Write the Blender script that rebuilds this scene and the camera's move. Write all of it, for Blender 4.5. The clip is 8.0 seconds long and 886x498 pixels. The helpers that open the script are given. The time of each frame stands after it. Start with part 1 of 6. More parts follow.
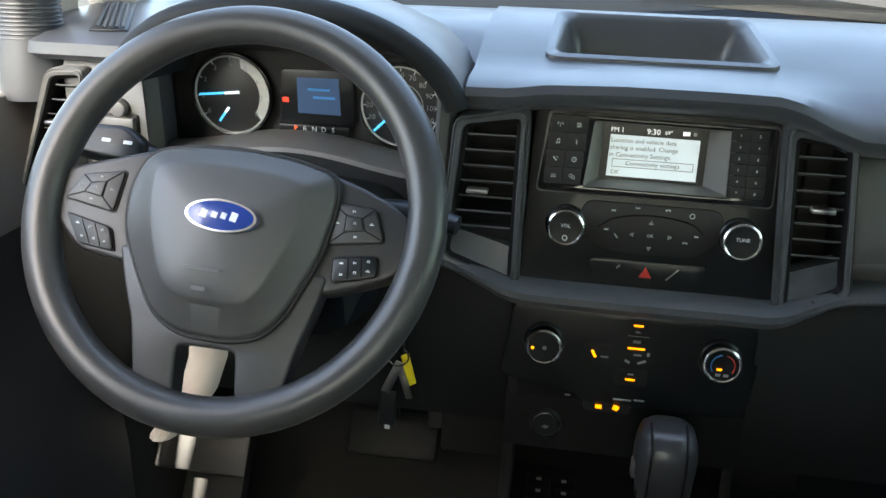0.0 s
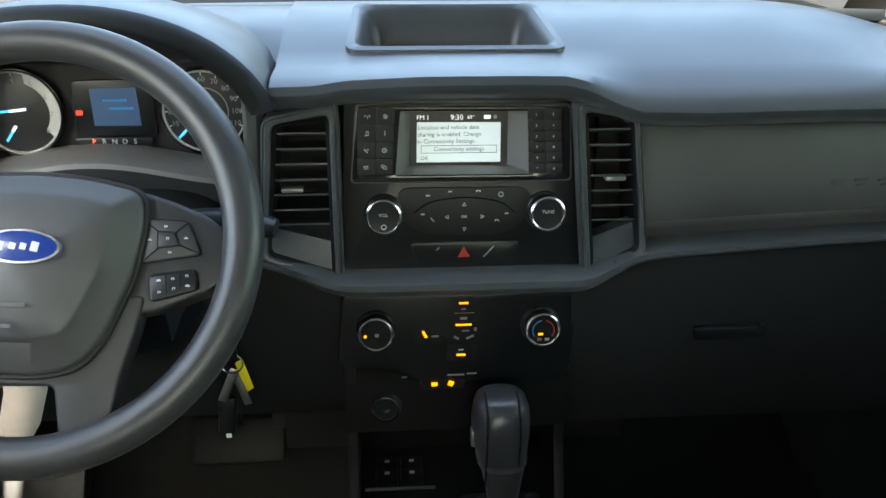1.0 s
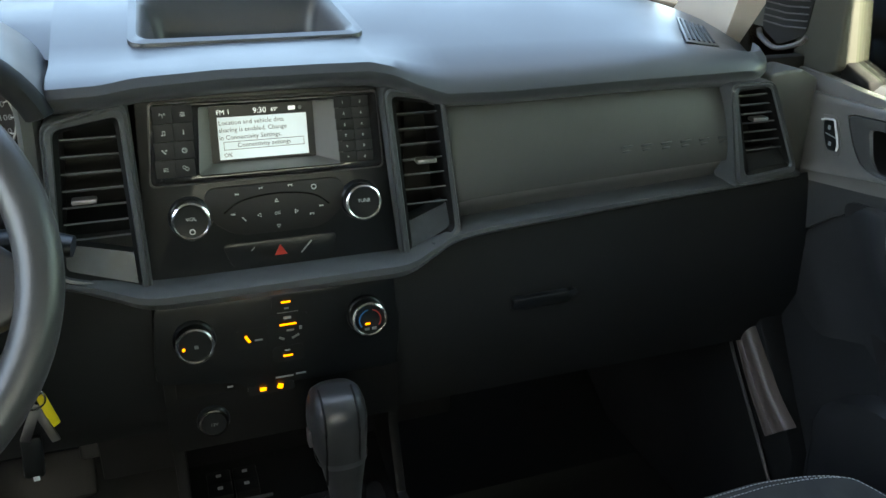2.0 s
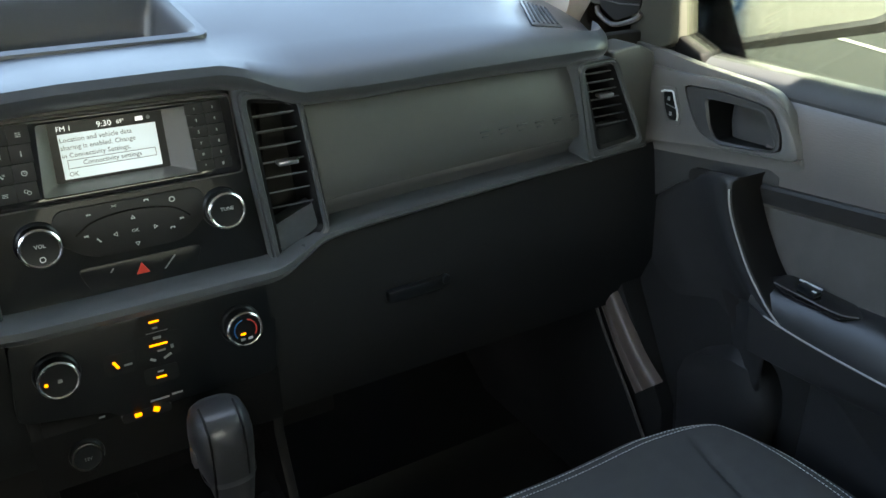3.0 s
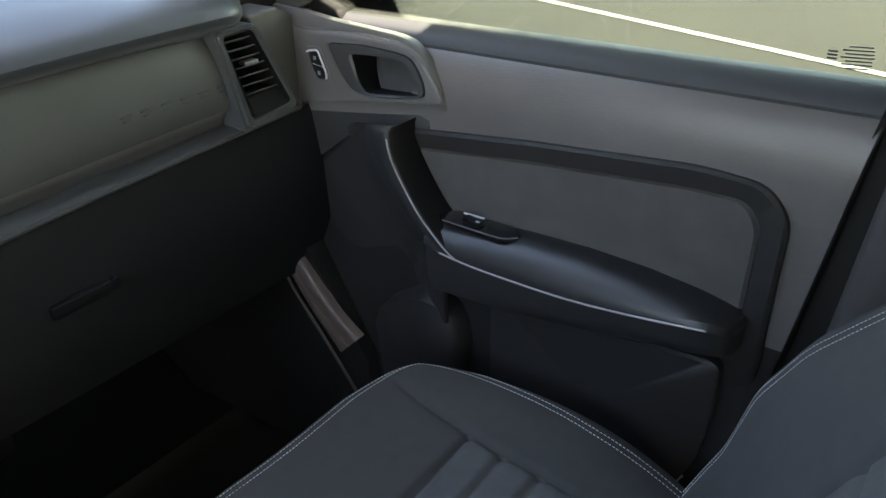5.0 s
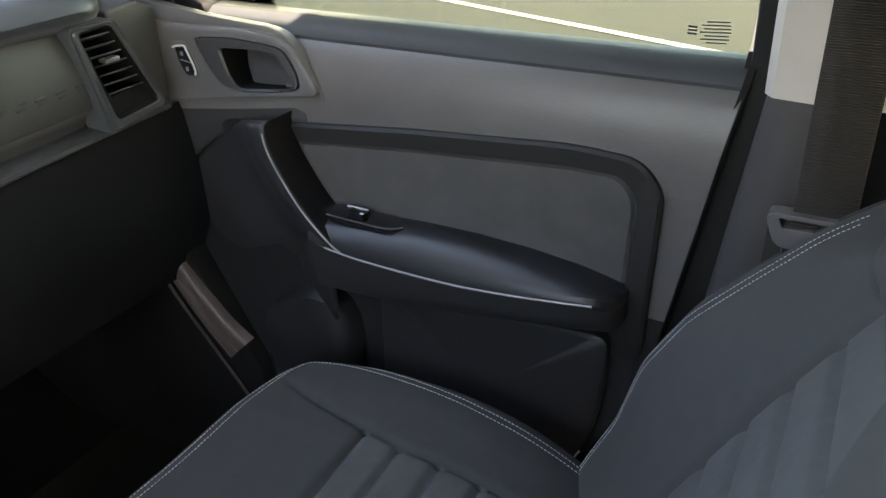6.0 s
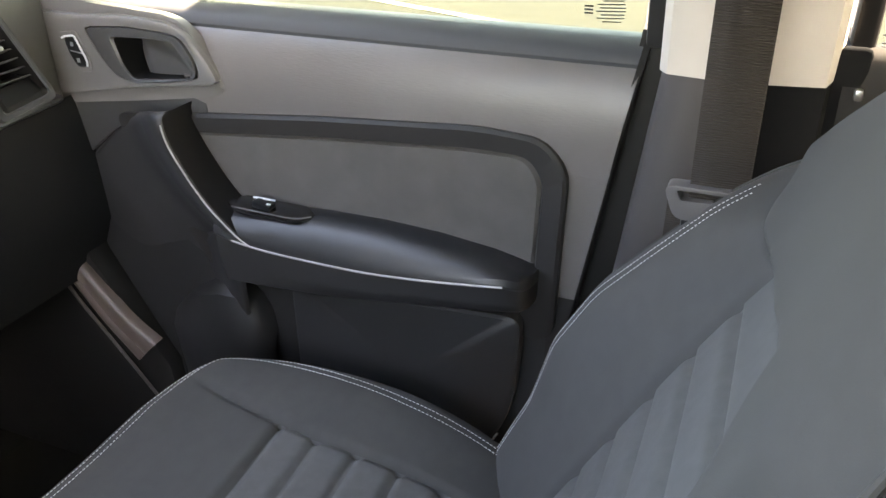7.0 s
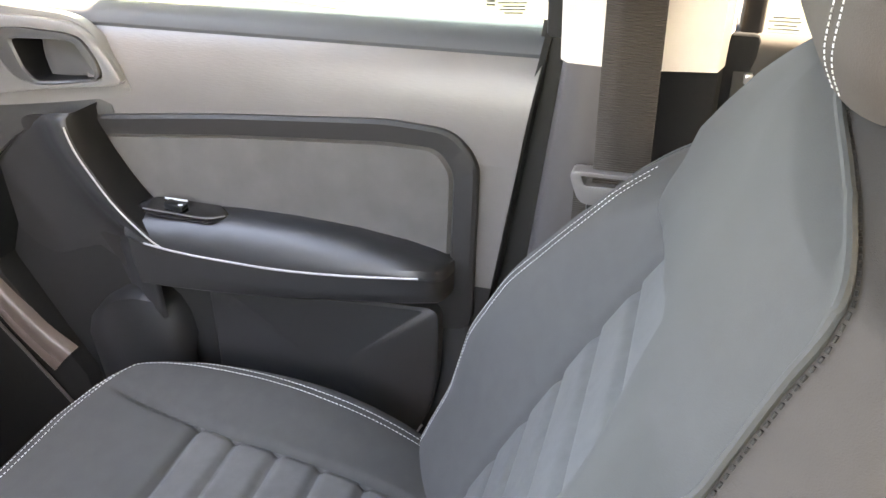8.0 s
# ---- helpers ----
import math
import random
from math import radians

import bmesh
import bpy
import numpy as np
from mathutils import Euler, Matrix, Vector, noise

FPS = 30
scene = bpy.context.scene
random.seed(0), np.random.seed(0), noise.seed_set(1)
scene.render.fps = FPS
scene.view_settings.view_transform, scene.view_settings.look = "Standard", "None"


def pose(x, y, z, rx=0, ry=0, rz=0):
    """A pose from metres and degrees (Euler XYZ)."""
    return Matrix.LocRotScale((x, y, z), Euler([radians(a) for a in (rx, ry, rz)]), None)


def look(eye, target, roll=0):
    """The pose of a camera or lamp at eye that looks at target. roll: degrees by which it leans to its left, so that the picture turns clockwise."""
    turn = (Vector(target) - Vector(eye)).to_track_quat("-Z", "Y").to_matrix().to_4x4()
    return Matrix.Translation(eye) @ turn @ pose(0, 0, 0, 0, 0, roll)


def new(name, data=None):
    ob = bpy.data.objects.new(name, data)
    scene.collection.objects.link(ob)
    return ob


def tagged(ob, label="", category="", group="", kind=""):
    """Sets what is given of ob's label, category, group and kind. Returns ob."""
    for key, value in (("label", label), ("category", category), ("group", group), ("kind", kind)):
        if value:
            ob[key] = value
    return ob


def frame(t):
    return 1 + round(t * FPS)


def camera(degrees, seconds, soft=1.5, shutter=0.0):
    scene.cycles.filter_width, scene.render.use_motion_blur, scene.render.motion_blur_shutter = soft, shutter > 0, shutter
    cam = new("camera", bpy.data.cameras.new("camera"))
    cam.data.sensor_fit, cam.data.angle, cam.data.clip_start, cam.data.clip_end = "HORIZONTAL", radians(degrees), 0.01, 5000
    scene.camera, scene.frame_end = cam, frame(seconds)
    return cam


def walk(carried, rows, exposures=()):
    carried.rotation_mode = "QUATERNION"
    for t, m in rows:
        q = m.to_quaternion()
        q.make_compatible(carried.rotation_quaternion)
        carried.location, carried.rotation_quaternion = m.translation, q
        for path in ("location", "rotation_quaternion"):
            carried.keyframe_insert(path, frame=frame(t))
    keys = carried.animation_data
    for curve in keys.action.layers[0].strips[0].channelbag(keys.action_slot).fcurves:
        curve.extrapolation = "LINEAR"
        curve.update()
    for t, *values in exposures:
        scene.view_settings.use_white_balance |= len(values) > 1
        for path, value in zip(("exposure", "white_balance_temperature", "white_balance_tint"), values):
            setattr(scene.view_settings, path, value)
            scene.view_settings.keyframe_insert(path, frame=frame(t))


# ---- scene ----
cam = camera(56.8, 8.0)
PATH = [
    (0, (-0.092, -0.103, 0.986), (-0.369, 1.734, 0.247), 1.9),
    (0.5, (-0.083, -0.108, 0.996), (-0.14, 1.742, 0.238), 0.6),
    (1, (-0.081, -0.114, 1.001), (0.049, 1.727, 0.231), 0.2),
    (1.5, (-0.093, -0.105, 0.997), (0.252, 1.703, 0.215), 0.6),
    (2, (-0.104, -0.093, 1.002), (0.511, 1.632, 0.197), 0.5),
    (2.2, (-0.109, -0.091, 1.004), (0.59, 1.598, 0.192), 0.3),
    (3.3, (-0.1112, -0.074, 1.021), (0.895, 1.422, 0.151), -0.71),
    (3.5, (-0.111, -0.071, 1.023), (0.968, 1.364, 0.141), -0.7),
    (4, (-0.101, -0.079, 1.023), (1.1, 1.243, 0.124), -1.4),
    (4.5, (-0.095, -0.091, 1.018), (1.209, 1.122, 0.11), -1.8),
    (5, (-0.082, -0.089, 1.01), (1.336, 0.97, 0.079), -1.5),
    (5.2, (-0.080, -0.0892, 1.008), (1.373, 0.915, 0.075), -1.32),
    (6.3, (-0.0672, -0.0982, 0.9925), (1.512, 0.692, 0.049), -1.23),
    (6.5, (-0.066, -0.1, 0.99), (1.53, 0.651, 0.046), -1.1),
    (7, (-0.065, -0.108, 0.982), (1.562, 0.565, 0.034), -0.6),
    (7.5, (-0.064, -0.123, 0.981), (1.587, 0.486, 0.031), -0.6),
    (8, (-0.065, -0.133, 0.977), (1.614, 0.397, 0.028), -0.4),
]
EXPOSURES = [(0.0, 3.68, 7200, 6), (1.5, 3.80, 7350, 1), (3.5, 3.88, 7400, 5), (5.0, 3.92, 7850, 11), (6.3, 4.22, 8600, 15), (8.0, 5.88, 9700, 19)]
walk(cam, [(t, look(eye, aim, roll)) for t, eye, aim, roll in PATH], EXPOSURES)

# ---- world, sun, exposure ----
scene.view_settings.exposure = 0.0
world = bpy.data.worlds.new("sky")
scene.world = world
world.use_nodes = True
wn, wl = world.node_tree.nodes, world.node_tree.links
sky = wn.new("ShaderNodeTexSky")
sky.sky_type, sky.sun_disc = "NISHITA", False
SUN_ELEV, SUN_AZ = 47.0, 185.0          # azimuth: degrees from +y towards +x
sky.dust_density, sky.ozone_density, sky.air_density = 3.0, 0.6, 1.0
sky.sun_elevation, sky.sun_rotation = radians(SUN_ELEV), radians(SUN_AZ)
wl.new(sky.outputs["Color"], wn["Background"].inputs["Color"])
wn["Background"].inputs["Strength"].default_value = 0.15
sun = new("sun", bpy.data.lights.new("sun", "SUN"))
sun.data.energy, sun.data.angle, sun.data.color = 3.8, radians(0.6), (1.0, 0.94, 0.86)
_e, _a = radians(SUN_ELEV), radians(SUN_AZ)
sun.matrix_world = look((0, 0, 0), (-math.sin(_a) * math.cos(_e), -math.cos(_a) * math.cos(_e), -math.sin(_e)))


# ---- materials ----
def mat(name, color, rough=0.5, metal=0.0, spec=0.5, grain=0.0, gscale=900.0, mottle=0.05, mscale=14.0, coat=0.0, rvar=0.03, stretch=1.0):
    """A principled surface with mottling, fine grain relief and uneven gloss."""
    m = bpy.data.materials.new(name)
    m.use_nodes = True
    n, l = m.node_tree.nodes, m.node_tree.links
    p = n["Principled BSDF"]
    p.inputs["Metallic"].default_value = metal
    p.inputs["Specular IOR Level"].default_value = spec
    p.inputs["Coat Weight"].default_value = coat
    tc = n.new("ShaderNodeTexCoord")
    big = n.new("ShaderNodeTexNoise")
    big.inputs["Scale"].default_value, big.inputs["Detail"].default_value = mscale, 5.0
    l.new(tc.outputs["Object"], big.inputs["Vector"])
    ramp = n.new("ShaderNodeMapRange")
    ramp.inputs["From Min"].default_value, ramp.inputs["From Max"].default_value = 0.3, 0.7
    ramp.inputs["To Min"].default_value, ramp.inputs["To Max"].default_value = 1.0 - mottle, 1.0 + mottle
    l.new(big.outputs["Fac"], ramp.inputs["Value"])
    mul = n.new("ShaderNodeVectorMath")
    mul.operation = "SCALE"
    mul.inputs[0].default_value = color
    l.new(ramp.outputs["Result"], mul.inputs["Scale"])
    l.new(mul.outputs["Vector"], p.inputs["Base Color"])
    rr = n.new("ShaderNodeMapRange")
    rr.inputs["From Min"].default_value, rr.inputs["From Max"].default_value = 0.3, 0.7
    rr.inputs["To Min"].default_value, rr.inputs["To Max"].default_value = max(0.0, rough - rvar), min(1.0, rough + rvar)
    l.new(big.outputs["Fac"], rr.inputs["Value"])
    l.new(rr.outputs["Result"], p.inputs["Roughness"])
    if grain > 0:
        fine = n.new("ShaderNodeTexNoise")
        fine.inputs["Scale"].default_value, fine.inputs["Detail"].default_value = gscale, 2.0
        mp = n.new("ShaderNodeMapping")
        mp.inputs["Scale"].default_value = (1.0, stretch, 1.0)
        l.new(tc.outputs["Object"], mp.inputs["Vector"])
        l.new(mp.outputs["Vector"], fine.inputs["Vector"])
        b = n.new("ShaderNodeBump")
        b.inputs["Strength"].default_value, b.inputs["Distance"].default_value = grain, 0.00018
        l.new(fine.outputs["Fac"], b.inputs["Height"])
        l.new(b.outputs["Normal"], p.inputs["Normal"])
    return m


def glow(name, color, strength):
    m = mat(name, color, 0.4)
    p = m.node_tree.nodes["Principled BSDF"]
    p.inputs["Emission Color"].default_value = (*color, 1)
    p.inputs["Emission Strength"].default_value = strength
    return m


def weave(name, color, scale, rough=0.9, depth=0.6):
    """Woven cloth: two crossed waves as relief over a mottled colour."""
    m = mat(name, color, rough, 0, 0.25, 0, 900, 0.10, 30)
    n, l = m.node_tree.nodes, m.node_tree.links
    p = n["Principled BSDF"]
    p.inputs["Sheen Weight"].default_value = 0.12
    p.inputs["Sheen Roughness"].default_value = 0.5
    tc = n.new("ShaderNodeTexCoord")
    add = n.new("ShaderNodeMath")
    add.operation = "ADD"
    for k, ax in enumerate(("X", "Z")):
        w = n.new("ShaderNodeTexWave")
        w.bands_direction = ax
        w.inputs["Scale"].default_value, w.inputs["Distortion"].default_value = scale, 1.0
        l.new(tc.outputs["Object"], w.inputs["Vector"])
        l.new(w.outputs["Fac"], add.inputs[k])
    b = n.new("ShaderNodeBump")
    b.inputs["Strength"].default_value, b.inputs["Distance"].default_value = depth, 0.0006
    l.new(add.outputs[0], b.inputs["Height"])
    l.new(b.outputs["Normal"], p.inputs["Normal"])
    return m


def glass(name, tint, gloss=1.0):
    """A clear pane: lets light straight through with a tint, and mirrors by Fresnel."""
    m = bpy.data.materials.new(name)
    m.use_nodes = True
    n, l = m.node_tree.nodes, m.node_tree.links
    n.remove(n["Principled BSDF"])
    tr, gl, mix, fr = n.new("ShaderNodeBsdfTransparent"), n.new("ShaderNodeBsdfGlossy"), n.new("ShaderNodeMixShader"), n.new("ShaderNodeFresnel")
    tr.inputs["Color"].default_value = (*tint, 1)
    gl.inputs["Roughness"].default_value = 0.02
    fr.inputs["IOR"].default_value = 1.3 if gloss < 1 else 1.45
    l.new(fr.outputs["Fac"], mix.inputs["Fac"])
    l.new(tr.outputs[0], mix.inputs[1])
    l.new(gl.outputs[0], mix.inputs[2])
    l.new(mix.outputs[0], n["Material Output"].inputs["Surface"])
    return m


M_DASH = mat("dash_soft_plastic", (0.0567, 0.0612, 0.0685), 0.36, 0, 0.5, 0.35, 1100)
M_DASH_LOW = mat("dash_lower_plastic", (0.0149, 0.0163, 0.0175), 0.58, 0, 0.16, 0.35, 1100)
M_GREY = mat("grey_panel_plastic", (0.0722, 0.0746, 0.0738), 0.40, 0, 0.5, 0.30, 1100)
M_STRIP = mat("satin_grey_trim", (0.0646, 0.0703, 0.0760), 0.30, 0, 0.5, 0.10, 900)
M_BLACK = mat("black_plastic", (0.0068, 0.0083, 0.0098), 0.34, 0, 0.32, 0.10, 900)
M_MATTE = mat("matte_black_plastic", (0.0143, 0.0143, 0.0143), 0.6, 0, 0.3, 0.3, 1000)
# pale plastic for thin lines that paint highlights along door edges
M_EDGELIT = mat("edge_highlight_plastic", (0.34, 0.335, 0.33), 0.40, 0, 0.5, 0.10, 900)
M_BEZEL = mat("door_bezel_plastic", (0.1260, 0.1224, 0.1212), 0.36, 0, 0.5, 0.25, 900)
# smoked plastic; blue mottling paints a blotchy sky reflection into it
M_SMOKE = mat("smoked_blotchy_sheen", (0.0416, 0.0512, 0.0624), 0.36, 0, 0.4, 0.1, 800, 0.35, 30, rvar=0.10)
M_VOID = mat("black_void_plastic", (0.0045, 0.0045, 0.005), 0.55, 0, 0.22, 0.2)
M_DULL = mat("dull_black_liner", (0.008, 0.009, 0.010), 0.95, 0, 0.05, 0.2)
M_GLOSS = mat("gloss_black_plastic", (0.012, 0.012, 0.013), 0.16, 0, 0.5)
M_BTN = mat("button_rubber", (0.011, 0.011, 0.012), 0.55, 0, 0.4, 0.1)
M_WHEEL = mat("wheel_urethane", (0.040, 0.040, 0.0405), 0.34, 0, 0.5, 0.5, 1300)
# darker copy of the rim's urethane, shade put into the colour
M_SPOKE = mat("wheel_spoke_shaded", (0.0255, 0.0255, 0.0263), 0.40, 0, 0.5, 0.4, 1300)
M_PADM = mat("airbag_cover", (0.058, 0.0575, 0.057), 0.4, 0, 0.5, 0.5, 1200)
M_CHROME = mat("chrome", (0.80, 0.81, 0.82), 0.22, 1.0)
M_SATIN = mat("satin_metal", (0.45, 0.45, 0.46), 0.3, 1.0)
M_ICON = mat("printed_white", (0.62, 0.64, 0.66), 0.6)
M_ICON_DIM = mat("printed_grey", (0.30, 0.31, 0.32), 0.6)
M_RED = mat("printed_red", (0.55, 0.03, 0.02), 0.5)
M_BLUEP = mat("printed_blue", (0.03, 0.20, 0.50), 0.5)
M_EMBLEM = mat("emblem_blue", (0.012, 0.040, 0.22), 0.18, 0, 0.5, coat=0.5)
M_DIAL = mat("dial_black", (0.020, 0.020, 0.021), 0.35)
M_DIALRING = mat("dial_silver", (0.55, 0.55, 0.52), 0.4, 0.3)
M_CARPET = mat("carpet", (0.0285, 0.0285, 0.0270), 0.95, 0, 0.1, 1.0, 500)
M_SEAT = mat("seat_cloth", (0.0495, 0.0498, 0.0495), 0.85, 0, 0.25, 0.9, 1400, 0.07, 60)
# slightly paler cloth, lightened further to paint the bolsters' shading contrast
M_SEATIN = mat("seat_insert_cloth", (0.0752, 0.0758, 0.0765), 0.85, 0, 0.25, 1.0, 900, 0.09, 90)
M_THREAD = mat("white_thread", (0.62, 0.62, 0.60), 0.8)
M_DOORUP = mat("door_upper_plastic", (0.1293, 0.1198, 0.1166), 0.37, 0, 0.5, 1.0, 520, stretch=0.22)
M_DOORLOW = mat("door_lower_plastic", (0.0175, 0.0178, 0.0188), 0.5, 0, 0.45, 0.5, 800)
M_BAND = mat("door_band_plastic", (0.0149, 0.0139, 0.0139), 0.55, 0, 0.4, 0.4, 800)
M_INSERT = weave("door_insert_cloth", (0.0862, 0.0806, 0.0773), 380, 0.9, 0.25)
M_ARM = mat("armrest_vinyl", (0.0125, 0.0132, 0.0150), 0.36, 0, 0.5, 0.35, 900)
M_SILL = mat("sill_rubber", (0.046, 0.049, 0.054), 0.5, 0, 0.4, 0.3)
M_BEIGE = mat("beige_trim", (0.5270, 0.4845, 0.4335), 0.6, 0, 0.3, 0.2, 600)
M_HEADLINER = mat("headliner_cloth", (0.52, 0.48, 0.42), 0.9, 0, 0.2, 0.4, 500)
M_PILLAR = mat("pillar_plastic", (0.0510, 0.0463, 0.0459), 0.42, 0, 0.5, 0.4, 800)
M_BELT = weave("belt_webbing", (0.030, 0.024, 0.020), 150, 0.7, 0.9)
M_GUIDE = mat("belt_guide_plastic", (0.105, 0.098, 0.098), 0.4)
M_SAIL = mat("sail_olive_plastic", (0.060, 0.060, 0.050), 0.5, 0, 0.45, 0.4, 800)
M_PULL = mat("door_pull_plastic", (0.0460, 0.0460, 0.0471), 0.40, 0, 0.5, 0.35, 800)
M_ASPHALT = mat("asphalt", (0.0133, 0.0138, 0.0120), 0.9, 0, 0.3, 1.0, 60, 0.18, 1.2)
M_LINE = mat("road_paint", (0.2056, 0.2056, 0.1910), 0.8, 0, 0.3, 0.5, 60, 0.2, 9)
M_BODY = mat("blue_car_paint", (0.010, 0.075, 0.22), 0.25, 0.3, 0.5, coat=1.0)
# dash grey made paler, light falling on it put into the colour
M_GREYLIT = mat("lit_grey_plastic", (0.1535, 0.1510, 0.1460), 0.40, 0, 0.5, 0.2, 900)
M_SLATEDGE = mat("vent_slat_edge", (0.095, 0.10, 0.105), 0.35, 0, 0.5)
M_MAT = mat("rubber_mat", (0.006, 0.006, 0.006), 0.9, 0, 0.05, 0.3, 900)
# brown tone that paints the soft highlight on the kick trim
M_KICKLIT = mat("kick_highlight_plastic", (0.120, 0.094, 0.084), 0.38, 0, 0.5, 0.3, 700)
M_YELLOW = mat("yellow_tag", (0.75, 0.58, 0.02), 0.5)
M_SCREEN = glow("screen_white", (0.56, 0.66, 0.72), 0.060)
M_SCRTXT = mat("screen_text", (0.05, 0.06, 0.07), 0.5)
M_SCRBAR = mat("screen_black", (0.006, 0.007, 0.009), 0.3)
M_SCRLIT = glow("screen_bright_text", (0.8, 0.85, 0.9), 0.10)
M_LCD = glow("cluster_lcd", (0.025, 0.06, 0.13), 0.04)
M_AMBER = glow("amber_led", (1.0, 0.27, 0.005), 0.22)
M_REDLED = glow("red_led", (1.0, 0.04, 0.02), 0.14)
M_NEEDLE = glow("needle_blue", (0.05, 0.42, 0.95), 0.14)
M_NEEDLEW = glow("needle_white", (0.80, 0.90, 1.0), 0.08)
M_ORANGE = glow("orange_letter", (1.0, 0.16, 0.05), 0.12)
M_GLASS = glass("side_glass", (0.75, 0.80, 0.71))
M_SHIELD = glass("windshield_glass", (0.95, 0.97, 0.96))
# tints of both unseen rear panes set how much light enters behind
M_PRIVACY = glass("rear_side_glass", (0.55, 0.58, 0.54))
M_REARGLASS = glass("rear_glass", (0.85, 0.87, 0.84))
M_MIRROR = mat("mirror_silver", (0.9, 0.92, 0.92), 0.01, 1.0, rvar=0.0, mottle=0.0)
M_LEATHER = mat("shifter_leather", (0.030, 0.031, 0.034), 0.3, 0, 0.5, 0.5, 700)
M_HEADREST = mat("headrest_cloth", (0.052, 0.043, 0.037), 0.85, 0, 0.25, 0.9, 1400, 0.07, 60)
M_SIDECLOTH = mat("seat_side_cloth", (0.042, 0.037, 0.034), 0.85, 0, 0.25, 0.9, 1400, 0.07, 60)
# grey chosen to cool the light the unseen wall bounces
M_WALL = mat("bounce_wall", (0.385, 0.39, 0.40), 0.9, 0, 0.3, 0.8, 40, 0.15, 1.0)


# ---- mesh helpers ----
def part(name, bm, material, parent=None, label="", smooth=True):
    """Links a bmesh, given in world places, as one mesh object under a thing or a part."""
    bmesh.ops.recalc_face_normals(bm, faces=bm.faces[:])
    me = bpy.data.meshes.new(name)
    bm.to_mesh(me)
    bm.free()
    me.materials.append(material)
    if smooth:
        me.polygons.foreach_set("use_smooth", [True] * len(me.polygons))
        me.set_sharp_from_angle(angle=radians(38))
    ob = new(name, me)
    under(ob, parent)
    return tagged(ob, label)


def under(ob, parent):
    if parent is not None:
        ob.parent = parent
        ob.matrix_parent_inverse = Matrix.Translation(-parent.location) if parent.parent is None and parent.type == "EMPTY" else Matrix()
    return ob


def thing(name, base, label, category, group="", kind=""):
    ob = new(name)
    ob.location = base
    ob.empty_display_size = 0.02
    return tagged(ob, label, category, group, kind)


def bevelled(bm, w, seg=2):
    if w > 0:
        bmesh.ops.bevel(bm, geom=bm.edges[:], offset=w, segments=seg, profile=0.5, affect="EDGES", clamp_overlap=True)
    return bm


def box(c, s, bev=0.002, rot=(0, 0, 0), seg=2):
    bm = bmesh.new()
    bmesh.ops.create_cube(bm, size=1.0)
    bmesh.ops.scale(bm, vec=s, verts=bm.verts)
    bevelled(bm, min(bev, 0.45 * min(s)), seg)
    bmesh.ops.transform(bm, matrix=pose(*c, *rot), verts=bm.verts)
    return bm


def rod(c, r, h, axis="y", seg=32, bev=0.0, r2=None, rot=None):
    """A cylinder or cone frustum round c along an axis."""
    bm = bmesh.new()
    bmesh.ops.create_cone(bm, cap_ends=True, segments=seg, radius1=r, radius2=r if r2 is None else r2, depth=h)
    if bev > 0:
        rim = [e for e in bm.edges if abs(e.verts[0].co.z - e.verts[1].co.z) < 1e-6]
        bmesh.ops.bevel(bm, geom=rim, offset=bev, segments=2, profile=0.5, affect="EDGES", clamp_overlap=True)
    turn = {"x": (0, 90, 0), "y": (90, 0, 0), "z": (0, 0, 0)}[axis] if rot is None else rot
    bmesh.ops.transform(bm, matrix=pose(*c, *turn), verts=bm.verts)
    return bm


def rounded(poly, r, n=4):
    """A 2D polygon with each corner replaced by a small curve."""
    out = []
    for i, p in enumerate(poly):
        a, b, c = Vector(poly[i - 1]), Vector(p), Vector(poly[(i + 1) % len(poly)])
        ra = min(r, 0.45 * (a - b).length, 0.45 * (c - b).length)
        s, e = b + (a - b).normalized() * ra, b + (c - b).normalized() * ra
        for k in range(n + 1):
            t = k / n
            out.append(tuple((1 - t) ** 2 * s + 2 * t * (1 - t) * b + t * t * e))
    return out


def prism(pts, vec, bev=0.0, seg=2):
    """A 3D polygon pushed along vec."""
    bm = bmesh.new()
    vs = [bm.verts.new(p) for p in pts]
    f = bm.faces.new(vs)
    ext = bmesh.ops.extrude_face_region(bm, geom=[f])
    bmesh.ops.translate(bm, vec=vec, verts=[v for v in ext["geom"] if isinstance(v, bmesh.types.BMVert)])
    if bev > 0:
        bmesh.ops.recalc_face_normals(bm, faces=bm.faces[:])
        front = [e for e in bm.edges if e.is_boundary is False and len(e.link_faces) == 2 and e.calc_face_angle(0) > 0.7]
        bmesh.ops.bevel(bm, geom=front, offset=bev, segments=seg, profile=0.5, affect="EDGES", clamp_overlap=True)
    return bm


def ring(outer, inner, vec, bev=0.0):
    """A frame between two 3D loops of equal count, pushed along vec."""
    bm = bmesh.new()
    v = Vector(vec)
    a = [bm.verts.new(p) for p in outer]
    b = [bm.verts.new(p) for p in inner]
    c = [bm.verts.new(Vector(p) + v) for p in outer]
    d = [bm.verts.new(Vector(p) + v) for p in inner]
    n = len(a)
    for i in range(n):
        j = (i + 1) % n
        for p, q in ((a, b), (b, d), (d, c), (c, a)):
            bm.faces.new((p[i], p[j], q[j], q[i]))
    if bev > 0:
        bmesh.ops.recalc_face_normals(bm, faces=bm.faces[:])
        hard = [e for e in bm.edges if e.calc_face_angle(0) > 0.7]
        bmesh.ops.bevel(bm, geom=hard, offset=bev, segments=2, profile=0.5, affect="EDGES", clamp_overlap=True)
    return bm


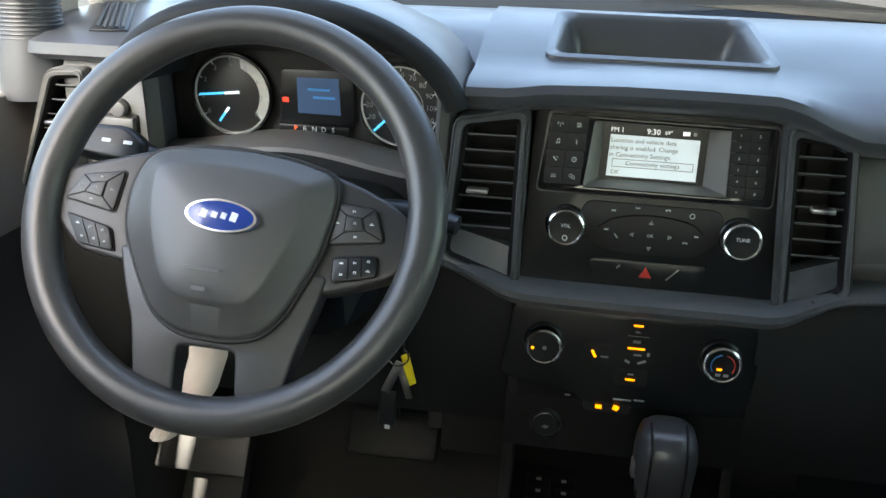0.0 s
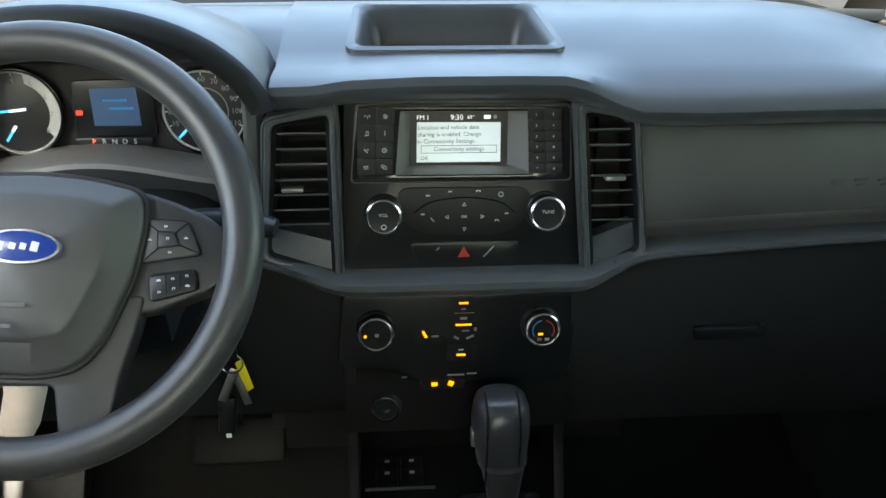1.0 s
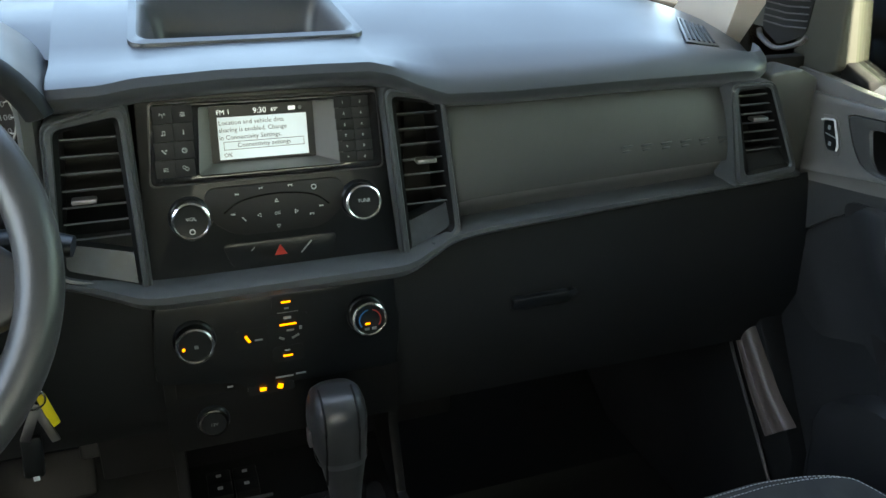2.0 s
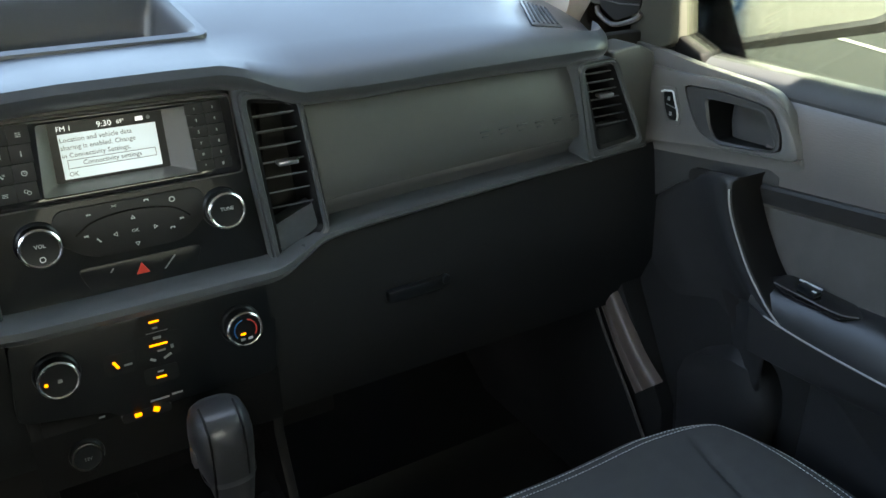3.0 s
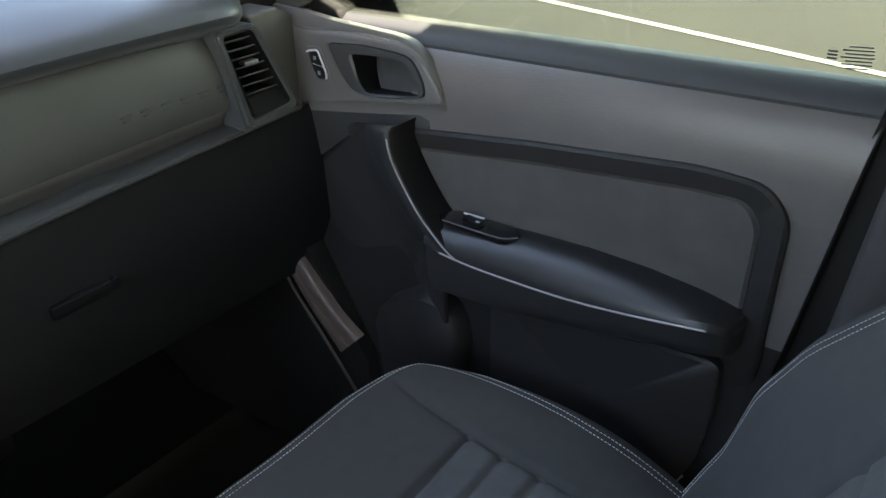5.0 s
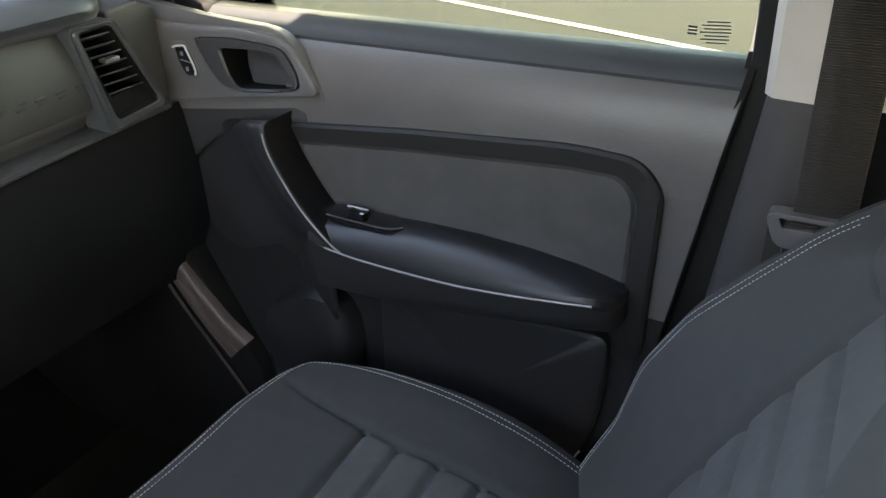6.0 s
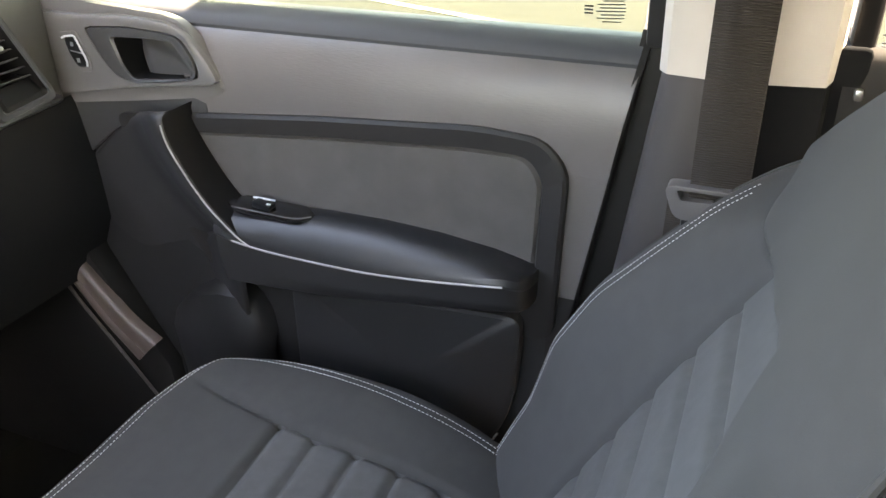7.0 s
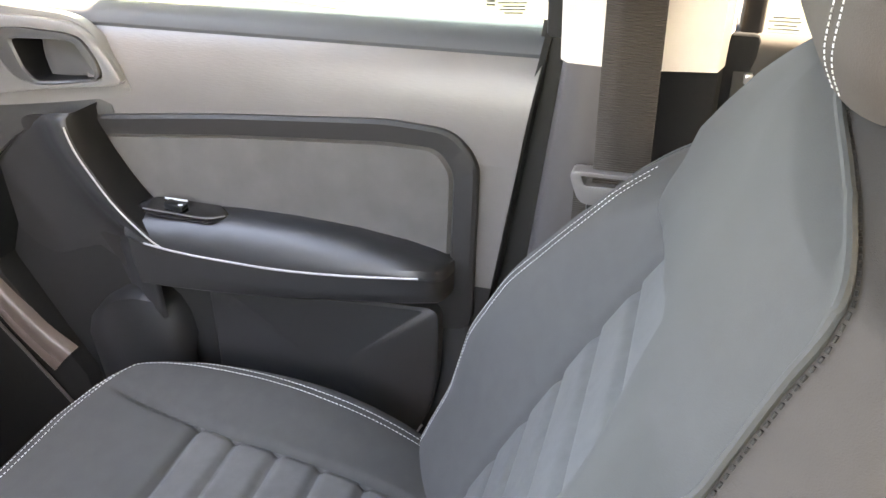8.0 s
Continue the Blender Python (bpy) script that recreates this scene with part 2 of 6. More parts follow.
def loft(rows, closed=False, cap=False):
    """Quads between rows of equal count; closed: each row is a loop."""
    bm = bmesh.new()
    vs = [[bm.verts.new(p) for p in row] for row in rows]
    n = len(rows[0])
    for r, s in zip(vs, vs[1:]):
        for i in range(n if closed else n - 1):
            j = (i + 1) % n
            bm.faces.new((r[i], r[j], s[j], s[i]))
    if cap:
        bm.faces.new(vs[0])
        bm.faces.new(vs[-1][::-1])
    return bm


def smooth_line(pts, n=6):
    """Catmull-Rom points through pts."""
    p = [Vector(q) for q in pts]
    p = [p[0] * 2 - p[1], *p, p[-1] * 2 - p[-2]]
    out = []
    for i in range(1, len(p) - 2):
        for k in range(n):
            t = k / n
            out.append(0.5 * (2 * p[i] + (p[i + 1] - p[i - 1]) * t + (2 * p[i - 1] - 5 * p[i] + 4 * p[i + 1] - p[i + 2]) * t * t + (3 * p[i] - p[i - 1] - 3 * p[i + 1] + p[i + 2]) * t ** 3))
    return out + [p[-2]]


def tube(pts, r, seg=10, closed=False, flat=1.0, up=(0, 0, 1)):
    """A round or flattened tube along points; r one radius or one per point."""
    pts = [Vector(p) for p in pts]
    rows = []
    n = len(pts)
    for i, p in enumerate(pts):
        a = pts[i - 1] if i or closed else pts[0]
        b = pts[(i + 1) % n] if i < n - 1 or closed else pts[-1]
        d = (b - a).normalized()
        s = d.cross(Vector(up)).normalized()
        t = s.cross(d)
        rad = r[i] if isinstance(r, (list, tuple)) else r
        rows.append([p + (s * math.cos(q) + t * math.sin(q) * flat) * rad for q in (2 * math.pi * k / seg for k in range(seg))])
    if closed:
        rows.append(rows[0])
        bm = loft(rows, True)
        bmesh.ops.remove_doubles(bm, verts=bm.verts[:], dist=1e-7)
        return bm
    return loft(rows, True, True)


def words(name, text, size, m, material, parent, label=""):
    """Letters as a thin flat mesh, centred on the pose m (its x along the line, its y up)."""
    cu = bpy.data.curves.new(name, "FONT")
    cu.body, cu.size, cu.extrude, cu.align_x, cu.align_y, cu.resolution_u = text, size, 0.00015, "CENTER", "CENTER", 2
    tmp = bpy.data.objects.new(name, cu)
    me = bpy.data.meshes.new_from_object(tmp)
    bpy.data.objects.remove(tmp)
    me.transform(m)
    me.materials.clear()
    me.materials.append(material)
    ob = new(name, me)
    under(ob, parent)
    return tagged(ob, label)


def interp(x, table):
    return float(np.interp(x, [a for a, _ in table], [b for _, b in table]))


def dashes(points, length, width, lift, normals=None):
    """Short stitches along a line of points, as one mesh of small boxes."""
    bm = bmesh.new()
    pts = [Vector(p) for p in points]
    for i, (a, b) in enumerate(zip(pts, pts[1:])):
        d = (b - a).normalized()
        nrm = Vector(normals[i]) if normals else Vector((0, 0, 1))
        s = d.cross(nrm).normalized() * width
        u = nrm * lift
        m0, h = (a + b) / 2, d * length / 2
        lo = [bm.verts.new(m0 + h * i0 + s * j0) for i0, j0 in ((-1, -1), (1, -1), (1, 1), (-1, 1))]
        hi = [bm.verts.new(m0 + h * i0 * 0.8 + s * j0 * 0.6 + u) for i0, j0 in ((-1, -1), (1, -1), (1, 1), (-1, 1))]
        bm.faces.new(hi)
        for k in range(4):
            bm.faces.new((lo[k], lo[(k + 1) % 4], hi[(k + 1) % 4], hi[k]))
    return bm


def spaced(points, step):
    """Points at an even step along a line."""
    pts = [Vector(p) for p in points]
    out, left = [pts[0]], step
    for a, b in zip(pts, pts[1:]):
        seg = (b - a).length
        while seg >= left:
            a = a + (b - a).normalized() * left
            out.append(a)
            seg -= left
            left = step
        left -= seg
    return out


# ---- outside ----
bm = bmesh.new()
bmesh.ops.create_grid(bm, x_segments=8, y_segments=8, size=400)
bmesh.ops.translate(bm, vec=(0, 0, -0.5), verts=bm.verts)
tagged(part("ground", bm, M_ASPHALT), "grey asphalt parking lot with faded stall lines", "ground", kind="structure")


def stall_line(x0, y0, x1, y1, w=0.10):
    d = Vector((x1 - x0, y1 - y0, 0)).normalized()
    s = Vector((-d.y, d.x, 0)) * w / 2
    a, b = Vector((x0, y0, -0.496)), Vector((x1, y1, -0.496))
    bm = prism([a - s, b - s, b + s, a + s], (0, 0, 0.003))
    tagged(part("stall_line", bm, M_LINE, None, "", False), "white painted parking stall line on asphalt", "road marking", "stall lines", kind="structure")


stall_line(4.95, -1.5, 8.45, 9.0, 0.09)
stall_line(8.5, -1.5, 12.0, 9.0, 0.09)
stall_line(-3.0, -8.0, -3.0, 6.0, 0.12)
# added wall out of view, reflecting sunlight through the rear window
part_wall = box((8, -16, 1.0), (40, 0.4, 3.0), 0.02)
tagged(part("wall_north", part_wall, M_WALL, None, "", False), "unseen pale wall added to bounce sun into the cabin", "wall", kind="structure")

# ---- cabin shell ----
tagged(part("floor", box((0, 0.0, 0.02), (1.44, 3.0, 0.06), 0.005), M_CARPET), "black carpet on the cabin floor", "floor", kind="structure")
rows = []
for y, z in ((1.30, 0.60), (1.30, 0.30), (1.22, 0.16), (1.05, 0.06), (0.95, 0.052)):
    rows.append([(x, y, z) for x in (-0.72, -0.3, 0.0, 0.3, 0.72)])
tagged(part("firewall", loft(rows), M_CARPET), "black carpeted footwell wall under the dashboard", "footwell wall", kind="structure")
tagged(part("ceiling", box((0, -0.53, 1.36), (1.30, 2.06, 0.04), 0.01), M_HEADLINER), "light grey cloth headliner", "ceiling", kind="structure")
for s in (1, -1):
    tagged(part("footwell_side", box((s * 0.715, 1.02, 0.44), (0.05, 0.50, 0.80), 0.006), M_CARPET), "black lining at the side of the footwell", "footwell wall", kind="structure")
tagged(part("roof", box((0, -0.54, 1.402), (1.30, 2.12, 0.03), 0.012), M_BODY), "blue painted steel roof over the cabin", "roof", kind="structure")
tagged(part("wall_south", box((0, -1.55, 0.5), (1.44, 0.05, 0.9), 0.01), M_DOORLOW), "dark rear cabin wall panel", "wall", kind="structure")
tagged(part("trim", box((0, -1.55, 1.28), (1.44, 0.05, 0.16), 0.01), M_BEIGE), "beige trim over the rear window", "trim", kind="structure")

# panes added out of view to dim the light from the rear
for nm, pane_m, pts, off in (("window_1", M_REARGLASS, [(-0.66, -1.55, 0.94), (0.66, -1.55, 0.94), (0.62, -1.55, 1.21), (-0.62, -1.55, 1.21)], (0, 0.004, 0)),
                     ("window_2", M_PRIVACY, [(-0.70, -0.18, 0.79), (-0.70, -1.53, 0.79), (-0.65, -1.53, 1.31), (-0.65, -0.18, 1.31)], (-0.004, 0, 0))):
    pane = tagged(part(nm, prism(pts, off), pane_m, None, "", False), "unseen rear window glass, tinted to dim light from behind", "window", kind="structure")
    pane.visible_shadow = False


def pillar_front(side, name):
    """The slanted front roof pillar."""
    s = side
    pts = smooth_line([(s * 0.70, 1.02, 0.80), (s * 0.675, 0.86, 0.96), (s * 0.63, 0.66, 1.17), (s * 0.57, 0.46, 1.34)], 5)
    rws = []
    for p in pts:
        # passenger foot widened; its beige stands in for bright ground outside
        wide = max(0.0, 0.10 * (1.0 - (p.z - 0.80) / 0.20)) if s > 0 else 0.0
        rws.append([p + Vector((s * a, b, c)) for a, b, c in ((0.03, -0.03 - wide, 0.0), (0.0, -0.045 - wide, 0.0), (-0.025, -0.02 - wide, 0.01), (-0.02, 0.03, 0.02), (0.03, 0.04, 0.02))])
    tagged(part(name, loft(rws, True, True), M_BEIGE), "beige trim on the windshield pillar", "pillar trim", kind="structure")


pillar_front(1, "trim")
pillar_front(-1, "trim")
# roof side rails
for s in (1, -1):
    tagged(part("trim", box((s * 0.620, -0.54, 1.325), (0.085, 2.07, 0.06), 0.02), M_BEIGE), "beige roof rail trim above the side window", "roof rail", kind="structure")
# windshield
ws = loft([[(x, 1.22 - 0.10 * (x / 0.7) ** 2, 0.86) for x in np.linspace(-0.7, 0.7, 9)], [(x * 0.82, 0.48 - 0.05 * (x / 0.7) ** 2, 1.35) for x in np.linspace(-0.7, 0.7, 9)]])
ws = tagged(part("windshield", ws, M_SHIELD), "clear windshield glass above the dashboard", "windshield", kind="structure")
ws.visible_shadow = False
bm = loft([[(x, y - 0.10 * (x / 0.72) ** 2, z) for x in np.linspace(-0.75, 0.75, 9)] for y, z in ((1.24, 0.86), (1.32, 0.90), (1.9, 0.86), (2.2, 0.70), (2.25, 0.2))])
tagged(part("hood", bm, M_BODY), "blue painted bonnet ahead of the windshield", "bonnet", kind="structure")
cowl = tagged(part("cowl_panel", box((0, 1.20, 0.852), (1.40, 0.10, 0.03), 0.01), M_BLACK), "black cowl panel at the windshield base", "cowl panel", kind="structure")
wiper = thing("wiper", (0.25, 1.17, 0.875), "black wiper blade parked at the windshield base", "wiper")
part("blade", box((0.25, 1.17, 0.885), (0.50, 0.014, 0.014), 0.003, (0, 2, -5)), M_BLACK, wiper)
part("arm", box((0.42, 1.185, 0.895), (0.40, 0.02, 0.012), 0.003, (0, -3, -7)), M_BLACK, wiper)

# ---- dashboard ----
dash = thing("dashboard", (0, 0.9, 0.5), "dark grey soft plastic dashboard across the cabin", "dashboard")
LIP = [(-0.20, 0.829), (-0.188, 0.829), (-0.151, 0.830), (-0.12, 0.835), (-0.045, 0.838), (0.05, 0.838), (0.10, 0.837), (0.124, 0.831), (0.15, 0.819), (0.178, 0.809), (0.246, 0.807), (0.373, 0.809), (0.549, 0.810), (0.66, 0.806)]
TX0, TX1, TY0, TY1 = -0.112, 0.106, 0.795, 0.918


def pad_profile(x):
    L = interp(x, LIP)
    top = max(L + 0.012, 0.0)
    return [(0.712, L - 0.018), (0.699, L - 0.013), (0.691, L - 0.006), (0.6895, L + 0.001), (0.694, L + 0.009), (0.712, L + 0.4 * (0.853 - L) + 0.006),
            (0.755, max(0.847, L + 0.014)), (TY0, 0.858), (0.83, 0.868), (0.875, 0.878), (TY1, 0.886), (1.0, 0.888), (1.10, 0.876), (1.22, 0.855)]


def pad_drop(x, y):
    """How far the top falls away towards the passenger's end."""
    return 0.050 * max(0.0, (x - 0.38) / 0.26) ** 2 * min(1.0, max(0.0, (y - 0.700) / 0.06))


def pad_round(x, y):
    """The front edge turns back round the passenger's end; the rear edge follows the windshield."""
    return 0.10 * max(0.0, (x - 0.555) / 0.085) ** 2 * max(0.0, 1.0 - (y - 0.69) / 0.12) - (0.05 * max(0.0, (x - 0.4) / 0.26) ** 2 if y > 1.0 else 0.0)


xs = sorted(set([round(v, 4) for v in np.linspace(-0.195, 0.645, 84)] + [TX0, TX1]))
bm = bmesh.new()
cols = [[bm.verts.new((x, y + pad_round(x, y), z - pad_drop(x, y))) for y, z in pad_profile(x)] for x in xs]
for i, (a, b) in enumerate(zip(cols, cols[1:])):
    for k in range(len(a) - 1):
        if xs[i] >= TX0 - 1e-6 and xs[i + 1] <= TX1 + 1e-6 and 7 <= k < 10:
            continue
        bm.faces.new((a[k], b[k], b[k + 1], a[k + 1]))
part("upper_pad", bm, M_DASH, dash, "dark blue-grey soft-touch upper pad")


def tray_loop(grow, dz, shrink_back=0.0):
    loop = rounded([(TX0 - grow, TY0 - grow), (TX1 + grow, TY0 - grow), (TX1 + grow - 0.012 - shrink_back, TY1 + grow), (TX0 - grow + 0.006 + shrink_back, TY1 + grow)], 0.018, 5)
    return [(x, y, 0.858 + (y - TY0) * 0.2276 + dz) for x, y in loop]


bm = loft([tray_loop(0.013, -0.002), tray_loop(0.012, 0.004), tray_loop(0.004, 0.005), tray_loop(-0.002, 0.0), tray_loop(-0.008, -0.022), tray_loop(-0.012, -0.045)], True)
bm.faces.ensure_lookup_table()
bot = [v for v in bm.verts][-len(tray_loop(0, 0)):]
bm.faces.new(bot)
part("storage_tray", bm, M_DASH, dash, "recessed open storage tray with a raised rim")

# driver side: top behind the gauge hood, the hood itself
rows = []
for y, z in ((0.80, 0.845), (0.86, 0.872), (1.0, 0.882), (1.12, 0.868), (1.2, 0.852)):
    rows.append([(x, y, z) for x in np.linspace(-0.70, -0.19, 12)])
part("driver_pad", loft(rows), M_DASH, dash)
HC = (-0.378, 0.79)


def arch(y, rx, rz, dz=0.0, n=28, low=0.0):
    pts = []
    for k in range(n + 1):
        a = radians(13) + radians(154) * k / n
        ca, sa = math.cos(a), math.sin(a)
        ex = math.copysign(abs(ca) ** (0.98 if ca > 0 else 0.85), ca)
        ez = abs(sa) ** (0.98 if ca > 0 else 0.8)
        pts.append((HC[0] + rx * ex, y, HC[1] + dz - low * (1 - ez) + rz * ez))
    return pts


part("gauge_hood", loft([arch(0.690, 0.1930, 0.1275), arch(0.705, 0.1950, 0.1300), arch(0.82, 0.196, 0.125), arch(1.0, 0.194, 0.08, 0.01, 28, 0.02), arch(1.10, 0.19, 0.03, 0.03, 28, 0.0)]), M_DASH, dash, "curved hood over the gauges")
# lip and lining in darker plastic: the hood's shade put into the colour
part("hood_lip", loft([arch(0.683, 0.1690, 0.1030), arch(0.6765, 0.1725, 0.1065), arch(0.6735, 0.1790, 0.1130), arch(0.6750, 0.1860, 0.1205), arch(0.6810, 0.1910, 0.1258), arch(0.690, 0.1930, 0.1275)]), M_DASH_LOW, dash, "broad front lip of the gauge hood, darkened as if shaded")
part("hood_lining", loft([arch(0.808, 0.162, 0.092), arch(0.74, 0.166, 0.098), arch(0.683, 0.1690, 0.1030)]), M_DASH_LOW, dash, "lining under the gauge hood, darkened for the shade there")
rows = []
for x, y in ((-0.560, 0.81), (-0.556, 0.75), (-0.550, 0.728), (-0.546, 0.7165)):
    rows.append([(x - 0.05 * max(0, z - 0.81), y, z) for z in np.linspace(0.842, 0.64, 8)])
part("cluster_side_lining", loft(rows), M_DASH, dash, "black wall beside the dials")
# face behind the gauges' surround and left end
part("driver_fascia", box((-0.46, 0.835, 0.70), (0.54, 0.04, 0.30), 0.01), M_DASH_LOW, dash)
# driver's end panel: sunlight painted in with a paler grey
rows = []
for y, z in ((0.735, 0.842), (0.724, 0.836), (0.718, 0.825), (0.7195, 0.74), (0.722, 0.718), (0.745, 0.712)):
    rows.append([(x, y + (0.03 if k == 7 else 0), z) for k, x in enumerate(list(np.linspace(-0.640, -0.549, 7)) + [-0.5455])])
part("left_fascia", loft(rows), M_GREYLIT, dash, "grey panel at the driver's end, its colour lightened for sunlight")
rows = []
for y, z in ((0.745, 0.832), (0.716, 0.8365), (0.7085, 0.843), (0.711, 0.855), (0.728, 0.864), (0.80, 0.8735), (0.90, 0.880)):
    rows.append([(x, y + 0.03 * max(0.0, (-0.66 - x) / 0.04) ** 2, z) for x in np.linspace(-0.700, -0.556, 14)])
part("end_roll", loft(rows), M_DASH, dash, "rounded end of the dash top")
rows = []
for x, y in ((-0.236, 0.80), (-0.231, 0.75), (-0.226, 0.712), (-0.220, 0.698), (-0.211, 0.702), (-0.205, 0.715)):
    rows.append([(x - 0.06 * max(0.0, 0.80 - z), y, z) for z in np.linspace(0.832, 0.655, 8)])
part("cluster_side_trim", loft(rows), M_GREY, dash, "grey trim between the gauges and the vent")
part("switch_gap", rod((-0.576, 0.7185, 0.788), 0.0102, 0.004, "y", 28), M_MATTE, dash, "", False)
part("light_switch", rod((-0.576, 0.714, 0.788), 0.0090, 0.012, "y", 28, 0.002), M_GREYLIT, dash)
part("dimmer_gap", box((-0.577, 0.7185, 0.7695), (0.040, 0.004, 0.023), 0.0015), M_MATTE, dash, "", False)
part("dimmer", box((-0.577, 0.714, 0.7695), (0.036, 0.010, 0.019), 0.005), M_GREYLIT, dash)

# passenger panel, strip, lower dash
STRIP = [(-0.235, 0.692, 0.654), (-0.20, 0.684, 0.648), (-0.165, 0.674, 0.638), (-0.135, 0.669, 0.628), (-0.08, 0.668, 0.626), (0.08, 0.668, 0.626), (0.13, 0.669, 0.627), (0.165, 0.676, 0.640), (0.20, 0.684, 0.650), (0.30, 0.688, 0.656), (0.45, 0.690, 0.663), (0.58, 0.692, 0.668), (0.66, 0.694, 0.671)]
LEDGE = [(a, c) for a, b, c in STRIP]
rows = []
for f, y in ((-0.10, 0.735), (0.0, 0.722), (0.06, 0.715), (0.16, 0.7070), (0.30, 0.7005), (0.48, 0.6955), (0.64, 0.6935), (0.755, 0.6945), (0.785, 0.6960), (0.797, 0.7010), (0.81, 0.7045), (0.90, 0.7140), (1.0, 0.722), (1.06, 0.730)):
    row = []
    x0 = 0.178 + 0.018 * min(1.0, max(0.0, f))
    for x in np.linspace(x0, 0.545, 18):
        zb = interp(x, LEDGE) + 0.0075
        row.append((x, y, 0.801 + (zb - 0.801) * f))
    rows.append(row)
part("passenger_panel", loft(rows), M_GREY, dash, "smooth mid-grey passenger panel")
for k in range(6):
    x = 0.4005 + k * 0.0265
    for dz, w in ((0.0028, 0.015), (-0.0028, 0.010)):
        part("embossed_mark", box((x, 0.6944, 0.7290 + dz), (w, 0.003, 0.0024), 0.0008, (0, -4, 0)), M_STRIP, dash)
line = smooth_line(STRIP, 4)
rows = []
for dy, dz in ((0.04, 0.016), (0.012, 0.014), (0.001, 0.008), (0.0, 0.0), (0.006, -0.009), (0.03, -0.014)):
    rows.append([(p.x, p.y + dy, p.z + dz * interp(abs(p.x), [(0.13, 0.9), (0.20, 0.60), (0.60, 0.50)])) for p in line])
part("trim_ledge", loft(rows), M_STRIP, dash, "satin grey ledge along the dashboard")
rows = []
for y, z in ((0.705, 0.655), (0.698, 0.63), (0.690, 0.58), (0.688, 0.50), (0.72, 0.42), (0.80, 0.38), (1.0, 0.36)):
    rows.append([(x, y, interp(x, LEDGE) - 0.002 if z == 0.655 else z) for x in np.linspace(0.119, 0.70, 12)])
part("lower_panel", loft(rows), M_DASH_LOW, dash, "black lower glove box panel")
part("glove_box_handle", box((0.297, 0.686, 0.556), (0.075, 0.012, 0.016), 0.004, (0, -1, 0)), M_BLACK, dash, "black glove box pull")
part("glove_box_lock", rod((0.338, 0.684, 0.560), 0.006, 0.008, "y", 20, 0.001), M_BLACK, dash)
rows = []
for y, z in ((0.80, 0.73), (0.72, 0.69), (0.70, 0.62), (0.705, 0.50), (0.76, 0.42), (0.95, 0.40)):
    rows.append([(x, y, z) for x in np.linspace(-0.71, -0.136, 12)])
part("knee_panel", loft(rows), M_DASH_LOW, dash, "black knee panel under the steering column")

# cover under the column: beige colour stands in for sun on it
rows = []
for z, xl, xr in ((0.535, -0.507, -0.466), (0.500, -0.511, -0.472), (0.455, -0.526, -0.488), (0.415, -0.548, -0.514), (0.378, -0.574, -0.548)):
    rows.append([(xl - 0.004, 0.702, z), (xl, 0.692, z), (xl + 0.3 * (xr - xl), 0.686, z), (xl + 0.7 * (xr - xl), 0.687, z), (xr, 0.694, z), (xr + 0.004, 0.704, z)])
part("sunlit_cover", loft(rows), M_BEIGE, dash, "curved cover under the steering column, sunlight painted beige")
part("core", box((0.0, 0.790, 0.59), (0.44, 0.02, 0.48), 0.004), M_MATTE, dash)
part("core", box((0.43, 0.765, 0.72), (0.56, 0.02, 0.18), 0.004), M_MATTE, dash)

d = thing("defroster_vent", (0.55, 0.79, 0.84), "flat dark side-window defroster grille let into the dash top", "air vent", "defroster vents")
DQ = [Vector((x, y, interp(y, [(0.712, 0.834), (0.755, 0.847), (0.795, 0.858), (0.83, 0.868), (0.875, 0.878)]) - pad_drop(x, y))) for x, y in ((0.500, 0.745), (0.553, 0.752), (0.592, 0.838), (0.552, 0.846))]
part("frame", prism([p + Vector((0, 0, 0.0005)) for p in DQ], (0, 0, 0.0018), 0.0006), M_DASH, d)
for k in range(6):
    f = (k + 0.7) / 6.4
    a, b = DQ[0].lerp(DQ[1], f), DQ[3].lerp(DQ[2], f)
    part("slot", tube([a.lerp(b, 0.10) + Vector((0, 0, 0.0022)), a.lerp(b, 0.92) + Vector((0, 0, 0.0022))], 0.0016, 6), M_VOID, d, "", False)
dv = thing("defroster_vent", (-0.62, 0.80, 0.87), "long blue-black defroster grille on the driver's dash end", "air vent", "defroster vents")
part("frame", prism([(-0.614, 0.736, 0.8655), (-0.572, 0.742, 0.8660), (-0.632, 0.872, 0.8805), (-0.667, 0.862, 0.8795)], (0, 0, 0.002), 0.0008), M_BLACK, dv)
for k in range(5):
    f = (k + 0.5) / 5
    a, b = Vector((-0.612, 0.742, 0.869)).lerp(Vector((-0.576, 0.747, 0.869)), f), Vector((-0.663, 0.857, 0.8825)).lerp(Vector((-0.635, 0.866, 0.8825)), f)
    part("slat", tube([a, b], 0.0022, 6), M_DASH, dv)

for tx, ty in ((-0.692, 0.745),):
    pod = thing("tweeter", (tx, ty, 0.80), "ribbed grey tweeter pod at the foot of the windshield pillar", "speaker", "tweeters")
    part("housing", loft([[(tx + r * math.cos(a), ty + r * 0.9 * math.sin(a), z) for a in np.linspace(0, 2 * math.pi, 29)[:-1]] for r, z in ((0.046, 0.79), (0.044, 0.825), (0.038, 0.850), (0.034, 0.90), (0.030, 0.915))], True, True), M_DASH, pod)
    for k in range(11):
        z = 0.856 + k * 0.0045
        part("rib", tube([(tx + 0.0368 * math.cos(a), ty + 0.0332 * math.sin(a), z) for a in np.linspace(0, 2 * math.pi, 25)[:-1]], 0.0012, 6, True), M_DASH, pod)
